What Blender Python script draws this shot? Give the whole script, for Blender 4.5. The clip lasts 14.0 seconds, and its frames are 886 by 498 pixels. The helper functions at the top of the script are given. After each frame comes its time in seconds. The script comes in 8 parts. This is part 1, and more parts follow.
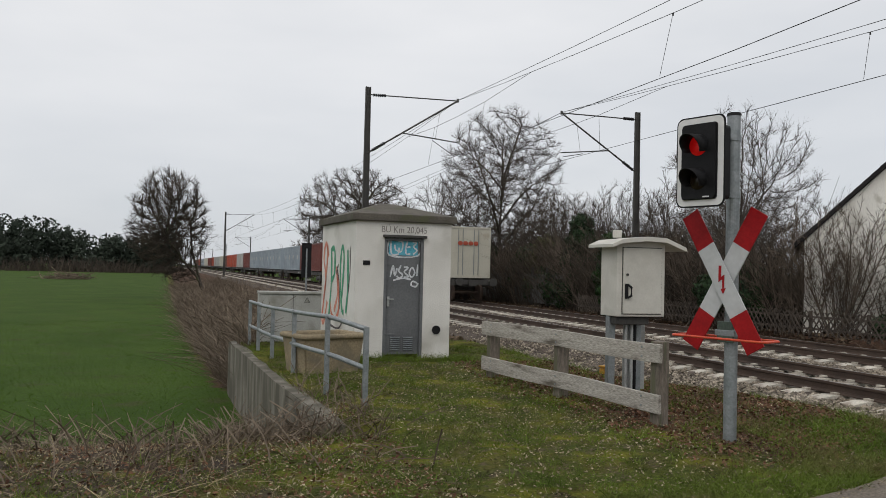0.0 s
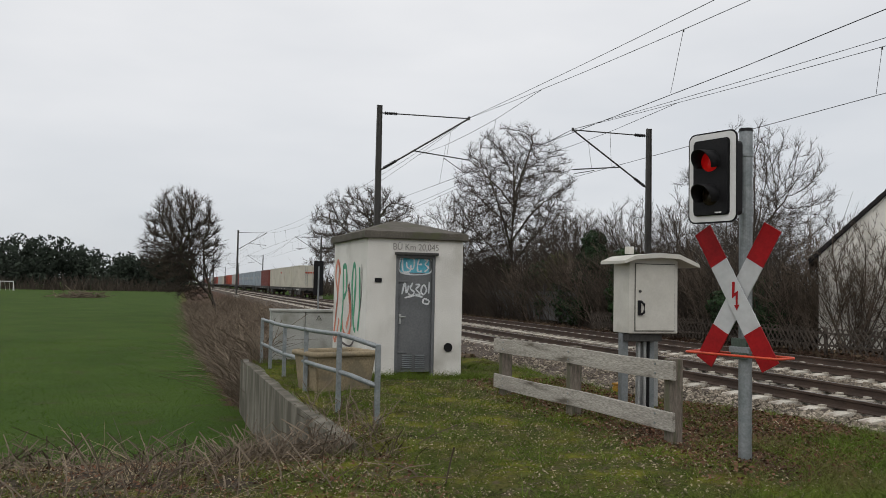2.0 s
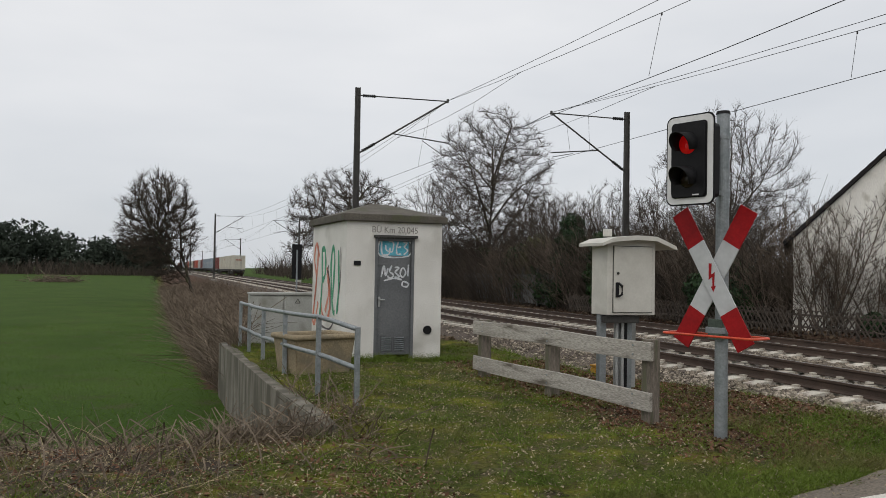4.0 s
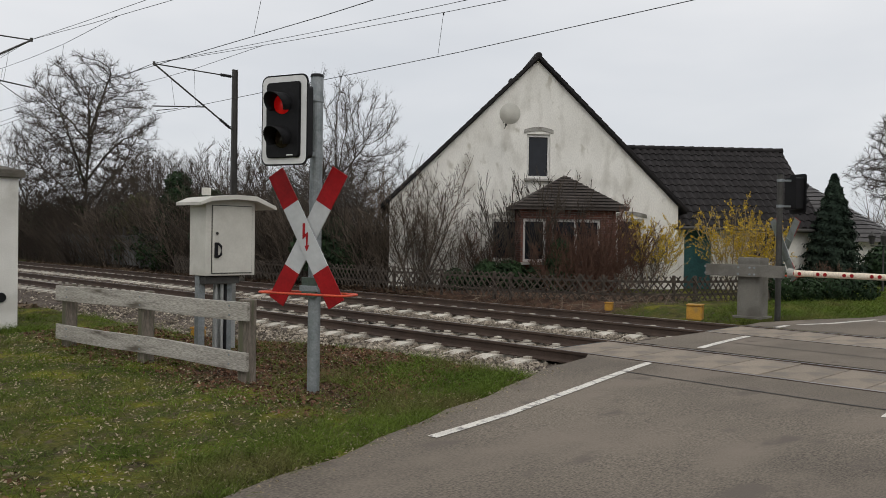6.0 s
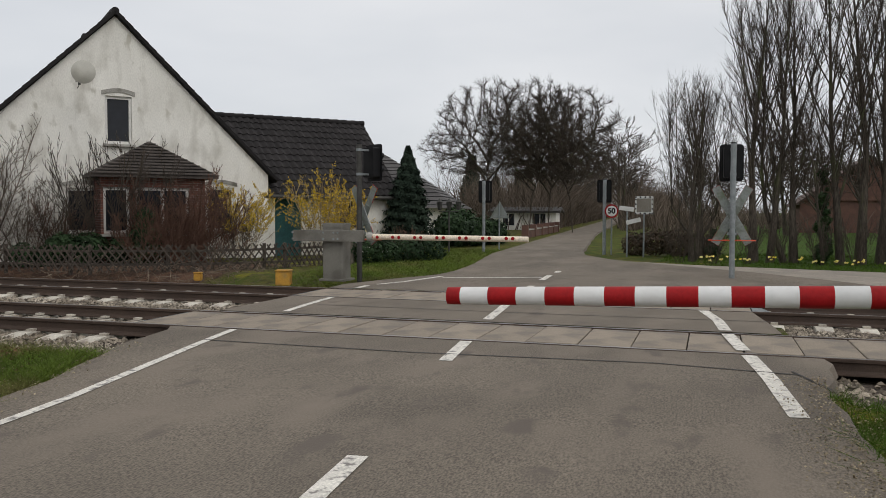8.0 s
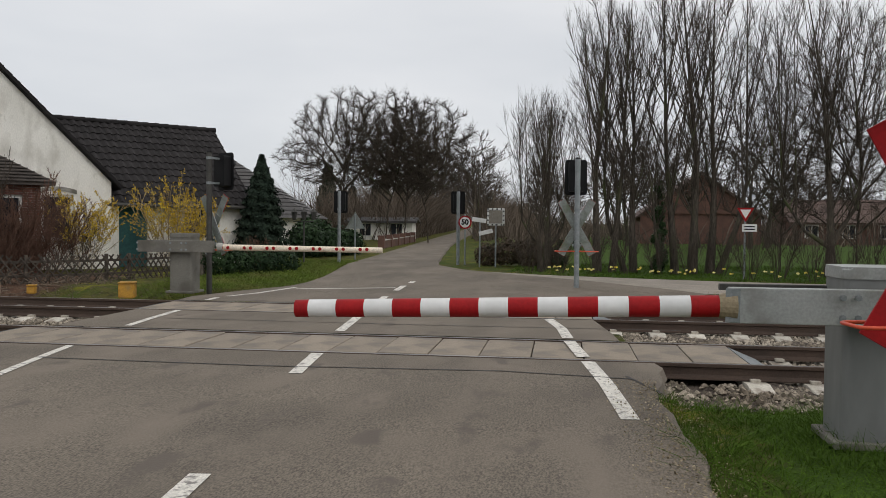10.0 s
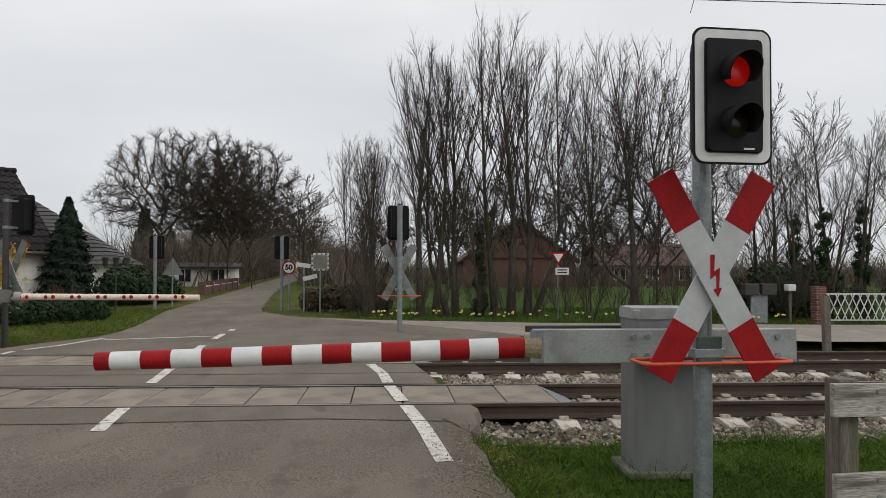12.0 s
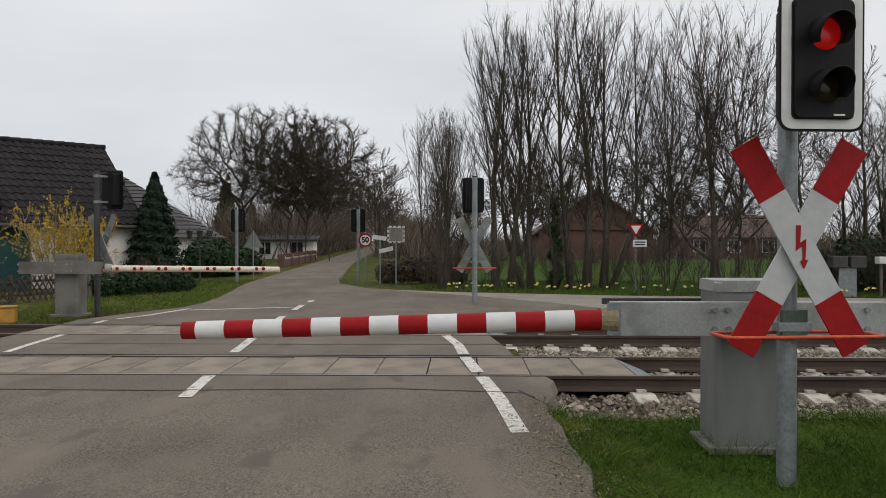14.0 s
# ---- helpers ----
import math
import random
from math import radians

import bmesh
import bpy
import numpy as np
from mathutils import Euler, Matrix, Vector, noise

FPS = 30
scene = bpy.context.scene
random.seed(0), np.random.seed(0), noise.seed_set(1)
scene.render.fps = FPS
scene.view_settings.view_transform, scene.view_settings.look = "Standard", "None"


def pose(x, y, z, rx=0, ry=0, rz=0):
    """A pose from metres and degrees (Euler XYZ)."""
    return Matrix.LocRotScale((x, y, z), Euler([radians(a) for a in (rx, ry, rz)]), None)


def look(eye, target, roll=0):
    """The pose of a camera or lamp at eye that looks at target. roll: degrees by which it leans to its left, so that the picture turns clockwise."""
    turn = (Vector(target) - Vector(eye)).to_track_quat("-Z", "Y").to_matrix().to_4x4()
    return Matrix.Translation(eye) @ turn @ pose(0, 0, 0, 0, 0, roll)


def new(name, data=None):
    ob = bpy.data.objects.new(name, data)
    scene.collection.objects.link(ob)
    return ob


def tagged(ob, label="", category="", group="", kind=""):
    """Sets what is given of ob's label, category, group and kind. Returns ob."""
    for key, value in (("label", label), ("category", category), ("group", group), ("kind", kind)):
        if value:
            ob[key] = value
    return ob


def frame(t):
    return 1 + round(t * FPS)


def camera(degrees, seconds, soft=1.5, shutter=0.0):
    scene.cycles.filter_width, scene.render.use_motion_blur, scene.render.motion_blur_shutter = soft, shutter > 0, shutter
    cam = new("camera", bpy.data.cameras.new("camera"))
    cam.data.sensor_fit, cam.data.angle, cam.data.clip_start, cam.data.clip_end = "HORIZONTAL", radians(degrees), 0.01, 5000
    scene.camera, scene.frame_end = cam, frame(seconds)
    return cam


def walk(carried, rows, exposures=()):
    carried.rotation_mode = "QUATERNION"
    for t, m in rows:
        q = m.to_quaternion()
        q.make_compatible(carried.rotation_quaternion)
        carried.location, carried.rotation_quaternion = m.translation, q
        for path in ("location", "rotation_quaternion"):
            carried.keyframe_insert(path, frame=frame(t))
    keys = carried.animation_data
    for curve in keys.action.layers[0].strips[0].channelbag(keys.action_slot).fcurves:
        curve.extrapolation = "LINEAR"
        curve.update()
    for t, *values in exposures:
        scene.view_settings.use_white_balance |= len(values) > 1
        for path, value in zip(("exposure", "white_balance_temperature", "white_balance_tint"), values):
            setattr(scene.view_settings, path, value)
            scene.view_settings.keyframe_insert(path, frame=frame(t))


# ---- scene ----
cam = camera(55.9, 14.0, soft=0.8)
PATH = [
    (0, (0.25, 0.095, 1.578), (0.877, 1.993, 1.628), 1.3),
    (0.5, (0.26, 0.11, 1.569), (0.876, 2.012, 1.628), 1.3),
    (1, (0.249, 0.104, 1.574), (0.854, 2.009, 1.655), 1.6),
    (1.5, (0.254, 0.107, 1.577), (0.853, 2.013, 1.662), 1.6),
    (2, (0.256, 0.102, 1.576), (0.855, 2.008, 1.667), 1.1),
    (4.3, (0.246, 0.097, 1.563), (0.92, 1.979, 1.605), 0.9),
    (4.5, (0.251, 0.089, 1.565), (0.98, 1.951, 1.6), 0.7),
    (5, (0.325, 0.069, 1.574), (1.264, 1.835, 1.579), 0.2),
    (5.5, (0.399, 0.102, 1.558), (1.581, 1.716, 1.546), 0.3),
    (6, (0.434, 0.094, 1.558), (1.851, 1.505, 1.531), 0.9),
    (6.5, (0.474, 0.054, 1.547), (2.072, 1.255, 1.507), 1.0),
    (7, (0.498, 0.01, 1.546), (2.228, 1.011, 1.497), 0.7),
    (7.5, (0.569, 0.037, 1.506), (2.403, 0.833, 1.441), 0.5),
    (8, (0.648, 0.001, 1.493), (2.551, 0.61, 1.404), 0.1),
    (8.2, (0.66, -0.033, 1.499), (2.583, 0.51, 1.405), 0.1),
    (10.3, (0.566, -0.091, 1.517), (2.555, 0.111, 1.466), 0.3),
    (10.5, (0.552, -0.101, 1.518), (2.547, 0.034, 1.476), 0.1),
    (11, (0.557, -0.158, 1.523), (2.556, -0.191, 1.518), -0.2),
    (11.5, (0.555, -0.188, 1.528), (2.55, -0.331, 1.566), 0.1),
    (12, (0.547, -0.189, 1.531), (2.542, -0.321, 1.576), 0.1),
    (12.5, (0.549, -0.189, 1.534), (2.547, -0.268, 1.576), -0.0),
    (13, (0.537, -0.183, 1.529), (2.537, -0.191, 1.55), -0.1),
    (13.5, (0.534, -0.183, 1.531), (2.534, -0.151, 1.53), -0.1),
    (14, (0.547, -0.185, 1.526), (2.546, -0.138, 1.505), -0.0),
]
walk(cam, [(t, look(eye, target, roll)) for t, eye, target, roll in PATH])

# ---- world, sun ----
world = bpy.data.worlds.new("overcast")
scene.world = world
world.use_nodes = True
wn, wl = world.node_tree.nodes, world.node_tree.links
wn.clear()
w_out = wn.new("ShaderNodeOutputWorld")
w_bg = wn.new("ShaderNodeBackground")
w_sky = wn.new("ShaderNodeTexSky")
w_sky.sky_type, w_sky.sun_disc = "NISHITA", False
w_sky.sun_elevation, w_sky.sun_rotation = radians(38), radians(215)
w_bg.inputs["Strength"].default_value = 0.1
w_co = wn.new("ShaderNodeTexCoord")
w_sep = wn.new("ShaderNodeSeparateXYZ")
w_ramp = wn.new("ShaderNodeValToRGB")
w_noise = wn.new("ShaderNodeTexNoise")
w_noise.inputs["Scale"].default_value, w_noise.inputs["Detail"].default_value = 2.2, 4
w_map = wn.new("ShaderNodeMapping")
w_map.inputs["Scale"].default_value = (1, 1, 3.5)
w_add = wn.new("ShaderNodeMath")
w_add.operation = "MULTIPLY_ADD"
w_add.inputs[1].default_value = 0.62
w_ramp.color_ramp.elements[0].position, w_ramp.color_ramp.elements[0].color = 0.2, (5.9, 6.2, 6.65, 1)
w_ramp.color_ramp.elements[1].position, w_ramp.color_ramp.elements[1].color = 0.82, (9.4, 9.35, 9.4, 1)
w_mix = wn.new("ShaderNodeMix")
w_mix.data_type = "RGBA"
w_mix.inputs["Factor"].default_value = 0.93
wl.new(w_co.outputs["Generated"], w_sep.inputs[0])
wl.new(w_co.outputs["Generated"], w_map.inputs[0])
wl.new(w_map.outputs[0], w_noise.inputs["Vector"])
wl.new(w_noise.outputs[0], w_add.inputs[0])
wl.new(w_sep.outputs["Z"], w_add.inputs[2])
wl.new(w_add.outputs[0], w_ramp.inputs[0])
wl.new(w_sky.outputs[0], w_mix.inputs["A"])
wl.new(w_ramp.outputs[0], w_mix.inputs["B"])
wl.new(w_mix.outputs["Result"], w_bg.inputs["Color"])
wl.new(w_bg.outputs[0], w_out.inputs[0])

sun = new("sun", bpy.data.lights.new("sun", "SUN"))
sun.data.energy, sun.data.angle, sun.data.color = 0.6, radians(25), (1.0, 0.97, 0.93)
sun.matrix_basis = look((-20, -30, 40), (8, 10, 0))
scene.view_settings.exposure = 0.0


# ---- materials ----
def material(name, colour, colour2=None, rough=0.7, metal=0.0, scale=3.0, fine=40.0, amount=0.5, bump=0.15, depth=0.01,
             stretch=(1, 1, 1), grime=None, grime_scale=0.8, grime_low=0.5, grime_high=0.7, island=0.0, piece=0.0, coat=0.0, spec=0.35, grime2=None, grime2_scale=2.0):
    """Two colours mixed by coarse noise, fine grain, stains with a shape of their own, relief."""
    m = bpy.data.materials.new(name)
    m.use_nodes = True
    n, l = m.node_tree.nodes, m.node_tree.links
    b = n["Principled BSDF"]
    b.inputs["Roughness"].default_value, b.inputs["Metallic"].default_value = rough, metal
    b.inputs["Coat Weight"].default_value, b.inputs["Specular IOR Level"].default_value = coat, spec
    co = n.new("ShaderNodeTexCoord")
    mp = n.new("ShaderNodeMapping")
    mp.inputs["Scale"].default_value = stretch
    l.new(co.outputs["Object"], mp.inputs[0])

    def tex(s, detail=4):
        t = n.new("ShaderNodeTexNoise")
        t.inputs["Scale"].default_value, t.inputs["Detail"].default_value = s, detail
        l.new(mp.outputs[0], t.inputs["Vector"])
        return t

    def mix(f, a, c, kind="MIX"):
        x = n.new("ShaderNodeMix")
        x.data_type, x.blend_type = "RGBA", kind
        for sock, v in ((x.inputs["Factor"], f), (x.inputs["A"], a), (x.inputs["B"], c)):
            if isinstance(v, (int, float)):
                sock.default_value = v
            elif isinstance(v, tuple):
                sock.default_value = (*v[:3], 1)
            else:
                l.new(v, sock)
        return x.outputs["Result"]

    def ramp(v, lo, hi):
        r = n.new("ShaderNodeMapRange")
        r.inputs["From Min"].default_value, r.inputs["From Max"].default_value = lo, hi
        l.new(v, r.inputs["Value"])
        return r.outputs[0]

    colour2 = colour2 or tuple(c * 0.75 for c in colour)
    coarse, grain = tex(scale), tex(fine, 6)
    col = mix(ramp(coarse.outputs[0], 0.35, 0.65), colour, colour2)
    g = n.new("ShaderNodeMapRange")
    g.inputs["From Min"].default_value, g.inputs["From Max"].default_value = 0.3, 0.7
    g.inputs["To Min"].default_value, g.inputs["To Max"].default_value = 1 - 0.5 * amount, 1 + 0.35 * amount
    l.new(grain.outputs[0], g.inputs["Value"])
    v = n.new("ShaderNodeHueSaturation")
    l.new(col, v.inputs["Color"])
    l.new(g.outputs[0], v.inputs["Value"])
    col = v.outputs[0]
    if grime:
        gt = tex(grime_scale, 8)
        col = mix(ramp(gt.outputs[0], grime_low, grime_high), col, grime)
    if grime2:
        col = mix(ramp(tex(grime2_scale, 10).outputs[0], 0.6, 0.7), col, grime2)
    if island or piece:
        src = n.new("ShaderNodeNewGeometry").outputs["Random Per Island"] if island else n.new("ShaderNodeObjectInfo").outputs["Random"]
        k = island or piece
        r = n.new("ShaderNodeMapRange")
        r.inputs["To Min"].default_value, r.inputs["To Max"].default_value = 1 - k, 1 + k
        l.new(src, r.inputs["Value"])
        v = n.new("ShaderNodeHueSaturation")
        l.new(col, v.inputs["Color"])
        l.new(r.outputs[0], v.inputs["Value"])
        col = v.outputs[0]
    l.new(col, b.inputs["Base Color"])
    if bump:
        bp = n.new("ShaderNodeBump")
        bp.inputs["Strength"].default_value, bp.inputs["Distance"].default_value = bump, depth
        l.new(grain.outputs[0], bp.inputs["Height"])
        l.new(bp.outputs[0], b.inputs["Normal"])
    return m


def glow(name, colour, strength):
    m = bpy.data.materials.new(name)
    m.use_nodes = True
    b = m.node_tree.nodes["Principled BSDF"]
    b.inputs["Base Color"].default_value = (*colour, 1)
    b.inputs["Emission Color"].default_value = (*colour, 1)
    b.inputs["Emission Strength"].default_value = strength
    b.inputs["Roughness"].default_value = 0.25
    return m


M_ROAD = material("asphalt", (0.188, 0.16, 0.127), (0.137, 0.117, 0.094), 0.9, fine=70, amount=1.0, scale=0.7, bump=0.5, depth=0.01, stretch=(0.5, 1, 1), spec=0.25,
                  grime=(0.2, 0.168, 0.135), grime_scale=1.1, grime_low=0.5, grime_high=0.72, grime2=(0.122, 0.103, 0.086), grime2_scale=2.6)
M_SEAM = material("bitumen_seam", (0.035, 0.032, 0.03), (0.05, 0.046, 0.043), 0.7, spec=0.3)
M_LANE = material("worn_lane", (0.31, 0.275, 0.235), (0.25, 0.225, 0.195), 0.9, fine=120, amount=0.6, scale=0.7, bump=0.35, depth=0.01,
                  grime=(0.36, 0.32, 0.265), grime_scale=1.4, spec=0.2)
M_PAINT = material("road_paint", (0.74, 0.71, 0.64), (0.6, 0.575, 0.52), 0.7, fine=60, scale=5, amount=0.5,
                   grime=(0.2, 0.185, 0.17), grime_scale=14, grime_low=0.54, grime_high=0.66)
M_SLAB = material("crossing_slab", (0.285, 0.238, 0.185), (0.22, 0.184, 0.142), 0.8, fine=90, scale=2, amount=0.5, piece=0.1,
                  grime=(0.16, 0.14, 0.12), grime_scale=2.5)
M_CONCRETE = material("weathered_concrete", (0.4, 0.385, 0.35), (0.31, 0.3, 0.27), 0.9, fine=50, scale=2, grime=(0.15, 0.14, 0.115), grime_scale=2.2, grime_low=0.52, grime_high=0.68)
M_STAINED = material("stained_concrete", (0.23, 0.213, 0.175), (0.155, 0.143, 0.115), 0.9, fine=40, scale=2, stretch=(1, 1, 0.22), grime=(0.09, 0.082, 0.062), grime_scale=3.6, grime_low=0.4, grime_high=0.58)
M_OLDBOX = material("old_barrier_housing", (0.2, 0.19, 0.165), (0.15, 0.142, 0.125), 0.8, fine=40, scale=2, amount=0.4, grime=(0.1, 0.092, 0.075), grime_scale=2.5)
M_SLEEPER = material("concrete_sleeper", (0.56, 0.53, 0.46), (0.42, 0.38, 0.32), 0.9, fine=50, scale=3, piece=0.16, grime=(0.18, 0.14, 0.11), grime_scale=6)
M_RAIL = material("rusty_rail", (0.075, 0.05, 0.037), (0.05, 0.034, 0.026), 0.75, metal=0.0, fine=60, scale=2)
M_RAILTOP = material("rail_head_steel", (0.26, 0.24, 0.225), (0.19, 0.175, 0.165), 0.36, metal=0.9, fine=60, scale=2, bump=0.03)
M_BALLAST = material("ballast_stone", spec=0.12, colour=(0.33, 0.29, 0.235), colour2=(0.18, 0.15, 0.115), rough=0.95, fine=30, scale=1.2, island=0.6)
M_BED = material("ballast_bed", spec=0.12, colour=(0.13, 0.108, 0.09), colour2=(0.075, 0.06, 0.05), rough=0.95, fine=18, scale=1.0, amount=1.5, bump=0.9, depth=0.05)
M_GALV = material("galvanised_steel", (0.3, 0.32, 0.33), (0.22, 0.245, 0.25), 0.5, metal=0.55, fine=45, scale=9, amount=0.35, bump=0.05)
M_ALU = material("weathered_aluminium", (0.42, 0.43, 0.42), (0.33, 0.34, 0.335), 0.5, metal=0.45, fine=50, scale=3, amount=0.3, bump=0.05, grime=(0.24, 0.235, 0.21), grime_scale=3)
M_STEELBOX = material("smooth_grey_steel", (0.21, 0.215, 0.21), (0.17, 0.175, 0.17), 0.55, metal=0.2, fine=8, scale=1.5, amount=0.25, bump=0.02, stretch=(1, 1, 0.3))
M_BLACK = material("black_plastic", (0.008, 0.008, 0.009), (0.012, 0.012, 0.013), 0.6, spec=0.2, fine=60, scale=4, bump=0.03)
M_WHITE = material("white_enamel", (0.7, 0.7, 0.69), (0.64, 0.64, 0.625), 0.5, spec=0.25, fine=14, scale=2.5, amount=0.12, bump=0.03, grime=(0.5, 0.49, 0.46), grime_scale=4, grime_low=0.6, grime_high=0.85)
M_SIGNWHITE = material("dulled_white_sheet", (0.5, 0.51, 0.51), (0.44, 0.45, 0.45), 0.5, spec=0.25, fine=14, scale=2.5, amount=0.15, bump=0.03, grime=(0.36, 0.36, 0.34), grime_scale=4, grime_low=0.6, grime_high=0.85)
M_RED = material("red_reflective", (0.34, 0.009, 0.011), (0.26, 0.008, 0.01), 0.55, spec=0.18, fine=40, scale=5, amount=0.3, bump=0.03)
M_ORANGE = material("orange_red_tube", (0.62, 0.085, 0.035), (0.5, 0.06, 0.03), 0.45, fine=40, scale=6, amount=0.3, bump=0.03)
M_WOOD = material("grey_weathered_timber", (0.42, 0.395, 0.35), (0.3, 0.28, 0.245), 0.9, fine=26, scale=4, amount=0.9, stretch=(5, 0.6, 5), bump=0.5, depth=0.008, piece=0.12, grime=(0.11, 0.095, 0.075), grime_scale=3.0, grime_low=0.56, grime_high=0.72)
M_POST = material("dark_timber_post", (0.2, 0.17, 0.14), (0.13, 0.11, 0.09), 0.9, fine=30, scale=4, amount=0.9, stretch=(5, 5, 0.5), bump=0.5, depth=0.008, grime=(0.1, 0.105, 0.06), grime_scale=3)
M_RENDER = material("white_render", (0.7, 0.685, 0.645), (0.6, 0.585, 0.545), 0.92, fine=55, scale=1.5, amount=0.25, bump=0.25, depth=0.006, grime=(0.4, 0.385, 0.34), grime_scale=1.3, grime_low=0.55, grime_high=0.8)
M_HOUSE = material("old_house_render", (0.84, 0.82, 0.765), (0.74, 0.72, 0.665), 0.92, fine=30, scale=1.0, amount=0.2, bump=0.25, depth=0.01, stretch=(1, 1, 0.5), grime=(0.45, 0.425, 0.37), grime_scale=1.5, grime_low=0.5, grime_high=0.74, grime2=(0.55, 0.525, 0.46), grime2_scale=3.6)
M_DOOR = material("grey_steel_door", (0.155, 0.16, 0.165), (0.125, 0.13, 0.135), 0.5, metal=0.2, fine=30, scale=2, amount=0.3, bump=0.04)
M_TILE = material("dark_roof_tile", (0.03, 0.027, 0.027), (0.018, 0.0165, 0.017), 0.75, spec=0.15, fine=20, scale=1.2, amount=0.5, piece=0.25)
M_SLATE = material("brown_shingle", (0.1, 0.085, 0.075), (0.065, 0.055, 0.05), 0.85, fine=20, scale=2, amount=0.6, piece=0.15)
M_MAST = material("dark_painted_steel", (0.07, 0.068, 0.062), (0.05, 0.048, 0.045), 0.6, metal=0.2, fine=30, scale=2)
M_WIRE = material("catenary_wire", (0.035, 0.036, 0.035), (0.025, 0.026, 0.025), 0.6, metal=0.4, bump=0)
M_CABINET = material("aged_white_cabinet", (0.58, 0.565, 0.51), (0.5, 0.485, 0.435), 0.6, fine=40, scale=3, amount=0.1, bump=0.06, grime=(0.36, 0.345, 0.295), grime_scale=1.8, grime_low=0.56, grime_high=0.82)
M_GREYBOX = material("grey_grp_cabinet", (0.4, 0.405, 0.385), (0.33, 0.335, 0.31), 0.8, fine=40, scale=2.5, amount=0.3, bump=0.1, grime=(0.2, 0.2, 0.165), grime_scale=2)
M_TUB = material("beige_concrete_tub", (0.29, 0.235, 0.15), (0.23, 0.185, 0.12), 0.85, fine=40, scale=3, grime=(0.17, 0.15, 0.11), grime_scale=3)
M_YELLOW = material("yellow_box_paint", (0.45, 0.24, 0.03), (0.36, 0.18, 0.025), 0.6, fine=40, scale=4, grime=(0.25, 0.17, 0.06), grime_scale=6)
M_GLASS = material("dark_window_pane", (0.014, 0.016, 0.021), (0.02, 0.022, 0.028), 0.12, fine=3, scale=1, bump=0.0, spec=0.3)
M_PVC = material("white_window_frame", (0.7, 0.69, 0.66), (0.6, 0.59, 0.56), 0.5, fine=40, scale=4, amount=0.2, bump=0.03)
M_TEAL = material("teal_door_paint", (0.03, 0.11, 0.11), (0.022, 0.08, 0.085), 0.6, fine=30, scale=3)
M_BARK = material("grey_bark", spec=0.12, colour=(0.095, 0.08, 0.064), colour2=(0.058, 0.05, 0.041), rough=0.95, fine=14, scale=2, amount=0.9, stretch=(2, 2, 0.4), bump=0.7, depth=0.03, grime=(0.085, 0.095, 0.045), grime_scale=1.4, grime_low=0.54)
M_TWIG = material("winter_twigs", spec=0.12, colour=(0.082, 0.067, 0.053), colour2=(0.052, 0.043, 0.036), rough=0.95, fine=5, scale=0.6, bump=0)
# Lighter copy of the winter twigs: thickets are brightened through their colour.
M_TWIG_LIT = material("lit_winter_twigs", spec=0.12, colour=(0.15, 0.12, 0.094), colour2=(0.09, 0.072, 0.056), rough=0.95, fine=5, scale=0.6, bump=0, island=0.3)
M_BRACKEN = material("dead_bracken", spec=0.12, colour=(0.15, 0.11, 0.072), colour2=(0.09, 0.066, 0.045), rough=0.9, fine=10, scale=1, bump=0, island=0.45)
M_REDTWIG = material("budding_red_twigs", spec=0.12, colour=(0.15, 0.085, 0.062), colour2=(0.1, 0.06, 0.045), rough=0.95, fine=5, scale=0.6, bump=0)
M_BRUSH = material("dry_brush", spec=0.12, colour=(0.2, 0.16, 0.12), colour2=(0.115, 0.09, 0.068), rough=0.95, fine=5, scale=0.5, bump=0, island=0.35)
M_STRAW = material("dry_straw", spec=0.12, colour=(0.36, 0.29, 0.18), colour2=(0.25, 0.19, 0.115), rough=0.9, fine=5, scale=0.7, bump=0, island=0.35)
M_LEAFLITTER = material("dead_leaf", spec=0.12, colour=(0.16, 0.082, 0.05), colour2=(0.1, 0.055, 0.036), rough=0.9, fine=10, scale=1, bump=0, island=0.45)
M_CHIP = material("pale_leaf_and_chip", spec=0.12, colour=(0.33, 0.28, 0.19), colour2=(0.22, 0.18, 0.12), rough=0.9, fine=10, scale=1, bump=0, island=0.4)
M_BLADE = material("grass_blade", spec=0.08, colour=(0.125, 0.17, 0.03), colour2=(0.085, 0.128, 0.022), rough=0.85, fine=6, scale=0.5, bump=0, island=0.35, grime=(0.13, 0.125, 0.045), grime_scale=0.9, grime_low=0.5, grime_high=0.66)
M_BLADE2 = material("lush_grass_blade", spec=0.08, colour=(0.072, 0.128, 0.016), colour2=(0.053, 0.097, 0.014), rough=0.85, fine=6, scale=0.6, bump=0, island=0.35)
M_EVER = material("evergreen_leaf", spec=0.12, colour=(0.03, 0.055, 0.022), colour2=(0.018, 0.034, 0.016), rough=0.6, fine=8, scale=1.2, bump=0, island=0.4)
M_IVY = material("ivy_leaf", spec=0.12, colour=(0.03, 0.06, 0.018), colour2=(0.018, 0.038, 0.014), rough=0.45, fine=8, scale=1.2, bump=0, island=0.4)
M_CONIFER = material("conifer_needles", spec=0.12, colour=(0.028, 0.042, 0.028), colour2=(0.017, 0.028, 0.02), rough=0.85, fine=8, scale=0.8, bump=0, island=0.4)
# Conifer needles made paler and greyer: distance haze put into the colour.
M_HAZED_PINE = material("hazed_pine_needles", spec=0.12, colour=(0.045, 0.056, 0.042), colour2=(0.03, 0.04, 0.03), rough=0.9, fine=8, scale=0.05, bump=0, island=0.35)
M_BLOSSOM = material("forsythia_blossom", (0.62, 0.44, 0.025), (0.5, 0.33, 0.02), 0.7, fine=6, scale=1, bump=0, island=0.25)
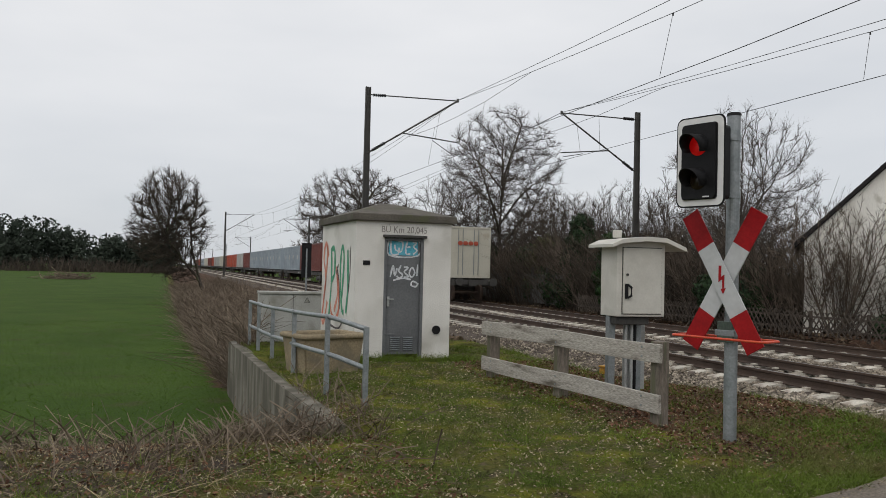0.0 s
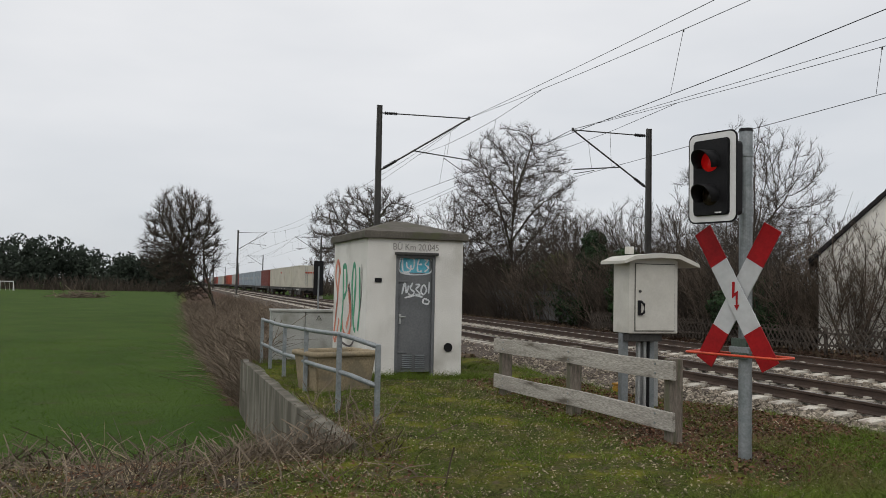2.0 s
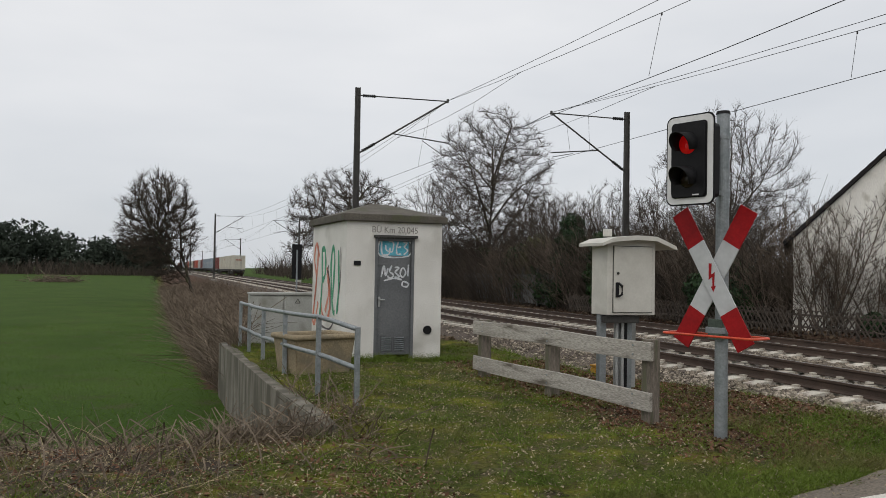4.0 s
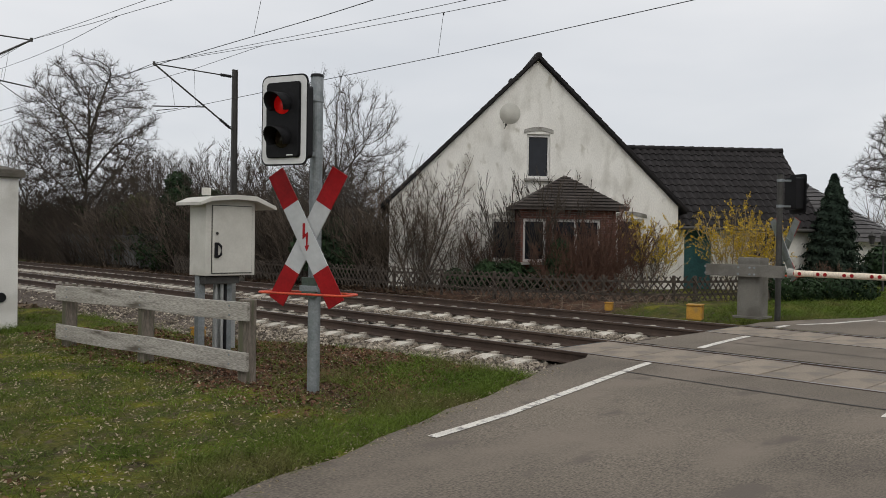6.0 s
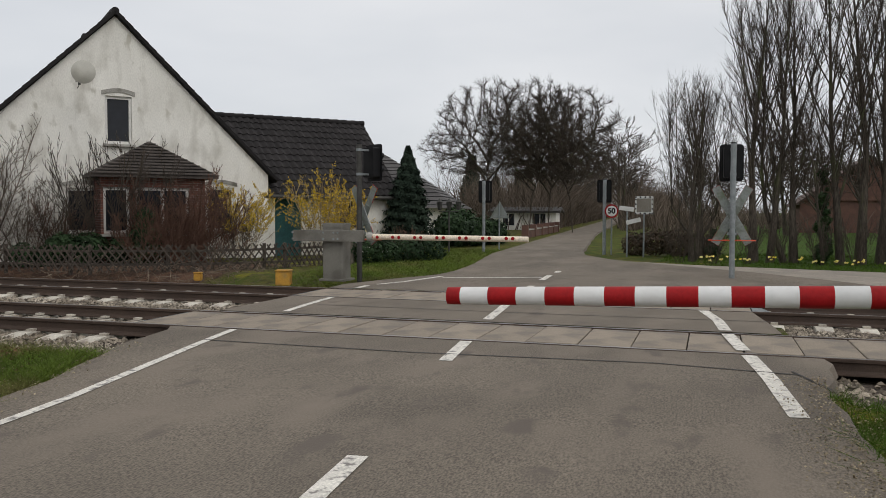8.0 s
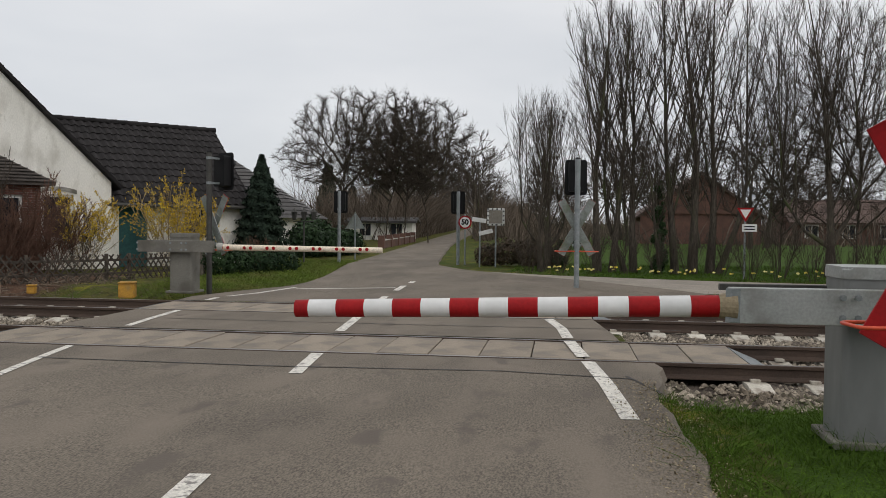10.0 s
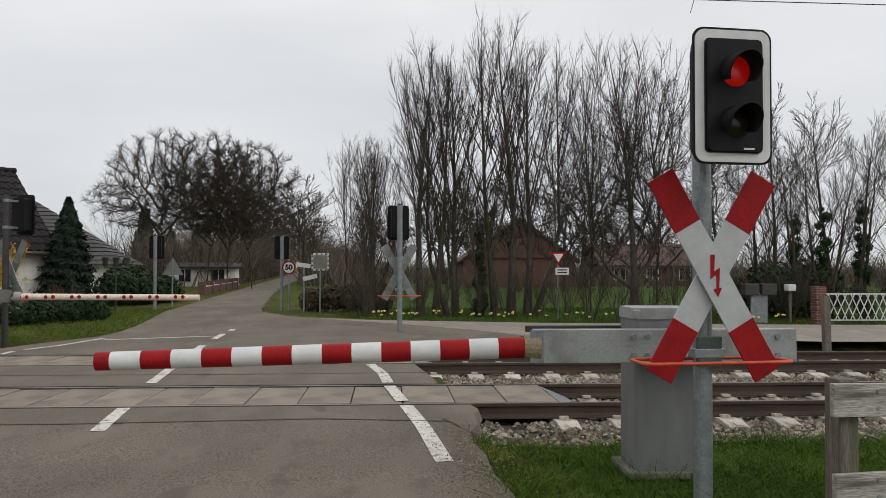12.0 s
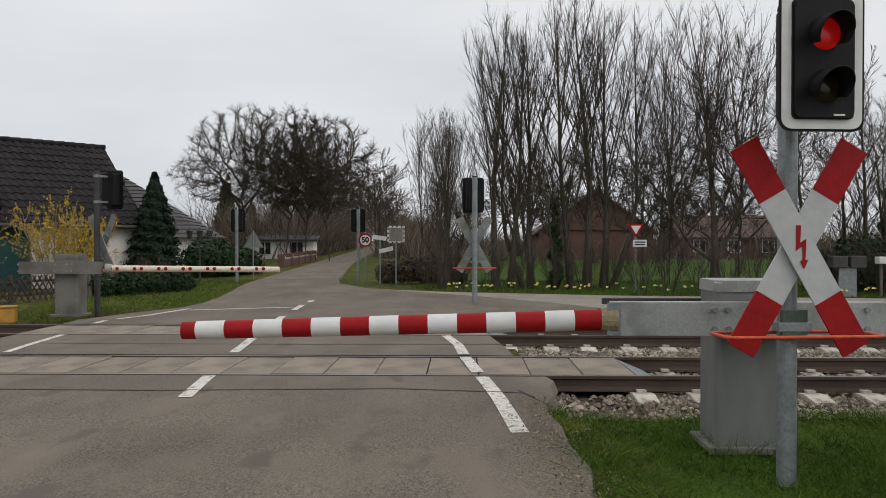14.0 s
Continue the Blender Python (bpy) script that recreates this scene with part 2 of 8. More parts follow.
M_DAFF = material("daffodil_petal", (0.75, 0.58, 0.05), (0.7, 0.62, 0.25), 0.7, bump=0, island=0.2)
M_FENCE = material("dark_lattice_wood", (0.085, 0.068, 0.054), (0.055, 0.045, 0.037), 0.95, fine=20, scale=2, piece=0.25)


def ground_material():
    """Grass, moss, dead leaves and bare soil, mixed by masks that follow the plan, broken up by noise."""
    m = bpy.data.materials.new("ground_cover")
    m.use_nodes = True
    n, l = m.node_tree.nodes, m.node_tree.links
    b = n["Principled BSDF"]
    b.inputs["Roughness"].default_value, b.inputs["Specular IOR Level"].default_value = 0.95, 0.08
    co = n.new("ShaderNodeTexCoord")

    def tex(s, d=5):
        t = n.new("ShaderNodeTexNoise")
        t.inputs["Scale"].default_value, t.inputs["Detail"].default_value = s, d
        l.new(co.outputs["Object"], t.inputs["Vector"])
        return t.outputs[0]

    def math_(op, a, c):
        x = n.new("ShaderNodeMath")
        x.operation, x.use_clamp = op, False
        for i, v in enumerate((a, c)):
            if isinstance(v, (int, float)):
                x.inputs[i].default_value = v
            else:
                l.new(v, x.inputs[i])
        return x.outputs[0]

    def ramp(v, lo, hi):
        r = n.new("ShaderNodeMapRange")
        r.inputs["From Min"].default_value, r.inputs["From Max"].default_value = lo, hi
        l.new(v, r.inputs["Value"])
        return r.outputs[0]

    def mix(f, a, c):
        x = n.new("ShaderNodeMix")
        x.data_type = "RGBA"
        for sock, v in ((x.inputs["Factor"], f), (x.inputs["A"], a), (x.inputs["B"], c)):
            if isinstance(v, (int, float)):
                sock.default_value = v
            elif isinstance(v, tuple):
                sock.default_value = (*v, 1)
            else:
                l.new(v, sock)
        return x.outputs["Result"]

    def mask(name, spread=1.1):
        a = n.new("ShaderNodeAttribute")
        a.attribute_name = name
        return ramp(math_("ADD", math_("MULTIPLY", math_("SUBTRACT", tex(2.3), 0.5), spread), a.outputs["Fac"]), 0.4, 0.62)

    big, mid, small = tex(0.35), tex(3.0), tex(28, 8)
    turf = mix(ramp(mid, 0.4, 0.62), (0.052, 0.066, 0.014), (0.082, 0.078, 0.022))
    turf = mix(ramp(tex(1.3), 0.5, 0.64), turf, (0.145, 0.14, 0.018))
    turf = mix(ramp(tex(2.1), 0.56, 0.7), turf, (0.032, 0.028, 0.014))
    turf = mix(ramp(tex(7), 0.55, 0.7), turf, (0.088, 0.07, 0.045))
    field = mix(ramp(big, 0.35, 0.65), (0.038, 0.072, 0.011), (0.052, 0.09, 0.015))
    field = mix(ramp(tex(1.1), 0.55, 0.75), field, (0.055, 0.066, 0.022))
    col = mix(mask("field"), turf, field)
    litter = mix(ramp(mid, 0.4, 0.6), (0.105, 0.062, 0.042), (0.06, 0.038, 0.028))
    col = mix(mask("litter"), col, litter)
    soil = mix(ramp(mid, 0.4, 0.6), (0.085, 0.066, 0.05), (0.05, 0.04, 0.032))
    col = mix(mask("soil"), col, soil)
    v = n.new("ShaderNodeHueSaturation")
    g = n.new("ShaderNodeMapRange")
    for k, val in (("From Min", 0.3), ("From Max", 0.7), ("To Min", 0.6), ("To Max", 1.35)):
        g.inputs[k].default_value = val
    l.new(small, g.inputs["Value"])
    l.new(g.outputs[0], v.inputs["Value"])
    l.new(col, v.inputs["Color"])
    l.new(v.outputs[0], b.inputs["Base Color"])
    bp = n.new("ShaderNodeBump")
    bp.inputs["Strength"].default_value, bp.inputs["Distance"].default_value = 0.6, 0.04
    l.new(small, bp.inputs["Height"])
    l.new(bp.outputs[0], b.inputs["Normal"])
    return m


M_GROUND = ground_material()


# ---- building kit ----
def mesh_from(name, verts, faces, mats, smooth=False, index=None):
    me = bpy.data.meshes.new(name)
    me.from_pydata([tuple(v) for v in verts], [], [tuple(f) for f in faces])
    for m in mats if isinstance(mats, (list, tuple)) else [mats]:
        me.materials.append(m)
    if smooth:
        me.polygons.foreach_set("use_smooth", [True] * len(me.polygons))
    if index is not None:
        me.polygons.foreach_set("material_index", index)
    me.update()
    return me


def part(name, bm, mat, parent=None, label="", at=None, smooth=False):
    """Links a bmesh as one mesh object, under a thing or part when given."""
    me = bpy.data.meshes.new(name)
    bmesh.ops.recalc_face_normals(bm, faces=bm.faces)
    bm.to_mesh(me)
    bm.free()
    for m in mat if isinstance(mat, (list, tuple)) else [mat]:
        me.materials.append(m)
    if smooth:
        me.polygons.foreach_set("use_smooth", [True] * len(me.polygons))
    ob = new(name, me)
    if parent is not None:
        ob.parent = parent
    if at is not None:
        ob.matrix_basis = at
    if label:
        tagged(ob, label)
    return ob


def share(name, me, parent=None, at=None):
    ob = new(name, me)
    if parent is not None:
        ob.parent = parent
    if at is not None:
        ob.matrix_basis = at
    return ob


def thing(name, at, label, category, group="", kind=""):
    ob = new(name)
    ob.empty_display_size = 0.1
    ob.matrix_basis = at
    return tagged(ob, label, category, group, kind)


def box(bm, c, s, bevel=0.0, m=None, mat=0):
    """A box with centre c and size s, its edges rounded by bevel."""
    r = bmesh.ops.create_cube(bm, size=1.0, matrix=Matrix.LocRotScale(c, None, s) if m is None else m @ Matrix.LocRotScale(c, None, s))
    vs = r["verts"]
    fs = list({f for v in vs for f in v.link_faces})
    for f in fs:
        f.material_index = mat
    if bevel:
        es = list({e for v in vs for e in v.link_edges})
        bmesh.ops.bevel(bm, geom=es, offset=bevel, segments=2, affect="EDGES", profile=0.6)
    return bm


def tube(bm, a, b, r0, r1=None, n=10, mat=0):
    a, b = Vector(a), Vector(b)
    r1 = r0 if r1 is None else r1
    q = (b - a).to_track_quat("Z", "Y").to_matrix().to_4x4()
    r = bmesh.ops.create_cone(bm, cap_ends=True, segments=n, radius1=r0, radius2=r1, depth=(b - a).length, matrix=Matrix.Translation((a + b) / 2) @ q)
    for f in {f for v in r["verts"] for f in v.link_faces}:
        f.material_index = mat
    return bm


def pipe(bm, pts, r, n=8, closed=False):
    """A bent tube through points."""
    pts = [Vector(p) for p in pts]
    k = len(pts)
    rings = []
    for i, p in enumerate(pts):
        if closed:
            d = pts[(i + 1) % k] - pts[i - 1]
        else:
            d = pts[min(i + 1, k - 1)] - pts[max(i - 1, 0)]
        q = d.to_track_quat("Z", "Y")
        rings.append([bm.verts.new(p + q @ Vector((r * math.cos(2 * math.pi * j / n), r * math.sin(2 * math.pi * j / n), 0))) for j in range(n)])
    for i in range(k if closed else k - 1):
        a, b = rings[i], rings[(i + 1) % k]
        for j in range(n):
            bm.faces.new((a[j], a[(j + 1) % n], b[(j + 1) % n], b[j]))
    if not closed:
        bm.faces.new(rings[0][::-1])
        bm.faces.new(rings[-1])
    return bm


def prism(bm, outline, axis, lo, hi, mat=0):
    """An outline (pairs) pushed along an axis from lo to hi."""
    def at(p, h):
        return {"x": (h, *p), "y": (p[0], h, p[1]), "z": (*p, h)}[axis]
    a = [bm.verts.new(at(p, lo)) for p in outline]
    b = [bm.verts.new(at(p, hi)) for p in outline]
    fs = [bm.faces.new(a[::-1]), bm.faces.new(b)]
    for i in range(len(a)):
        j = (i + 1) % len(a)
        fs.append(bm.faces.new((a[i], a[j], b[j], b[i])))
    for f in fs:
        f.material_index = mat
    return bm


def rounded(w, h, r, n=5):
    """Outline of a rounded rectangle round the origin."""
    out = []
    for cx, cy, a0 in ((w / 2 - r, h / 2 - r, 0), (-w / 2 + r, h / 2 - r, 90), (-w / 2 + r, -h / 2 + r, 180), (w / 2 - r, -h / 2 + r, 270)):
        out += [(cx + r * math.cos(radians(a0 + 90 * i / n)), cy + r * math.sin(radians(a0 + 90 * i / n))) for i in range(n + 1)]
    return out


def smooth01(v):
    v = np.clip(v, 0, 1)
    return v * v * (3 - 2 * v)


# ---- the ground: one sheet to the horizon ----
ROAD_X = [-60, -5, 0, 3.4, 4.7, 8.2, 9.3, 16.4, 18.0, 19.5, 21, 23.5, 26, 28, 30.5, 34, 48, 60, 81, 99, 150, 400]
ROAD_L = [-6.5, 2.6, 3.7, 4.7, 5.1, 6.2, 6.5, 7.2, 6.75, 6.2, 6.2, 6.5, 6.9, 7.25, 7.65, 7.95, 9.2, 10.25, 12.06, 13.6, 18, 40]
ROAD_R = [-13, -3.2, -2.1, -1.35, -1.05, -0.98, -1.1, -2.5, -2.7, -3.3, -2.5, -0.8, 1.5, 3.1, 4.25, 4.8, 6.35, 7.65, 9.3, 10.74, 15, 36]


def road_z(x):
    return -0.055 + 0.055 * smooth01((np.asarray(x) - 5) / 4.6) - 0.03 * smooth01((np.asarray(x) - 17.5) / 8)


def ground_z(x, y):
    x, y = np.asarray(x, float), np.asarray(y, float)
    down = smooth01((y - 7.6) / 5.0)
    edge = np.interp(y, [6, 8.6, 9.2, 10.2, 11.4, 14, 17.3], [3.2, 2.35, 2.0, 1.86, 1.78, 1.68, 1.57])
    wall = np.where(y < 17.2, 1 - smooth01((x - edge + 0.06) / 0.1), 1 - smooth01((x - 1.0) / 6))
    z = -0.09 - 0.93 * down * wall
    rise = (0.055 * smooth01((y - 5.6) / 1.4) + 0.1 * smooth01((y - 9) / 4)) * smooth01((9 - x) / 1.5) * (1 - wall) * (1 - 0.8 * smooth01((y - 22) / 10))
    z = z + rise - (0.25 + 0.22 * smooth01((y - 9.0) / 3.0)) * smooth01((x - 7.9 + 1.5 * smooth01((y - 9.0) / 3.0)) / 1.1) * smooth01((19.5 - x) / 2) * np.where((y > -3) & (y < 7.6), smooth01((np.abs(y - 2.45) - 3.5) * 3.5), 1)
    yl, yr = np.interp(x, ROAD_X, ROAD_L), np.interp(x, ROAD_X, ROAD_R)
    inside = np.minimum(yl - y, y - yr)
    z = np.where(inside > -0.12, np.minimum(z, road_z(x) - 0.16 * smooth01((inside + 0.02) / 0.25) - 0.02), z)
    return z + 0.02 * np.sin(x * 1.7 + y * 0.9) * np.cos(y * 1.3 - x * 0.6) * (inside < 0)


def build_ground():
    far = [15 * 1.28 ** k for k in range(1, 22)]
    xs = np.array([-8 - f + 15 for f in far[::-1]] + list(np.arange(-8, 1.3, 0.25)) + list(np.arange(1.3, 2.8, 0.06)) + list(np.arange(2.8, 30.01, 0.25)) + [30 + f - 15 for f in far])
    ys = np.array([-14 - f + 15 for f in far[::-1]] + list(np.arange(-14, 34.01, 0.25)) + [34 + f - 15 for f in far])
    X, Y = np.meshgrid(xs, ys)
    Z = ground_z(X, Y)
    nx = len(xs)
    verts = np.stack([X.ravel(), Y.ravel(), Z.ravel()], 1)
    faces = [(j * nx + i, j * nx + i + 1, (j + 1) * nx + i + 1, (j + 1) * nx + i) for j in range(len(ys) - 1) for i in range(nx - 1)]
    me = mesh_from("ground", verts, faces, M_GROUND, smooth=True)
    x, y = X.ravel(), Y.ravel()
    field = np.clip((np.interp(y, [10, 17, 24, 39, 93, 300], [1.9, 1.8, 1.4, 1.1, 0.9, 0.2]) - x) / 0.5, 0, 1) * np.clip((y - 9.5) / 2, 0, 1)
    field = np.maximum(field, np.clip((x - 24) / 3, 0, 1) * np.clip((1 - y) / 3, 0, 1))
    field = np.maximum(field, np.clip((x - 18) / 1, 0, 1) * np.clip((9.5 - y) / 1, 0, 1) * 0.45)
    field = np.maximum(field, np.clip((x - 17) / 1, 0, 1) * np.clip((y - 45) / 8, 0, 1))
    field = np.maximum(field, np.clip((x - 3) / 1, 0, 1) * np.clip((-1 - y) / 1, 0, 1) * np.clip((9 - x) / 1, 0, 1))
    litter = np.clip((x - 4.6) / 1.2, 0, 1) * np.clip((9.4 - x) / 0.8, 0, 1) * np.clip((y - 5.6) / 1.4, 0, 1) * np.clip((12.4 - y) / 1.5, 0, 1) * 0.95
    litter = np.maximum(litter, np.clip((x - 0.9) / 0.7, 0, 1) * np.clip((8.5 - x) / 1, 0, 1) * np.clip((y - 17) / 1.5, 0, 1) * 0.9)
    litter = np.maximum(litter, np.clip((x - 16.2) / 0.6, 0, 1) * np.clip((24 - x) / 1, 0, 1) * np.clip((y - 11) / 1.5, 0, 1) * np.clip((60 - y) / 5, 0, 1) * 0.8)
    soil = np.clip((1.6 - x) / 0.8, 0, 1) * np.clip((y - 5.0) / 1, 0, 1) * np.clip((10.2 - y) / 0.8, 0, 1) * 0.62
    for name, vals in (("field", field), ("litter", litter), ("soil", soil)):
        a = me.attributes.new(name, "FLOAT", "POINT")
        a.data.foreach_set("value", vals.astype(np.float32))
    tagged(new("ground", me), "flat grassland with mossy turf, dead leaves and bare soil", "ground", kind="structure")


build_ground()


def strip(name, xs, left, right, zf, mat, label, category, lift=0.0, cols=8, skirt=0.12):
    xs, left, right = np.array(xs, float), np.array(left, float), np.array(right, float)
    verts, faces = [], []
    for x, a, b in zip(xs, left, right):
        for k in range(cols + 1):
            verts.append((x, a + (b - a) * k / cols, float(zf(x)) + lift))
    w = cols + 1
    for i in range(len(xs) - 1):
        for k in range(cols):
            faces.append((i * w + k, (i + 1) * w + k, (i + 1) * w + k + 1, i * w + k + 1)[::-1])
    n0 = len(verts)
    for x, a, b in zip(xs, left, right):
        verts += [(x, a + 0.05, float(zf(x)) + lift - skirt), (x, b - 0.05, float(zf(x)) + lift - skirt)]
    for i in range(len(xs) - 1):
        faces.append((i * w, n0 + 2 * i, n0 + 2 * i + 2, (i + 1) * w))
        faces.append((i * w + cols, (i + 1) * w + cols, n0 + 2 * i + 3, n0 + 2 * i + 1))
    return tagged(new(name, mesh_from(name, verts, faces, mat)), label, category, kind="structure")


road_xs = np.concatenate([np.arange(-60, 0, 5), np.arange(0, 9.9, 0.3)])
wob = lambda xs, s: 0.03 * np.sin(np.asarray(xs) * 2.3 + s) + 0.03 * np.sin(np.asarray(xs) * 5.1 + 2 * s)
strip("road_near", list(road_xs) + [9.9], list(np.interp(road_xs, ROAD_X, ROAD_L) + wob(road_xs, 1)) + [6.7],
      list(np.interp(road_xs, ROAD_X, ROAD_R) + wob(road_xs, 2)) + [-1.12], road_z, M_ROAD, "worn grey asphalt country road leading up to the level crossing", "road")
strip("road_between_tracks", [11.6, 12.4, 13.2, 13.9], [7.05] * 4, [-0.86, -0.8, -0.7, -0.62], road_z, M_ROAD, "asphalt infill between the two tracks", "road")
far_xs = np.concatenate([np.arange(15.6, 34, 0.4), np.arange(34, 100, 3), [120, 150, 200, 300, 400]])
strip("road_far", far_xs, np.interp(far_xs, ROAD_X, ROAD_L), np.interp(far_xs, ROAD_X, ROAD_R), road_z, M_ROAD, "narrow asphalt lane running away between trees", "road")


def build_side_road():
    ys = np.concatenate([np.arange(2.5, -12, -0.5), np.arange(-12, -60, -4)])
    near = np.interp(-ys, [-2.5, 3.2, 3.9, 9.4, 20, 60], [19.6, 19.6, 20.2, 17.9, 17.3, 17.0])
    far = np.interp(-ys, [-2.5, -0.24, 4.6, 11.5, 20, 60], [27.2, 25.75, 24.2, 23.2, 22.4, 21])
    verts, faces = [], []
    for y, a, b in zip(ys, near, far):
        for k in range(7):
            verts.append((a + (b - a) * k / 6, y, -0.036))
    for i in range(len(ys) - 1):
        for k in range(6):
            faces.append((i * 7 + k, (i + 1) * 7 + k, (i + 1) * 7 + k + 1, i * 7 + k + 1))
    tagged(new("side_road", mesh_from("side_road", verts, faces, M_LANE)), "pale sandy side lane beside the railway", "road", kind="structure")


build_side_road()


# ---- road markings ----
def marking(pts, width, label, mat=None, name="road_marking", group="painted lines on the road"):
    """A painted line, laid just above the asphalt along points."""
    pts = [Vector((x, y, 0)) for x, y in pts]
    fine = []
    for a, b in zip(pts[:-1], pts[1:]):
        k = max(1, int((b - a).length / 0.4))
        fine += [a.lerp(b, i / k) for i in range(k)]
    fine.append(pts[-1])
    verts, faces = [], []
    for i, p in enumerate(fine):
        d = (fine[min(i + 1, len(fine) - 1)] - fine[max(i - 1, 0)]).normalized()
        s = Vector((-d.y, d.x, 0)) * width / 2
        for q in (p + s, p - s):
            verts.append((q.x, q.y, float(road_z(q.x)) + 0.006))
    for i in range(len(fine) - 1):
        faces.append((2 * i, 2 * i + 1, 2 * i + 3, 2 * i + 2))
    tagged(new(name, mesh_from(name, verts, faces, mat or M_PAINT)), label, name.replace("_", " "), group, "structure")


for seam in ([(9.0, 5.6), (8.95, 3.0), (9.1, 0.5), (8.9, -0.8)], [(9.05, -0.75), (8.3, -1.0)], [(12.75, 6.0), (12.7, 2.0), (12.8, -1.8)]):
    marking(seam, 0.03, "dark sealed joint in the asphalt", M_SEAM, "road_seam", "sealed joints in the road")
marking([(5.15, 4.88), (6.22, 5.02), (7.94, 5.34), (9.0, 5.55), (9.85, 5.72)], 0.1, "worn white edge line")
marking([(11.75, 6.02), (12.6, 6.14), (13.85, 6.26)], 0.11, "white edge line between the tracks")
marking([(15.65, 6.56), (16.2, 6.58)], 0.12, "short white edge line")
marking([(16.5, 6.5), (17.3, 6.2), (19.0, 5.9)], 0.12, "white edge line")
marking([(7.27, -0.65), (8.6, -0.54), (9.85, -0.4)], 0.15, "worn white edge line")
marking([(10.15, -0.36), (11.4, -0.22)], 0.15, "white edge line on the crossing slabs")
marking([(11.7, -0.2), (12.7, -0.12), (13.85, 0.08)], 0.15, "white edge line between the tracks")
marking([(4.2, 1.98), (5.45, 2.1)], 0.14, "white centre dash")
marking([(8.6, 2.52), (9.85, 2.66)], 0.14, "white centre dash")
marking([(11.8, 2.92), (13.85, 3.12)], 0.14, "white centre dash")
marking([(15.7, 3.3), (17.2, 3.42)], 0.14, "white centre dash")
marking([(18.7, 3.5), (20.2, 3.6)], 0.14, "white centre dash")
marking([(21.2, 3.62), (21.8, 3.66)], 0.14, "white centre dash")
marking([(18.6, 5.75), (19.5, 3.66)], 0.14, "white stop line across the lane")


# ---- railway: two tracks on ballast ----
TRACKS = (10.75, 14.75)


def rail_outline():
    h = [(0.072, -0.172), (0.072, -0.16), (0.02, -0.145), (0.009, -0.125), (0.009, -0.05), (0.034, -0.038), (0.036, -0.008), (0.03, 0.0)]
    return [(-x, z) for x, z in h] + [(x, z) for x, z in h[::-1]]


def build_tracks():
    bm = bmesh.new()
    prism(bm, [(-1.25, -0.33), (-1.3, -0.2), (-1.0, -0.165), (-0.35, -0.2), (0.35, -0.2), (1.0, -0.165), (1.3, -0.2), (1.25, -0.33)], "y", -0.12, 0.12)
    bmesh.ops.bevel(bm, geom=[e for e in bm.edges], offset=0.015, segments=1, affect="EDGES")
    clip = [box(bm, (s * 0.75 + d, 0, -0.155), (0.09, 0.1, 0.03)) for s in (-1, 1) for d in (-0.11, 0.11)]
    bmesh.ops.recalc_face_normals(bm, faces=bm.faces)
    sleeper = bpy.data.meshes.new("sleeper")
    bm.to_mesh(sleeper)
    bm.free()
    sleeper.materials.append(M_SLEEPER)
    base = np.array([v.co for v in sleeper.vertices])
    polys = [tuple(p.vertices) for p in sleeper.polygons]
    for cx in TRACKS:
        track = thing("railway_track", pose(cx, 0, 0), "standard gauge track with rusty rails on concrete sleepers", "railway track", "tracks of the line", "structure")
        for s in (-1, 1):
            bm = bmesh.new()
            prism(bm, [(x + s * 0.7525, z) for x, z in rail_outline()], "y", -70, 700)
            for f in bm.faces:
                f.material_index = 1 if f.calc_center_median().z > -0.004 else 0
            part("rail", bm, [M_RAIL, M_RAILTOP], track)
        rest_v, rest_f = [], []
        for i in range(-60, 560):
            y = 0.3 + i * 0.62
            if (-2.0 if cx < 12 else -0.5) < y < 7.3:
                continue
            if -16 < y < 46:
                share("sleeper", sleeper, track, pose(0, y + random.uniform(-0.02, 0.02), random.uniform(-0.006, 0.004), 0, 0, random.uniform(-0.7, 0.7)))
            else:
                o = len(rest_v)
                rest_v += [(v[0], v[1] + y, v[2]) for v in base]
                rest_f += [tuple(o + k for k in f) for f in polys]
        far = new("far_sleepers", mesh_from("far_sleepers", rest_v, rest_f, M_SLEEPER))
        far.parent = track
        tagged(far, kind="stuff")


build_tracks()


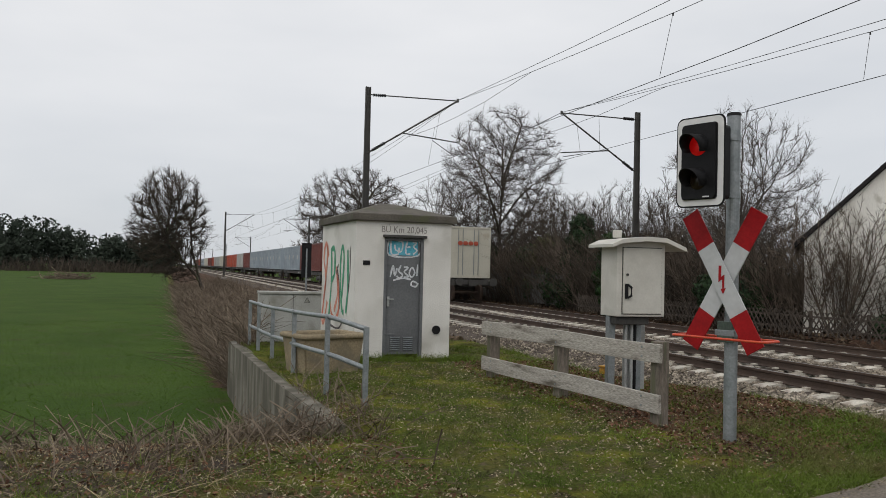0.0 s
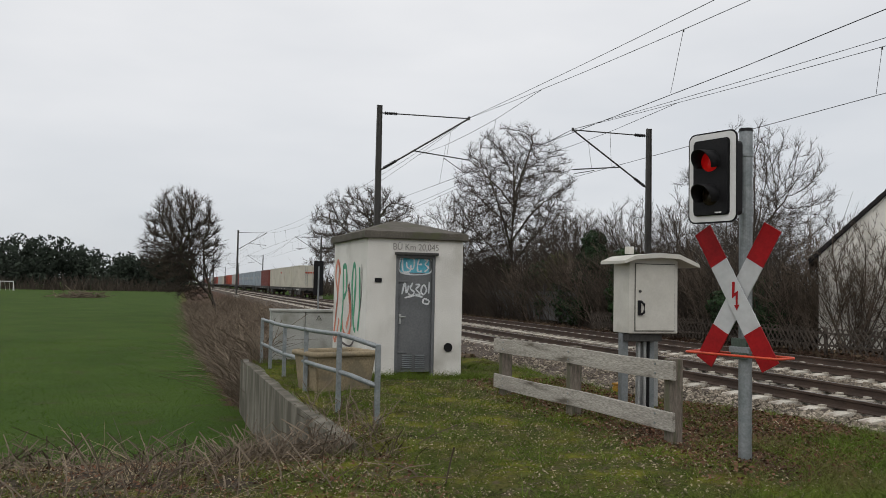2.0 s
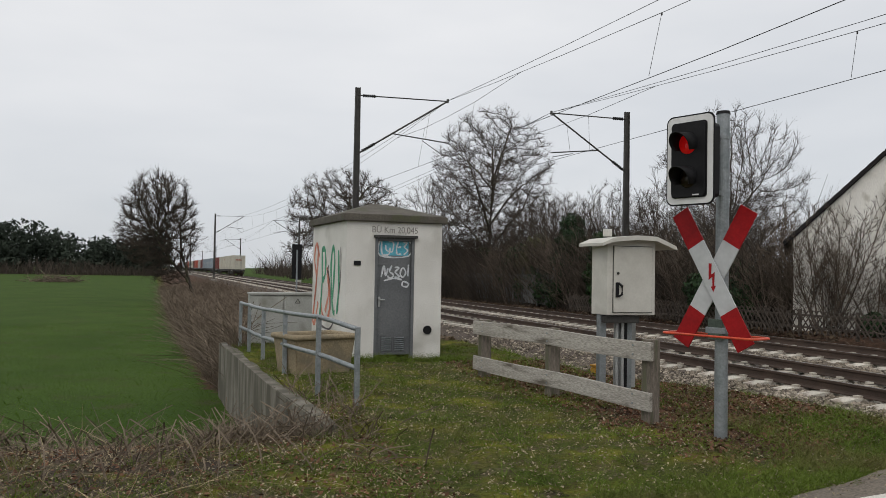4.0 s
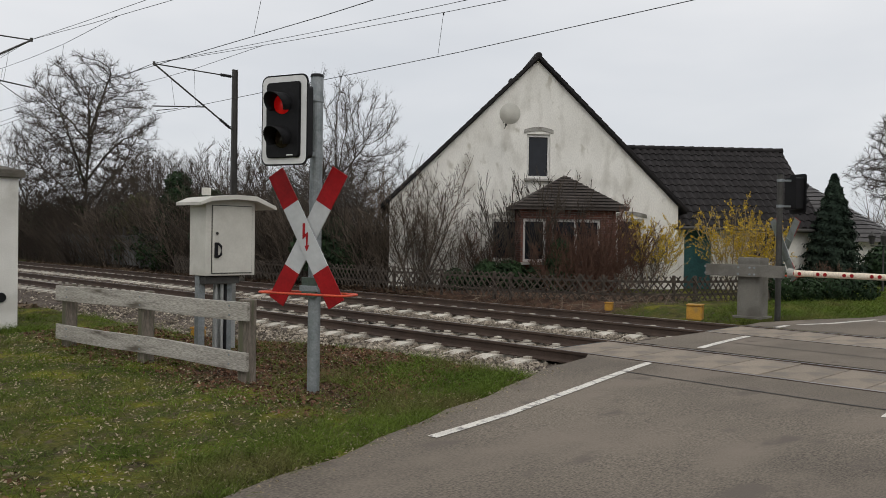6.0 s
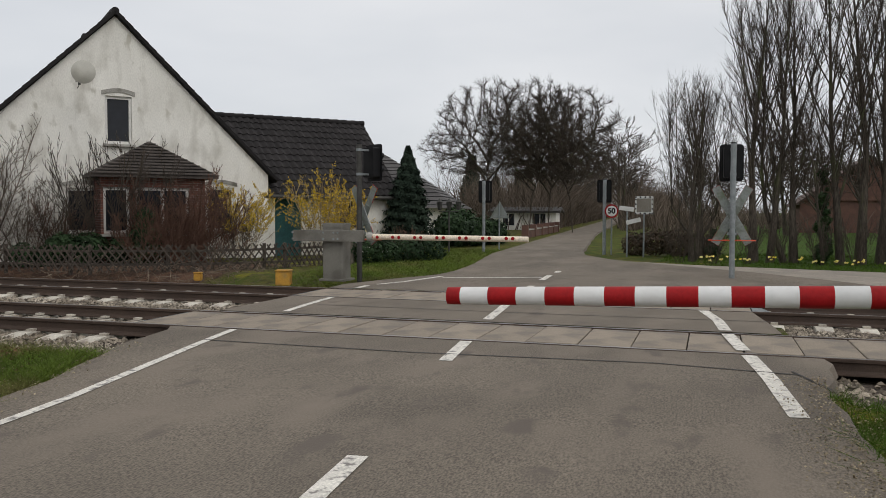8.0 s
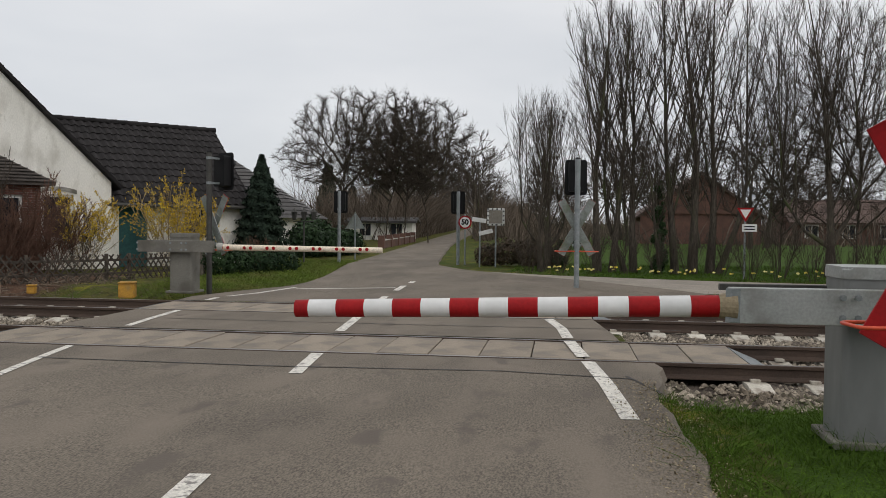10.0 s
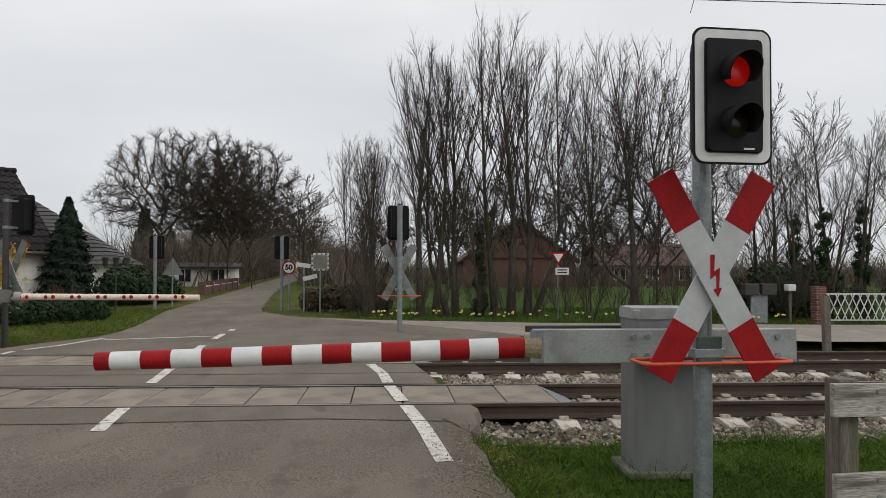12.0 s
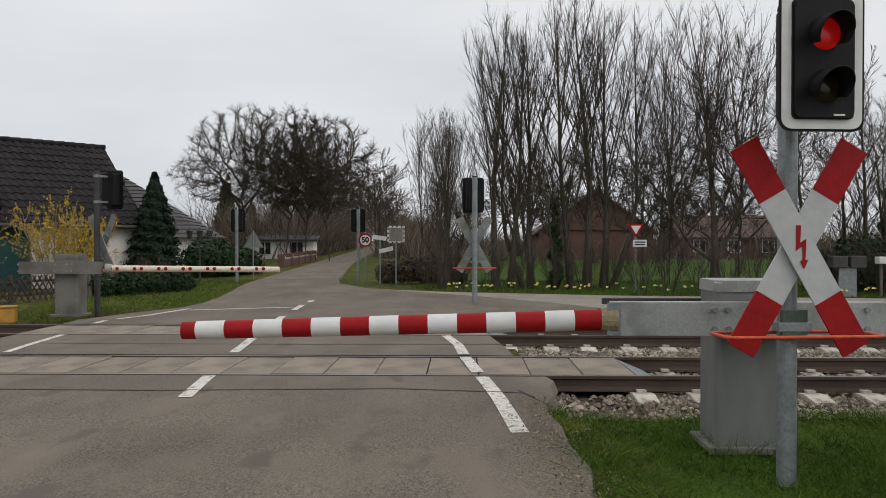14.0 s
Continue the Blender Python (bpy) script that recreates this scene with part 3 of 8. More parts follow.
def build_ballast():
    verts, faces = [], []
    prof = [(7.0, -0.62), (7.6, -0.43), (8.35, -0.36), (8.75, -0.3), (9.15, -0.235), (9.5, -0.22), (10.1, -0.225), (11.4, -0.225), (12.0, -0.22), (12.75, -0.25), (13.4, -0.22), (14.1, -0.225), (15.4, -0.225), (16.0, -0.22), (16.4, -0.24), (16.9, -0.38), (17.2, -0.5)]
    ys = list(np.arange(-70, -20, 5)) + list(np.arange(-20, 50, 0.3)) + list(np.arange(50, 700, 10))
    rng = np.random.default_rng(4)
    for y in ys:
        for x, z in prof:
            j = rng.normal(0, 0.02, 2) if -20 < y < 50 else (0, 0)
            verts.append((x + j[0] * 2, y, z + j[1]))
    w = len(prof)
    for i in range(len(ys) - 1):
        for k in range(w - 1):
            faces.append((i * w + k, i * w + k + 1, (i + 1) * w + k + 1, (i + 1) * w + k))
    tagged(new("ballast_bed", mesh_from("ballast_bed", verts, faces, M_BED)), "grey-brown ballast bed under both tracks", "ballast", kind="structure")
    n = 100000
    x = rng.uniform(7.2, 17.0, n)
    near = rng.random(n) < 0.7
    y = np.where(near, rng.uniform(-9, 22, n), rng.uniform(-20, 60, n))
    y = np.where(rng.random(n) < 0.25, rng.normal(9.0, 2.6, n), y)
    y = np.where(rng.random(n) < 0.22, rng.uniform(-7, -0.6, n), y)
    lo = np.select([x < 9.95, x < 11.55, x < 13.95, x < 15.6], [-1.15, -2.2, -0.75, -0.66], -2.75)
    hi = np.select([x < 9.95, x < 11.55, x < 13.95], [6.8, 7.5, 7.12], 7.75)
    keep = (y < lo) | (y > hi)
    x, y = x[keep], y[keep]
    for tc in TRACKS:
        on_rail = np.abs(np.abs(x - tc) - 0.7525) < 0.09
        x, y = x[~on_rail], y[~on_rail]
    on_sleeper = (np.abs((y - 0.3 + 0.31) % 0.62 - 0.31) < 0.14) & (np.minimum(np.abs(x - TRACKS[0]), np.abs(x - TRACKS[1])) < 1.3) & (rng.random(len(x)) < 0.93)
    x, y = x[~on_sleeper], y[~on_sleeper]
    z = np.interp(x, [p[0] for p in prof], [p[1] for p in prof])
    m = len(x)
    r = rng.uniform(0.014, 0.04, m)
    octa = np.array([(1, 0, 0), (-1, 0, 0), (0, 1, 0), (0, -1, 0), (0, 0, 1), (0, 0, -1)], float)
    tri = np.array([(0, 2, 4), (2, 1, 4), (1, 3, 4), (3, 0, 4), (2, 0, 5), (1, 2, 5), (3, 1, 5), (0, 3, 5)])
    v = octa[None] * r[:, None, None] * rng.uniform(0.6, 1.35, (m, 6, 3)) + rng.normal(0, 0.15, (m, 6, 3)) * r[:, None, None]
    a = rng.uniform(0, 6.28, m)
    ca, sa = np.cos(a)[:, None], np.sin(a)[:, None]
    v = np.stack([v[..., 0] * ca - v[..., 1] * sa, v[..., 0] * sa + v[..., 1] * ca, v[..., 2] * 0.8], -1)
    v += np.stack([x, y, z + r * 0.45], -1)[:, None]
    f = tri[None] + (np.arange(m) * 6)[:, None, None]
    tagged(new("ballast_stones", mesh_from("ballast_stones", v.reshape(-1, 3), f.reshape(-1, 3), M_BALLAST)), "loose crushed stone ballast of grey and brown pieces", "ballast", kind="stuff")


build_ballast()


def build_crossing():
    """Concrete slabs between and beside the rails where the road crosses."""
    bm = bmesh.new()
    box(bm, (0, 0, -0.08), (1.33, 0.585, 0.15), 0.012)
    me_in = bpy.data.meshes.new("crossing_slab")
    bm.to_mesh(me_in)
    bm.free()
    me_in.materials.append(M_SLAB)
    for tc in TRACKS:
        deck = thing("crossing_deck", pose(tc, 0, 0), "worn concrete slabs laid between the rails of the crossing", "crossing deck", "decks of the crossing", "structure")
        near = tc < 12
        for i in range(16 if near else 13):
            share("slab", me_in, deck, pose(0, (-1.86 if near else -0.32) + 0.597 * i, random.uniform(-0.006, 0.004), random.uniform(-0.2, 0.2), random.uniform(-0.15, 0.15), 0))
        for y, s in ((-2.17 if near else -0.63, -1), (7.42 if near else 7.17, 1)):
            bm = bmesh.new()
            prism(bm, [(0, -0.01), (0.34 * s, -0.15), (0.34 * s, -0.19), (0, -0.19)], "x", -0.62, 0.62)
            part("deflector_plate", bm, M_GALV, deck, "sloping galvanised end plate", pose(0, y, 0))


build_crossing()


# ---- concrete signal hut ----
def text_part(body, size, mat, parent, at, depth=0.002, name="lettering", label="", xscale=1.0, bold=0.0):
    cu = bpy.data.curves.new(name, "FONT")
    cu.body, cu.size, cu.extrude, cu.align_x, cu.align_y, cu.offset = body, size, depth, "CENTER", "CENTER", bold
    tmp = bpy.data.objects.new(name, cu)
    scene.collection.objects.link(tmp)
    me = bpy.data.meshes.new_from_object(tmp.evaluated_get(bpy.context.evaluated_depsgraph_get()))
    bpy.data.objects.remove(tmp)
    me.materials.clear()
    me.materials.append(mat)
    ob = share(name, me, parent, at @ Matrix.Diagonal((xscale, 1, 1, 1)))
    if label:
        tagged(ob, label)
    return ob


def stroke(bm, pts, width, side, off, n=4):
    """A sprayed line on a wall: smooth flat ribbon. side 'y' lies on a wall facing -y, side 'x' on a wall facing -x."""
    pts = [Vector((a, b)) for a, b in pts]
    fine = []
    k = len(pts)
    for i in range(k - 1):
        p0, p1, p2, p3 = pts[max(i - 1, 0)], pts[i], pts[i + 1], pts[min(i + 2, k - 1)]
        for j in range(n):
            t = j / n
            fine.append(0.5 * ((2 * p1) + (p2 - p0) * t + (2 * p0 - 5 * p1 + 4 * p2 - p3) * t * t + (3 * p1 - p0 - 3 * p2 + p3) * t ** 3))
    fine.append(pts[-1])
    prev = None
    for i, p in enumerate(fine):
        d = (fine[min(i + 1, len(fine) - 1)] - fine[max(i - 1, 0)]).normalized()
        s = Vector((-d.y, d.x)) * width / 2 * (0.75 + 0.4 * math.sin(i * 0.7) ** 2)
        row = [bm.verts.new((q.x, off, q.y) if side == "y" else (off, q.x, q.y)) for q in (p + s, p - s)]
        if prev:
            bm.faces.new((prev[0], prev[1], row[1], row[0]))
        prev = row


M_LETTER = material("stencil_grey_paint", (0.2, 0.19, 0.175), (0.3, 0.28, 0.26), 0.9, fine=30, scale=8)
M_SP_RED = material("spray_salmon", (0.55, 0.16, 0.1), (0.6, 0.28, 0.2), 0.7, fine=40, scale=5, bump=0)
M_SP_GREEN = material("spray_green", (0.05, 0.27, 0.15), (0.1, 0.34, 0.2), 0.7, fine=40, scale=5, bump=0)
M_SP_DARK = material("spray_dark", (0.06, 0.05, 0.05), (0.12, 0.1, 0.1), 0.7, fine=40, scale=5, bump=0)
M_SP_CYAN = material("spray_cyan", (0.07, 0.36, 0.48), (0.16, 0.45, 0.55), 0.6, fine=40, scale=5, bump=0)
M_SP_WHITE = material("spray_white", (0.66, 0.68, 0.69), (0.5, 0.54, 0.56), 0.6, fine=40, scale=7, bump=0)


def build_hut():
    W, D, H = 1.71, 2.45, 2.235
    hut = thing("signal_hut", pose(3.238, 13.78, 0.04, 0, 0, 2.8), "small white rendered concrete signal hut with graffiti on wall and door", "hut")
    H += 0.1
    bm = bmesh.new()
    dl, dr, dh, t = 0.5, 1.21, 2.07, 0.14
    prism(bm, [(0, 0), (dl, 0), (dl, t), (t, t), (t, D - t), (W - t, D - t), (W - t, t), (dr, t), (dr, 0), (W, 0), (W, D), (0, D)], "z", 0, H)
    part("wall", bm, M_RENDER, hut)
    part("lintel", box(bmesh.new(), ((dl + dr) / 2, t / 2 + 0.002, (H + dh) / 2), (dr - dl - 0.002, t - 0.006, H - dh)), M_RENDER, hut)
    bm = bmesh.new()
    o = 0.075
    lo = [bm.verts.new(p) for p in ((-o, -o, H), (W + o, -o, H), (W + o, D + o, H), (-o, D + o, H))]
    mid = [bm.verts.new(p) for p in ((-o, -o, H + 0.12), (W + o, -o, H + 0.12), (W + o, D + o, H + 0.12), (-o, D + o, H + 0.12))]
    top = [bm.verts.new(p) for p in ((W * 0.42, D * 0.42, H + 0.38), (W * 0.58, D * 0.42, H + 0.38), (W * 0.58, D * 0.58, H + 0.38), (W * 0.42, D * 0.58, H + 0.38))]
    bm.faces.new(lo[::-1]), bm.faces.new(top)
    for a, b in ((lo, mid), (mid, top)):
        for i in range(4):
            bm.faces.new((a[i], a[(i + 1) % 4], b[(i + 1) % 4], b[i]))
    bmesh.ops.bevel(bm, geom=[e for e in bm.edges if e.calc_length() > 0.3], offset=0.012, segments=2, affect="EDGES")
    part("roof", bm, material("mossy_roof_concrete", (0.12, 0.108, 0.09), (0.075, 0.068, 0.057), 0.95, fine=40, scale=3, grime=(0.09, 0.095, 0.05), grime_scale=3), hut, "low hipped roof of dark mossy concrete")
    door = part("door", box(bmesh.new(), ((dl + dr) / 2, 0.085, dh / 2 + 0.03), (dr - dl - 0.1, 0.045, dh - 0.1), 0.006), M_DOOR, hut, "grey steel door with sprayed tags")
    bm = bmesh.new()
    for x in (dl + 0.026, dr - 0.026):
        box(bm, (x, 0.06, dh / 2), (0.05, 0.11, dh - 0.004), 0.005)
    box(bm, ((dl + dr) / 2, 0.06, dh - 0.03), (dr - dl - 0.105, 0.11, 0.05), 0.005)
    part("door_frame", bm, M_DOOR, hut)
    part("door_canopy", box(bmesh.new(), ((dl + dr) / 2, -0.035, dh + 0.02), (dr - dl + 0.06, 0.09, 0.045), 0.006), M_MAST, hut)
    bm = bmesh.new()
    box(bm, (dl + 0.1, 0.05, 0.98), (0.045, 0.02, 0.17), 0.006)
    tube(bm, (dl + 0.1, 0.05, 1.02), (dl + 0.1, 0.0, 1.02), 0.012)
    tube(bm, (dl + 0.1, 0.005, 1.02), (dl + 0.19, 0.005, 1.02), 0.011)
    part("handle", bm, M_ALU, door, "pale metal handle plate")
    for z in (1.62, 0.42):
        bm = bmesh.new()
        box(bm, (dl + 0.13, 0.052, z), (0.2, 0.014, 0.035), 0.004)
        tube(bm, (dl + 0.05, 0.045, z - 0.06), (dl + 0.05, 0.045, z + 0.06), 0.014)
        part("hinge", bm, M_DOOR, door)
    for cx in (dl + 0.24, dl + 0.47):
        vent = part("vent", box(bmesh.new(), (cx, 0.06, 0.26), (0.19, 0.012, 0.25), 0.003), M_DOOR, door)
        for i in range(7):
            bm = bmesh.new()
            box(bm, (0, 0, 0), (0.17, 0.018, 0.008), 0.0, pose(cx, 0.048, 0.16 + i * 0.034, 35, 0, 0))
            part("slat", bm, M_GALV, vent)
    part("plate", box(bmesh.new(), (0.19, -0.008, 1.63), (0.12, 0.016, 0.075), 0.003), M_BLACK, hut, "small dark plate")
    bm = bmesh.new()
    tube(bm, (1.46, 0.004, 0.5), (1.46, -0.025, 0.5), 0.075, n=24)
    part("vent_cap", bm, M_BLACK, hut, "round black vent opening")
    text_part("BÜ Km 20,045", 0.155, M_LETTER, hut, pose(0.85, -0.004, 2.2, 90, 0, 0), label="grey stencilled lettering", xscale=0.9)
    # tags on the door
    bm = bmesh.new()
    box(bm, (0.855, 0.059, 1.9), (0.52, 0.003, 0.26))
    part("graffiti", bm, M_SP_CYAN, door, "cyan sprayed block")
    bm = bmesh.new()
    for p in ([(0.63, 2.02), (0.64, 1.8), (0.76, 1.79), (0.78, 1.9)], [(0.7, 1.95), (0.72, 1.86), (0.82, 1.84), (0.84, 1.99), (0.76, 2.02)],
              [(0.93, 2.01), (0.9, 1.9), (0.91, 1.8), (0.98, 1.8)], [(0.92, 1.91), (0.98, 1.92)], [(1.02, 2.0), (1.09, 1.99), (1.04, 1.92), (1.1, 1.86), (1.03, 1.79)],
              [(0.6, 2.04), (1.12, 2.03), (1.12, 1.77), (0.6, 1.77), (0.6, 2.04)]):
        stroke(bm, p, 0.028, "y", 0.055)
    for p in ([(0.63, 1.4), (0.68, 1.6), (0.71, 1.42), (0.75, 1.55)], [(0.82, 1.6), (0.78, 1.5), (0.85, 1.44), (0.8, 1.38), (0.74, 1.42)],
              [(0.87, 1.57), (0.95, 1.56), (0.88, 1.49), (0.96, 1.41), (0.87, 1.4)], [(1.0, 1.55), (0.97, 1.46), (1.02, 1.4), (1.07, 1.48), (1.03, 1.56), (0.99, 1.54)],
              [(1.12, 1.62), (1.11, 1.42)], [(0.68, 1.34), (0.85, 1.38), (1.0, 1.36)], [(1.12, 1.3), (1.03, 1.33), (1.01, 1.26), (1.1, 1.24), (1.13, 1.3)]):
        stroke(bm, p, 0.03, "y", 0.0545)
    part("graffiti", bm, M_SP_WHITE, door, "white sprayed scribble")
    # tall tag on the side wall
    for mat, lines in ((M_SP_RED, ([(1.9, 1.75), (2.15, 2.0), (2.3, 1.7), (2.1, 1.3), (2.35, 0.6), (2.2, 0.5), (1.95, 0.9)], [(1.2, 1.5), (1.05, 0.9), (1.2, 0.65), (1.55, 0.65), (1.75, 0.95)], [(1.3, 1.55), (1.15, 1.1), (1.4, 0.75)], [(2.0, 1.95), (2.05, 1.5), (2.25, 0.9)])),
                       (M_SP_GREEN, ([(1.7, 1.9), (1.65, 1.3), (1.8, 0.6)], [(1.7, 1.88), (1.45, 1.85), (1.42, 1.45), (1.62, 1.3)], [(0.85, 1.0), (0.75, 1.7), (0.9, 1.9), (1.0, 1.5), (0.85, 0.85), (0.7, 0.75)], [(0.5, 1.85), (0.45, 1.2), (0.55, 0.75)])),
                       (M_SP_DARK, ([(0.35, 1.9), (0.32, 1.5), (0.42, 1.1)], [(1.25, 1.55), (1.05, 1.25), (1.0, 0.8)], [(0.75, 0.6), (1.1, 0.45), (1.9, 0.5)], [(1.15, 1.6), (1.3, 1.42)]))):
        bm = bmesh.new()
        for p in lines:
            stroke(bm, p, 0.1 if mat is not M_SP_DARK else 0.04, "x", {M_SP_RED: -0.003, M_SP_GREEN: -0.0045, M_SP_DARK: -0.006}[mat])
        part("graffiti", bm, mat, hut, "large sprayed tag on the side wall")


build_hut()


# ---- level crossing signals ----
M_LENS_RED = glow("lit_red_lens", (0.55, 0.006, 0.006), 0.2)
M_LENS_OFF = material("unlit_lens", (0.03, 0.02, 0.012), (0.02, 0.014, 0.01), 0.15, bump=0.02)
M_BACK = material("weathered_sign_back", (0.26, 0.28, 0.27), (0.2, 0.22, 0.2), 0.6, metal=0.3, fine=30, scale=3, grime=(0.14, 0.16, 0.11), grime_scale=3)


def hood(bm, cx, cz, y0, r=0.105, length=0.2):
    """A visor: half tube, longer above than below."""
    n = 20
    rings = []
    for rr in (r, r - 0.008):
        a, b = [], []
        for i in range(n + 1):
            t = radians(-35 + 250 * i / n)
            s = 0.35 + 0.65 * max(0, math.sin(t) * 0.5 + 0.5)
            a.append(bm.verts.new((cx + rr * math.cos(t), y0, cz + rr * math.sin(t))))
            b.append(bm.verts.new((cx + rr * math.cos(t), y0 - length * s, cz + rr * math.sin(t) - 0.015)))
        rings.append((a, b))
    for i in range(n):
        for a, b in rings:
            bm.faces.new((a[i], a[i + 1], b[i + 1], b[i]))
        bm.faces.new((rings[0][1][i], rings[0][1][i + 1], rings[1][1][i + 1], rings[1][1][i]))


def build_signal(x, y, z, az, lit, label, with_cross=True, post_h=3.1, group="crossing signals", lift=0.0, out=0.12, steel=None, drop=0.41):
    """Post, two-lamp head and St Andrew's cross; the front looks along -y of its own space."""
    sg = thing("crossing_signal", pose(x, y, z, 0, 0, az + 90), label, "signal", group)
    bm = bmesh.new()
    tube(bm, (0, 0, -0.1), (0, 0, post_h), 0.063, n=20)
    post = part("post", bm, steel or M_GALV, sg, smooth=False)
    bm = bmesh.new()
    tube(bm, (0, 0, post_h), (0, 0, post_h + 0.03), 0.07, 0.062, n=20)
    part("post_cap", bm, M_BLACK, post)
    hc = post_h - drop
    for zz in (hc - 0.28, hc + 0.28):
        bm = bmesh.new()
        tube(bm, (0, 0, zz - 0.03), (0, 0, zz + 0.03), 0.072, n=20)
        box(bm, (0, -0.16, zz), (0.05, 0.28, 0.045), 0.005)
        part("clamp", bm, M_GALV, post)
    head = part("signal_head", prism(bmesh.new(), rounded(0.37, 0.7, 0.04), "y", -0.39, -0.15), M_BLACK, sg)
    head.matrix_basis = pose(0, -out, hc)
    bm = bmesh.new()
    prism(bm, rounded(0.535, 0.86, 0.075), "y", -0.352, -0.345)
    board = part("background_board", bm, M_BLACK, head)
    bm = bmesh.new()
    prism(bm, rounded(0.505, 0.83, 0.065), "y", -0.358, -0.353)
    part("white_border", bm, M_WHITE, board, "white reflective border")
    bm = bmesh.new()
    prism(bm, rounded(0.385, 0.715, 0.03), "y", -0.372, -0.359)
    part("front_panel", bm, M_BLACK, head)
    for dz, mat in ((0.15, M_LENS_RED if lit else M_LENS_OFF), (-0.17, M_LENS_OFF)):
        bm = bmesh.new()
        bmesh.ops.create_uvsphere(bm, u_segments=20, v_segments=10, radius=0.1, matrix=Matrix.Translation((0, -0.385, dz)) @ Matrix.Diagonal((1, 0.3, 1, 1)))
        part("lens", bm, mat, head, "lit red lens" if mat is M_LENS_RED else "dark unlit lens", smooth=True)
        bm = bmesh.new()
        hood(bm, 0, dz, -0.39)
        part("visor", bm, M_BLACK, head, smooth=True)
    for i in range(4):
        bm = bmesh.new()
        tube(bm, (-0.16, -0.37, -0.27 + 0.18 * i), (-0.16, -0.383, -0.27 + 0.18 * i), 0.008)
        part("screw", bm, M_GALV, head)
    bm = bmesh.new()
    box(bm, (0.09, -0.391, -0.335), (0.07, 0.003, 0.012))
    part("label", bm, M_WHITE, head)
    if not with_cross:
        return sg
    ang = math.degrees(math.atan2(0.62, 0.355))
    for s, off in ((1, -0.165), (-1, -0.13)):
        arm = part("cross_arm", box(bmesh.new(), (0, 0, 0), (0.74, 0.012, 0.195), 0.002), [M_SIGNWHITE], sg, "dull white and red arm of the cross", pose(0, off, 1.47 + lift, 0, s * ang, 0))
        for e in (-1, 1):
            part("red_end", box(bmesh.new(), (e * 0.56, 0, 0), (0.38, 0.014, 0.197), 0.002), M_RED, arm)
        bm = bmesh.new()
        box(bm, (0, 0.009, 0), (1.49, 0.006, 0.19))
        part("arm_back", bm, M_BACK, arm)
        for e in (0.6, -0.6):
            bm = bmesh.new()
            box(bm, (e * 0.4, 0.02, 0), (0.03, 0.02, 0.18))
            part("stiffener", bm, M_BACK, arm)
    bm = bmesh.new()
    prism(bm, [(-0.03, 0.13), (0.0, 0.13), (-0.005, 0.02), (0.035, 0.045), (0.03, -0.09), (0.05, -0.085), (0.022, -0.145), (-0.005, -0.095), (0.013, -0.09), (0.01, 0.0), (-0.03, -0.03)], "y", -0.177, -0.173)
    part("lightning_arrow", bm, M_RED, sg, "red lightning arrow", pose(0, 0, 1.48 + lift))
    bm = bmesh.new()
    loop = []
    for (a, b) in rounded(1.02, 0.3, 0.06, 4):
        loop.append((a, b - 0.12, 0.9 + 1.15 * lift))
    pipe(bm, loop, 0.012, 8, True)
    part("guard_ring", bm, M_ORANGE, sg, "orange-red tube ring round the foot of the cross", smooth=True)
    for zz in (1.05,):
        bm = bmesh.new()
        tube(bm, (0, 0, zz - 0.03), (0, 0, zz + 0.03), 0.072, n=20)
        box(bm, (0, -0.06, zz), (0.22, 0.1, 0.06), 0.005)
        part("bracket", bm, M_GALV, post)
    box_b = box(bmesh.new(), (0, -0.09, 1.06), (0.17, 0.035, 0.2), 0.006)
    part("mounting_plate", box_b, material("green_grey_plate", (0.07, 0.1, 0.075), (0.06, 0.08, 0.065), 0.6), sg)
    return sg


build_signal(5.49, 6.95, -0.02, 199, True, "crossing signal with lit red lamp above a red and white cross", post_h=3.17, lift=0.09, out=0.18, drop=0.5)
build_signal(6.04, -2.3, -0.08, 186, True, "crossing signal with glowing red lamp and cross on grass", lift=0.09, out=0.06)
build_signal(18.5, 7.75, -0.05, -28, True, "crossing signal seen from its black back, beside the far barrier", steel=M_MAST)
build_signal(20.76, -0.48, -0.05, 4, True, "crossing signal with grey cross back beside the side lane")
build_signal(31.9, 8.35, -0.06, 8, False, "two-lamp warning signal on a thin post on the verge", False, 2.75, "advance signals")
build_signal(32.0, 3.75, -0.06, 8, False, "two-lamp warning signal beside the speed sign", False, 2.75, "advance signals")


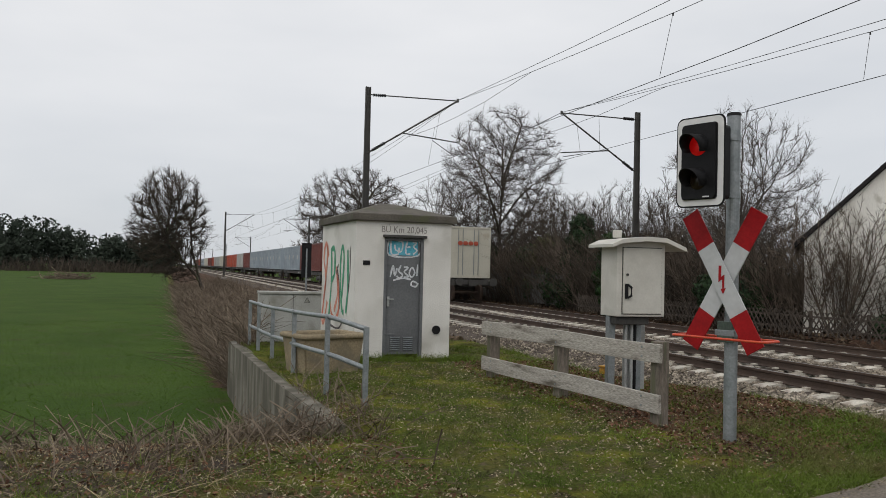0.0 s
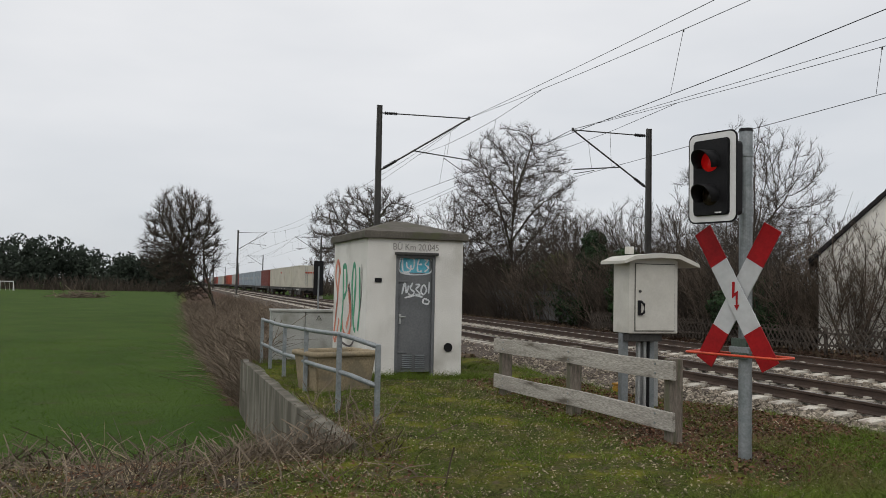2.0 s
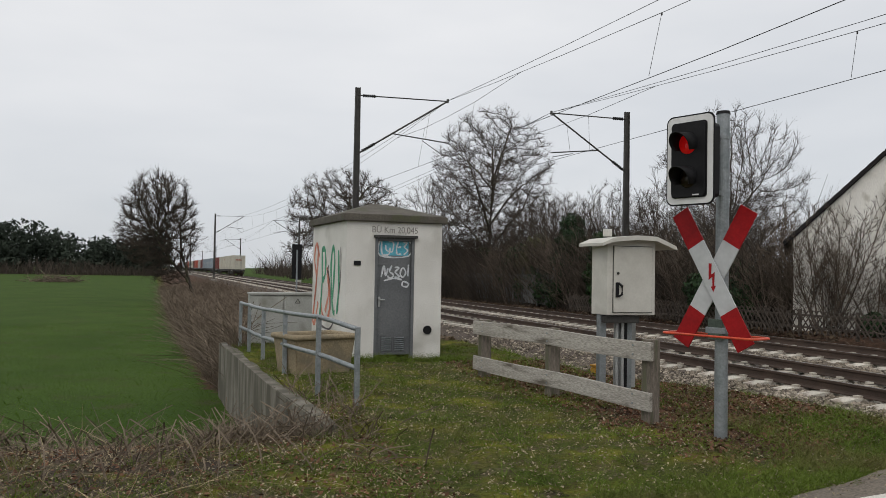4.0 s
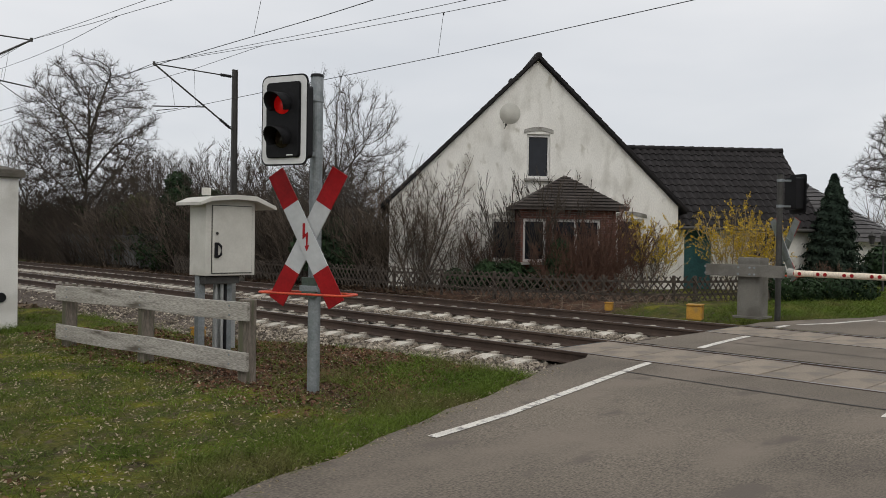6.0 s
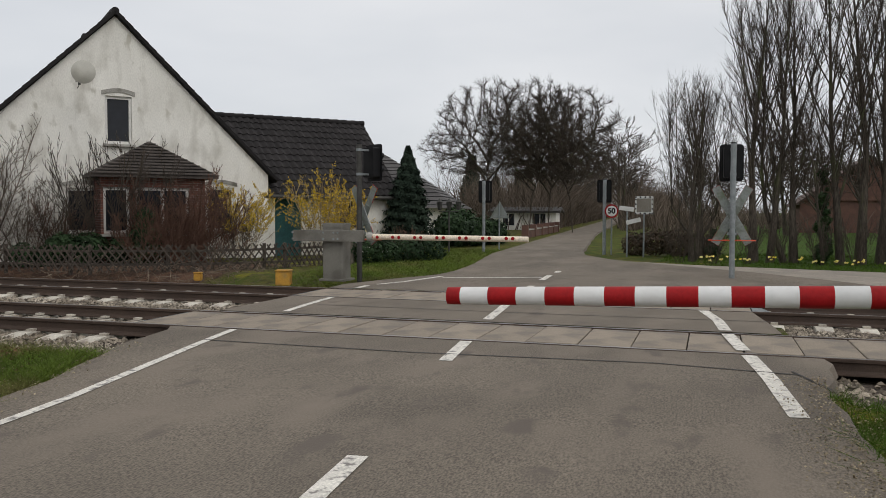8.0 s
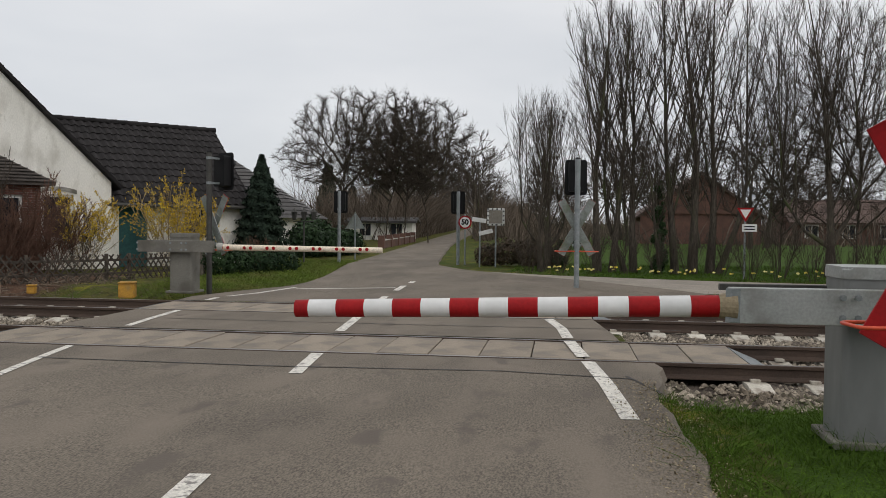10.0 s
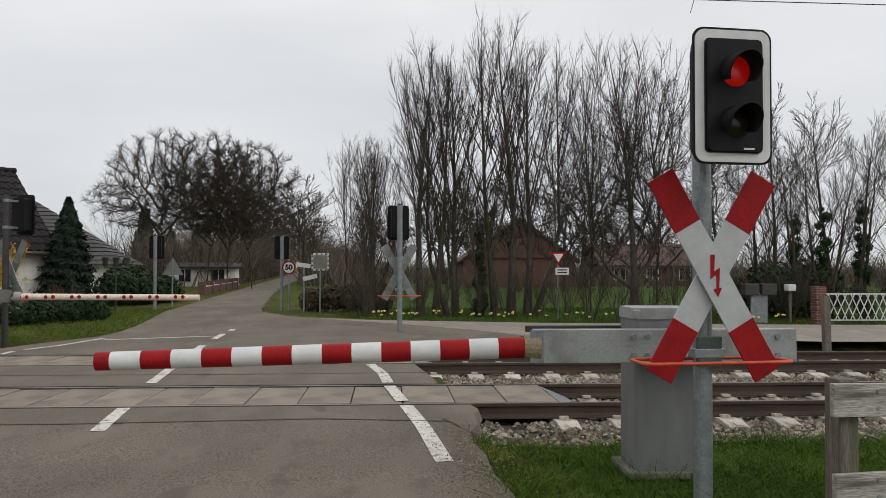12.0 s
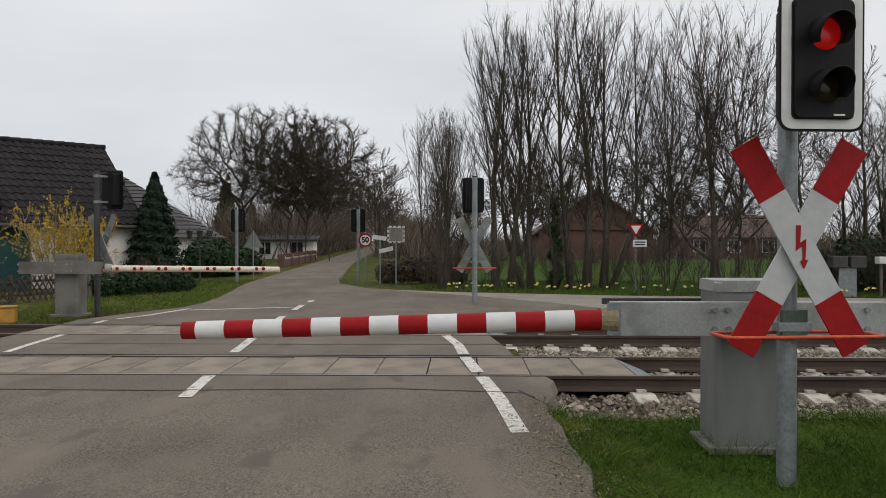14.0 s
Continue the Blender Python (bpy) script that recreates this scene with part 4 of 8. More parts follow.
# ---- barriers ----
def build_barrier(x, y, z, turn, near):
    """Drive cabinet, beam and striped arm. In its own space the arm runs along +x from the cabinet."""
    br = thing("barrier", pose(x, y, z, 0, 0, turn), "closed half barrier with striped arm and grey drive" if near else "closed half barrier with pale arm and round red reflectors", "barrier", "crossing barriers")
    cx = -0.11 if near else 0.0
    cab = part("drive_cabinet", prism(bmesh.new(), rounded(0.5, 0.46, 0.05), "z", 0.03, 1.2), M_STEELBOX if near else M_OLDBOX, br, at=pose(cx, 0, 0))
    bm = bmesh.new()
    box(bm, (cx, 0, 0.02), (0.62, 0.58, 0.05), 0.01)
    part("base_plate", bm, M_OLDBOX, br)
    bm = bmesh.new()
    prism(bm, rounded(0.52, 0.48, 0.06), "z", 1.2, 1.285)
    bmesh.ops.bevel(bm, geom=[e for e in bm.edges if e.verts[0].co.z > 1.22 and e.verts[1].co.z > 1.22], offset=0.02, segments=3, affect="EDGES")
    part("lid", bm, M_ALU if near else M_OLDBOX, cab, "pale rounded lid" if near else "")
    s = 1 if near else -1
    yb = s * 0.33
    bm = bmesh.new()
    box(bm, (-0.05, yb, 1.01), (2.0 if near else 1.7, 0.1, 0.25), 0.006)
    beam = part("beam", bm, M_ALU if near else M_OLDBOX, br, "flat metal counterweight beam")
    if near:
        part("rear_beam", box(bmesh.new(), (0.42, -0.2, 1.1), (1.0, 0.06, 0.05), 0.006), M_MAST, br, "dark rear beam")
        part("end_plate", box(bmesh.new(), (0.93, yb + 0.054, 1.01), (0.1, 0.006, 0.24), 0.002), M_GALV, beam)
    for bx in (-0.9, -0.15, 0.1, 0.2):
        for bz in (0.94, 1.08):
            bm = bmesh.new()
            tube(bm, (bx, yb + s * 0.05, bz), (bx, yb + s * 0.07, bz), 0.022, n=8)
            part("bolt", bm, M_GALV, beam)
    bm = bmesh.new()
    tube(bm, (0.9, yb, 1.0), (1.02, yb, 1.0), 0.1, 0.085, 16)
    part("arm_collar", bm, M_TUB if near else M_CONCRETE, beam)
    arm_len = 3.12 if near else 3.55
    tilt = radians(1.6 if near else 0.6)
    if near:
        n = 15
        for i in range(n):
            a, b = 1.0 + arm_len * i / 14.5, 1.0 + arm_len * min(i + 1, 14.5) / 14.5
            bm = bmesh.new()
            r0, r1 = 0.078 - 0.012 * i / n, 0.078 - 0.012 * (i + 1) / n
            tube(bm, (a, yb, 1.0 - (a - 1) * math.sin(tilt)), (b, yb, 1.0 - (b - 1) * math.sin(tilt)), r0, r1, 64)
            part("arm_band", bm, M_RED if i % 2 == 0 else M_WHITE, br, smooth=False)
    else:
        bm = bmesh.new()
        tube(bm, (0.9, yb, 1.0), (0.9 + arm_len, yb, 1.0 - 0.02), 0.064, 0.058, 16)
        arm = part("arm", bm, material("cream_arm", (0.8, 0.7, 0.56), (0.72, 0.62, 0.5), 0.5), br, "cream arm")
        for i in range(7):
            for d in (0, 0.14):
                xx = 1.0 + i * 0.5 + d
                bm = bmesh.new()
                tube(bm, (xx, yb - 0.05, 0.995), (xx, yb - 0.07, 0.995), 0.036, n=12)
                part("reflector", bm, M_RED, arm)
                if d and i == 6:
                    break
    return br


build_barrier(7.05, -2.22, -0.06, 90, True)
build_barrier(17.8, 8.0, -0.05, -90, False)


# ---- timber guard fences ----
def build_fence(points, label):
    fence = thing("plank_fence", pose(*points[0], -0.06), label, "fence", "timber guard fences")
    p0 = Vector(points[0])
    for p in points:
        q = Vector(p) - p0
        part("fence_post", box(bmesh.new(), (0, 0, 0.43), (0.13, 0.15, 0.98), 0.012), M_POST, fence, at=pose(q.x, q.y, 0, 0, 0, math.degrees(math.atan2(points[1][1] - points[0][1], points[1][0] - points[0][0]))))
    a, b = Vector(points[0]), Vector(points[-1])
    d = (b - a).normalized()
    side = Vector((d.y, -d.x))
    if side.dot(-a) < 0:
        side = -side
    ln = (b - a).length
    for z0, z1, over in ((0.8, 0.81, 0.08), (0.27, 0.29, 0.06)):
        m = bmesh.new()
        box(m, (0, 0, 0), (0.045, ln + 0.2 + over, 0.2), 0.008)
        bmesh.ops.subdivide_edges(m, edges=[e for e in m.edges if e.calc_length() > 1], cuts=12)
        for v in m.verts:
            v.co.z += 0.008 * math.sin(v.co.y * 2.1 + z0 * 9)
        c = (a + b) / 2 - p0 + side * 0.105
        plank = part("plank", m, M_WOOD, fence, at=pose(c.x, c.y, (z0 + z1) / 2, math.degrees(math.atan2(z1 - z0, ln)), 0, math.degrees(math.atan2(d.y, d.x)) - 90))
        for k in (-0.46, 0.0, 0.46):
            for dz in (-0.05, 0.05):
                bm = bmesh.new()
                s2 = 1 if pose(0, 0, 0, 0, 0, math.degrees(math.atan2(d.y, d.x)) - 90).to_3x3().inverted() @ Vector((side.x, side.y, 0)) @ Vector((1, 0, 0)) > 0 else -1
                tube(bm, (s2 * 0.02, k * ln, dz), (s2 * 0.03, k * ln, dz), 0.012, n=8)
                part("bolt", bm, M_GALV, plank)


build_fence([(5.33, 7.93), (5.06, 9.75), (4.83, 11.5)], "weathered grey timber guard fence with two planks")
build_fence([(5.52, -2.97), (5.75, -4.9), (5.98, -6.8)], "weathered timber guard fence beside the crossing")


# ---- electrical cabinet on posts ----
def build_switch_box():
    sw = thing("switch_cabinet", pose(6.3, 10.12, -0.13), "aged off-white cabinet with a curved lid on steel posts", "cabinet")
    body = part("body", box(bmesh.new(), (0, 0.0, 1.65), (0.74, 0.42, 1.02), 0.012), M_CABINET, sw)
    part("door", box(bmesh.new(), (0.015, -0.222, 1.62), (0.585, 0.022, 0.88), 0.006), M_CABINET, sw)
    part("door_seam", box(bmesh.new(), (0.015, -0.2125, 1.62), (0.605, 0.008, 0.9)), M_MAST, sw, "dark gap round the door")
    bm = bmesh.new()
    tube(bm, (-0.22, -0.232, 1.7), (-0.22, -0.245, 1.7), 0.018, n=10)
    part("lock", bm, M_MAST, sw)
    part("rear_plate", box(bmesh.new(), (0.1, 0.11, 0.6), (0.34, 0.02, 0.95), 0.005), M_ALU, sw)
    bm = bmesh.new()
    box(bm, (-0.235, -0.245, 1.48), (0.04, 0.03, 0.2), 0.006)
    pipe(bm, [(-0.22, -0.25, 1.57), (-0.185, -0.285, 1.53), (-0.185, -0.285, 1.42), (-0.22, -0.25, 1.39)], 0.016)
    part("handle", bm, M_BLACK, sw)
    bm = bmesh.new()
    pts = [(-0.52, 2.1), (-0.36, 2.17), (0.0, 2.21), (0.3, 2.2), (0.6, 2.08), (0.62, 2.03), (0.57, 2.04), (0.3, 2.14), (0.0, 2.15), (-0.36, 2.115), (-0.52, 2.06)]
    prism(bm, pts, "y", -0.36, 0.3)
    part("lid", bm, M_CABINET, sw, "curved rain lid")
    for x in (-0.3, 0.1):
        part("leg", box(bmesh.new(), (x, 0.05, 0.57), (0.1, 0.1, 1.16), 0.01), M_GALV, sw)
    bm = bmesh.new()
    box(bm, (-0.08, 0.0, 1.08), (0.5, 0.3, 0.1), 0.01)
    part("bottom_frame", bm, M_MAST, sw)
    for x in (-0.12, -0.03, 0.02):
        bm = bmesh.new()
        tube(bm, (x, -0.05, 0.1), (x, -0.05, 1.1), 0.022, n=10)
        part("cable_duct", bm, M_ALU if x < 0 else M_BLACK, sw)
    bm = bmesh.new()
    tube(bm, (-0.25, 0, 2.2), (-0.25, 0, 2.3), 0.06, n=12)
    part("vent", bm, M_CABINET, sw)


build_switch_box()


# ---- retaining wall, railing, tub, distribution cabinet ----
def build_retaining_wall():
    line = [(1.57, 17.3), (1.68, 14.0), (1.77, 11.5), (1.86, 10.1), (1.95, 9.3), (2.04, 8.9)]
    bm = bmesh.new()
    rows = []
    for i, (x, y) in enumerate(line):
        a, b = Vector(line[max(i - 1, 0)]), Vector(line[min(i + 1, len(line) - 1)])
        d = (b - a).normalized()
        s = Vector((-d.y, d.x)) * 0.1
        top = (0.06, 0.05, 0.03, 0.02, -0.01, -0.1)[i]
        rows.append([bm.verts.new((x + k * s.x, y + k * s.y, z)) for k, z in ((1, -1.4), (1, top), (-1, top), (-1, -1.4))])
    for a, b in zip(rows[:-1], rows[1:]):
        for j in range(4):
            bm.faces.new((a[j], a[(j + 1) % 4], b[(j + 1) % 4], b[j]))
    bm.faces.new(rows[0]), bm.faces.new(rows[-1][::-1])
    bmesh.ops.bevel(bm, geom=[e for e in bm.edges if min(v.co.z for v in e.verts) > -0.4 and e.calc_length() > 0.3], offset=0.015, segments=2, affect="EDGES")
    tagged(part("retaining_wall", bm, M_STAINED), "stained concrete retaining wall above the field", "wall", kind="structure")
    posts = [(2.5, 9.7, 0.87), (2.17, 10.4, 0.96), (2.02, 12.2, 0.935), (1.93, 14.0, 0.88), (1.86, 15.5, 0.885), (1.8, 16.5, 0.89)]
    rail = thing("railing", pose(0, 0, 0), "galvanised tube railing with bent posts along the wall", "railing")
    for x, y, top in posts:
        bm = bmesh.new()
        box(bm, (x, y, top / 2 - 0.08), (0.06, 0.06, top + 0.2), 0.006)
        part("post", bm, M_GALV, rail)
    for low in (0.0, 0.46):
        bm = bmesh.new()
        pts = []
        for a, b in zip(posts[:-1], posts[1:]):
            pts += [(a[0] + (b[0] - a[0]) * t, a[1] + (b[1] - a[1]) * t, a[2] + (b[2] - a[2]) * t - low + 0.008 * math.sin(5 * (a[1] + t))) for t in (0, 0.33, 0.66)]
        pts.append((posts[-1][0], posts[-1][1], posts[-1][2] - low))
        pipe(bm, pts, 0.03, 10)
        part("rail_tube", bm, M_GALV, rail, smooth=True)


build_retaining_wall()


def build_tub():
    tub = thing("grit_tub", pose(2.48, 12.4, 0.02, 0, 0, 18), "beige concrete tub with a thick rim standing on the grass", "tub")
    bm = bmesh.new()
    outline = lambda w, d, z: [bm.verts.new((sx * w / 2, sy * d / 2, z)) for sx, sy in ((-1, -1), (1, -1), (1, 1), (-1, 1))]
    rings = [outline(0.86, 0.62, 0), outline(0.98, 0.74, 0.56), outline(0.84, 0.6, 0.56), outline(0.78, 0.54, 0.2)]
    for a, b in zip(rings[:-1], rings[1:]):
        for i in range(4):
            bm.faces.new((a[i], a[(i + 1) % 4], b[(i + 1) % 4], b[i]))
    bm.faces.new(rings[0][::-1]), bm.faces.new(rings[-1])
    bmesh.ops.bevel(bm, geom=[e for e in bm.edges], offset=0.02, segments=2, affect="EDGES")
    part("body", bm, M_TUB, tub)
    bm = bmesh.new()
    pipe(bm, [(sx, sy, 0.56) for sx, sy in rounded(1.0, 0.76, 0.06, 3)], 0.04, 8, True)
    part("rim", bm, M_TUB, tub, smooth=True)


build_tub()


def build_distribution_cabinet():
    cab = thing("distribution_cabinet", pose(2.68, 17.4, -0.08, 0, 0, -2), "pale grey double distribution cabinet with stained sides", "cabinet")
    for x, w in ((-0.3, 0.68), (0.38, 0.66)):
        body = part("body", box(bmesh.new(), (x, 0, 0.54), (w, 0.42, 1.1), 0.012), M_GREYBOX, cab)
        part("door", box(bmesh.new(), (x, -0.216, 0.6), (w - 0.08, 0.014, 0.92), 0.005), M_GREYBOX, cab)
        part("lid", box(bmesh.new(), (x, 0, 1.12), (w + 0.03, 0.48, 0.05), 0.012), M_GREYBOX, cab)
    bm = bmesh.new()
    prism(bm, [(-0.06, -0.05), (0.06, -0.05), (0, 0.055)], "y", -0.2265, -0.2235)
    sgn = part("warning_triangle", bm, M_BLACK, cab, "small warning triangle", pose(0.32, 0, 0.98))
    bm = bmesh.new()
    prism(bm, [(-0.042, -0.04), (0.042, -0.04), (0, 0.038)], "y", -0.2285, -0.2268)
    part("field", bm, M_GREYBOX, sgn)
    bm = bmesh.new()
    box(bm, (0.1, -0.235, 0.55), (0.05, 0.02, 0.09), 0.008)
    part("lock", bm, M_GALV, cab)


build_distribution_cabinet()


# ---- overhead line ----
def build_mast(x, y, reach, top, apex, foot, label):
    """A mast with its bracket; reach is the way to the wires, apex and foot the heights of the bracket's tip and of its strut."""
    mast = thing("catenary_mast", pose(x, y, -0.5), label, "mast", "catenary masts")
    s = 1 if reach > 0 else -1
    bm = bmesh.new()
    w0, w1, h = 0.14, 0.1, top + 0.5
    for sx in (-1, 1):
        vs = []
        for z, w in ((0, w0), (h, w1)):
            vs += [bm.verts.new((sx * w, -0.06, z)), bm.verts.new((sx * w, 0.06, z)), bm.verts.new((sx * (w - 0.03), 0.06, z)), bm.verts.new((sx * (w - 0.03), -0.06, z))]
        for i in range(4):
            bm.faces.new((vs[i], vs[(i + 1) % 4], vs[4 + (i + 1) % 4], vs[4 + i]))
        bm.faces.new(vs[4:])
    box(bm, (0, 0, h / 2), (0.18, 0.02, h))
    part("pole", bm, M_MAST, mast)
    part("footing", box(bmesh.new(), (0, 0, 0.2), (0.7, 0.7, 0.6), 0.02), M_CONCRETE, mast)
    tip, hang, low = Vector((reach, 0, apex + 0.5)), Vector((0, 0, top + 0.5 - 0.3)), Vector((0, 0, foot + 0.5))
    mid = low.lerp(tip, 0.38)
    end = Vector((reach * 1.0, 0, mid.z - 0.22))
    for name, a, b, r in (("top_tube", hang, tip, 0.024), ("strut", low, tip, 0.034), ("steady_tube", mid, end, 0.024), ("steady_arm", (reach * 0.72, 0, end.z + 0.02), (reach * 0.97, 0, 6.62), 0.014), ("stay", low.lerp(tip, 0.8), mid.lerp(end, 0.6), 0.006)):
        bm = bmesh.new()
        tube(bm, a, b, r, n=8)
        part(name, bm, M_MAST, mast)
    for a, b in ((hang.lerp(tip, 0.06), hang.lerp(tip, 0.2)), (low.lerp(tip, 0.06), low.lerp(tip, 0.2))):
        bm = bmesh.new()
        for i in range(6):
            tube(bm, a.lerp(b, i / 6), a.lerp(b, (i + 0.6) / 6), 0.07, 0.045, 8)
        part("insulator", bm, M_BLACK, mast)
    bm = bmesh.new()
    tube(bm, tip - Vector((0, 0, 0.06)), tip + Vector((0, 0, 0.08)), 0.05, n=8)
    part("wire_clamp", bm, M_MAST, mast)


SPAN = 82.0
for k in range(-1, 6):
    build_mast(7.44, 31.5 + SPAN * k, 3.67, 8.58, 8.34, 6.0, "dark steel catenary mast with bracket on the field side")
    build_mast(18.19, 29.65 + SPAN * k, -3.4, 8.14, 7.84, 5.67, "dark steel catenary mast with bracket on the house side")


def build_wires():
    """Messenger, feeder above it, contact wire, stitch wire at the masts and droppers, over each track."""
    for tc, shift, y0, zt, zc, sag, sag_top in ((10.75, 0.36, 31.5, 8.36, 6.08, 1.4, 0.85), (14.75, 0.04, 29.65, 7.86, 6.0, 1.4, 1.1)):
        line = thing("overhead_line", pose(tc, 0, 0), "sagging messenger and feeder wires with droppers and contact wire", "overhead line", "overhead lines")

        def hang(k, s, depth):
            side = shift * (-1) ** (k % 2) * (1 - 2 * s)
            return (side, y0 + SPAN * (k + s), zt - 4 * depth * s * (1 - s))

        for name, depth in (("messenger_wire", sag), ("feeder_wire", sag_top)):
            bm = bmesh.new()
            pipe(bm, [hang(k, i / 16, depth) for k in range(-1, 5) for i in range(16)], 0.008, 5)
            part(name, bm, M_WIRE, line)
        bm = bmesh.new()
        pipe(bm, [(-0.2, y0 - SPAN, zc), (0.0, -4.0, zc + 0.24), (0.1, 14.0, zc)] + [(0.2 * (-1) ** k, y0 + SPAN * k, zc) for k in range(0, 5)], 0.009, 5)
        part("contact_wire", bm, M_WIRE, line)
        for k in range(-1, 3):
            for s in (0.185, 0.31, 0.44, 0.57, 0.69, 0.815):
                p = hang(k, s, sag)
                bm = bmesh.new()
                tube(bm, (0, p[1] + 0.15, zc), p, 0.006, n=5)
                tube(bm, (p[0], p[1], p[2] - 0.06), p, 0.02, n=5)
                part("dropper", bm, M_WIRE, line)
            a, b = hang(k, 0.088, sag), hang(k - 1, 0.912, sag)
            top = hang(k, 0, sag)
            bm = bmesh.new()
            low = zt - 0.64
            pipe(bm, [a, (top[0], top[1] + 3.0, low + 0.03), (top[0], top[1], low), (top[0], top[1] - 3.0, low + 0.03), b], 0.008, 5)
            part("stitch_wire", bm, M_WIRE, line)
            for d in (-3.0, 3.0):
                bm = bmesh.new()
                tube(bm, (0.1, top[1] + d, zc), (top[0], top[1] + d, low + 0.03), 0.006, n=5)
                part("dropper", bm, M_WIRE, line)


build_wires()


def build_board_sign():
    b = thing("track_board", pose(7.7, 47.0, -0.4), "tall black trackside board seen from behind", "sign")
    bm = bmesh.new()
    tube(bm, (0, 0, 0), (0, 0, 3.0), 0.05)
    part("post", bm, M_GALV, b)
    part("board", box(bmesh.new(), (0, 0.08, 2.35), (0.55, 0.03, 1.95), 0.005), M_BLACK, b)


build_board_sign()


# ---- the old house beside the line ----
def cut(ob, boxes):
    """Cuts box-shaped openings through a mesh."""
    bm = bmesh.new()
    for c, s in boxes:
        box(bm, c, s)
    me = bpy.data.meshes.new("cutter")
    bm.to_mesh(me)
    bm.free()
    tool = bpy.data.objects.new("cutter", me)
    scene.collection.objects.link(tool)
    tool.matrix_basis = ob.matrix_basis
    tool.parent = ob.parent
    mod = ob.modifiers.new("openings", "BOOLEAN")
    mod.operation, mod.object, mod.solver = "DIFFERENCE", tool, "EXACT"
    done = bpy.data.meshes.new_from_object(ob.evaluated_get(bpy.context.evaluated_depsgraph_get()))
    ob.modifiers.clear()
    ob.data = done
    bpy.data.objects.remove(tool)


def window(parent, x0, x1, z0, z1, y, arch=False, split=False):
    w, h = x1 - x0, z1 - z0
    win = part("window", box(bmesh.new(), ((x0 + x1) / 2, y + 0.14, (z0 + z1) / 2), (w - 0.02, 0.012, h - 0.02)), M_GLASS, parent, "dark window pane")
    bm = bmesh.new()
    for c, s in ((((x0 + x1) / 2, y + 0.11, z1 - 0.045), (w, 0.07, 0.09)), (((x0 + x1) / 2, y + 0.11, z0 + 0.045), (w, 0.07, 0.09)),
                 ((x0 + 0.04, y + 0.11, (z0 + z1) / 2), (0.08, 0.068, h - 0.18)), ((x1 - 0.04, y + 0.11, (z0 + z1) / 2), (0.08, 0.068, h - 0.18))):
        box(bm, c, s, 0.006)
    if split:
        box(bm, ((x0 + x1) / 2, y + 0.11, (z0 + z1) / 2), (0.1, 0.066, h - 0.18), 0.006)
    part("frame", bm, M_PVC, win)
    part("sill", box(bmesh.new(), ((x0 + x1) / 2, y - 0.02, z0 - 0.05), (w + 0.16, 0.24, 0.08), 0.01), M_CONCRETE, win)
    if arch:
        bm = bmesh.new()
        n = 10
        o = [(x0 - 0.1 + (w + 0.2) * i / n, z1 + 0.02 + 0.1 * math.sin(math.pi * i / n)) for i in range(n + 1)]
        prism(bm, o + [(a, b + 0.13) for a, b in o[::-1]], "y", y - 0.03, y + 0.02)
        part("lintel", bm, M_CONCRETE, win, "shallow arched lintel")


def roof_tiles(parent, x0, x1, y0, z0, y1, z1, cols, rows, mat):
    """Pantiles in overlapping rows on a slope that climbs from (y0, z0) to (y1, z1)."""
    ln = math.hypot(y1 - y0, z1 - z0)
    tw, th = (x1 - x0) / cols, ln / rows
    vs, fs = [], []
    n = 6
    for e, zz in ((0, 0.035), (1, 0.0)):
        for i in range(n + 1):
            u = i / n
            vs.append((u * tw, e * th * 1.12, zz + 0.028 * math.sin(2 * math.pi * u) + 0.02))
    for i in range(n + 1):
        vs.append((vs[i][0], 0, vs[i][2] - 0.03))
    for i in range(n):
        fs.append((i, i + 1, n + 2 + i, n + 1 + i))
        fs.append((2 * n + 2 + i, 2 * n + 3 + i, i + 1, i))
    me = mesh_from("roof_tile", vs, fs, mat, smooth=False)
    tilt = math.degrees(math.atan2(z1 - z0, y1 - y0))
    for r in range(rows):
        for c in range(cols):
            t = r / rows
            share("roof_tile", me, parent, pose(x0 + c * tw, y0 + (y1 - y0) * t, z0 + (z1 - z0) * t + random.uniform(-0.004, 0.006), tilt + random.uniform(-0.4, 0.4), 0, random.uniform(-0.4, 0.4)))


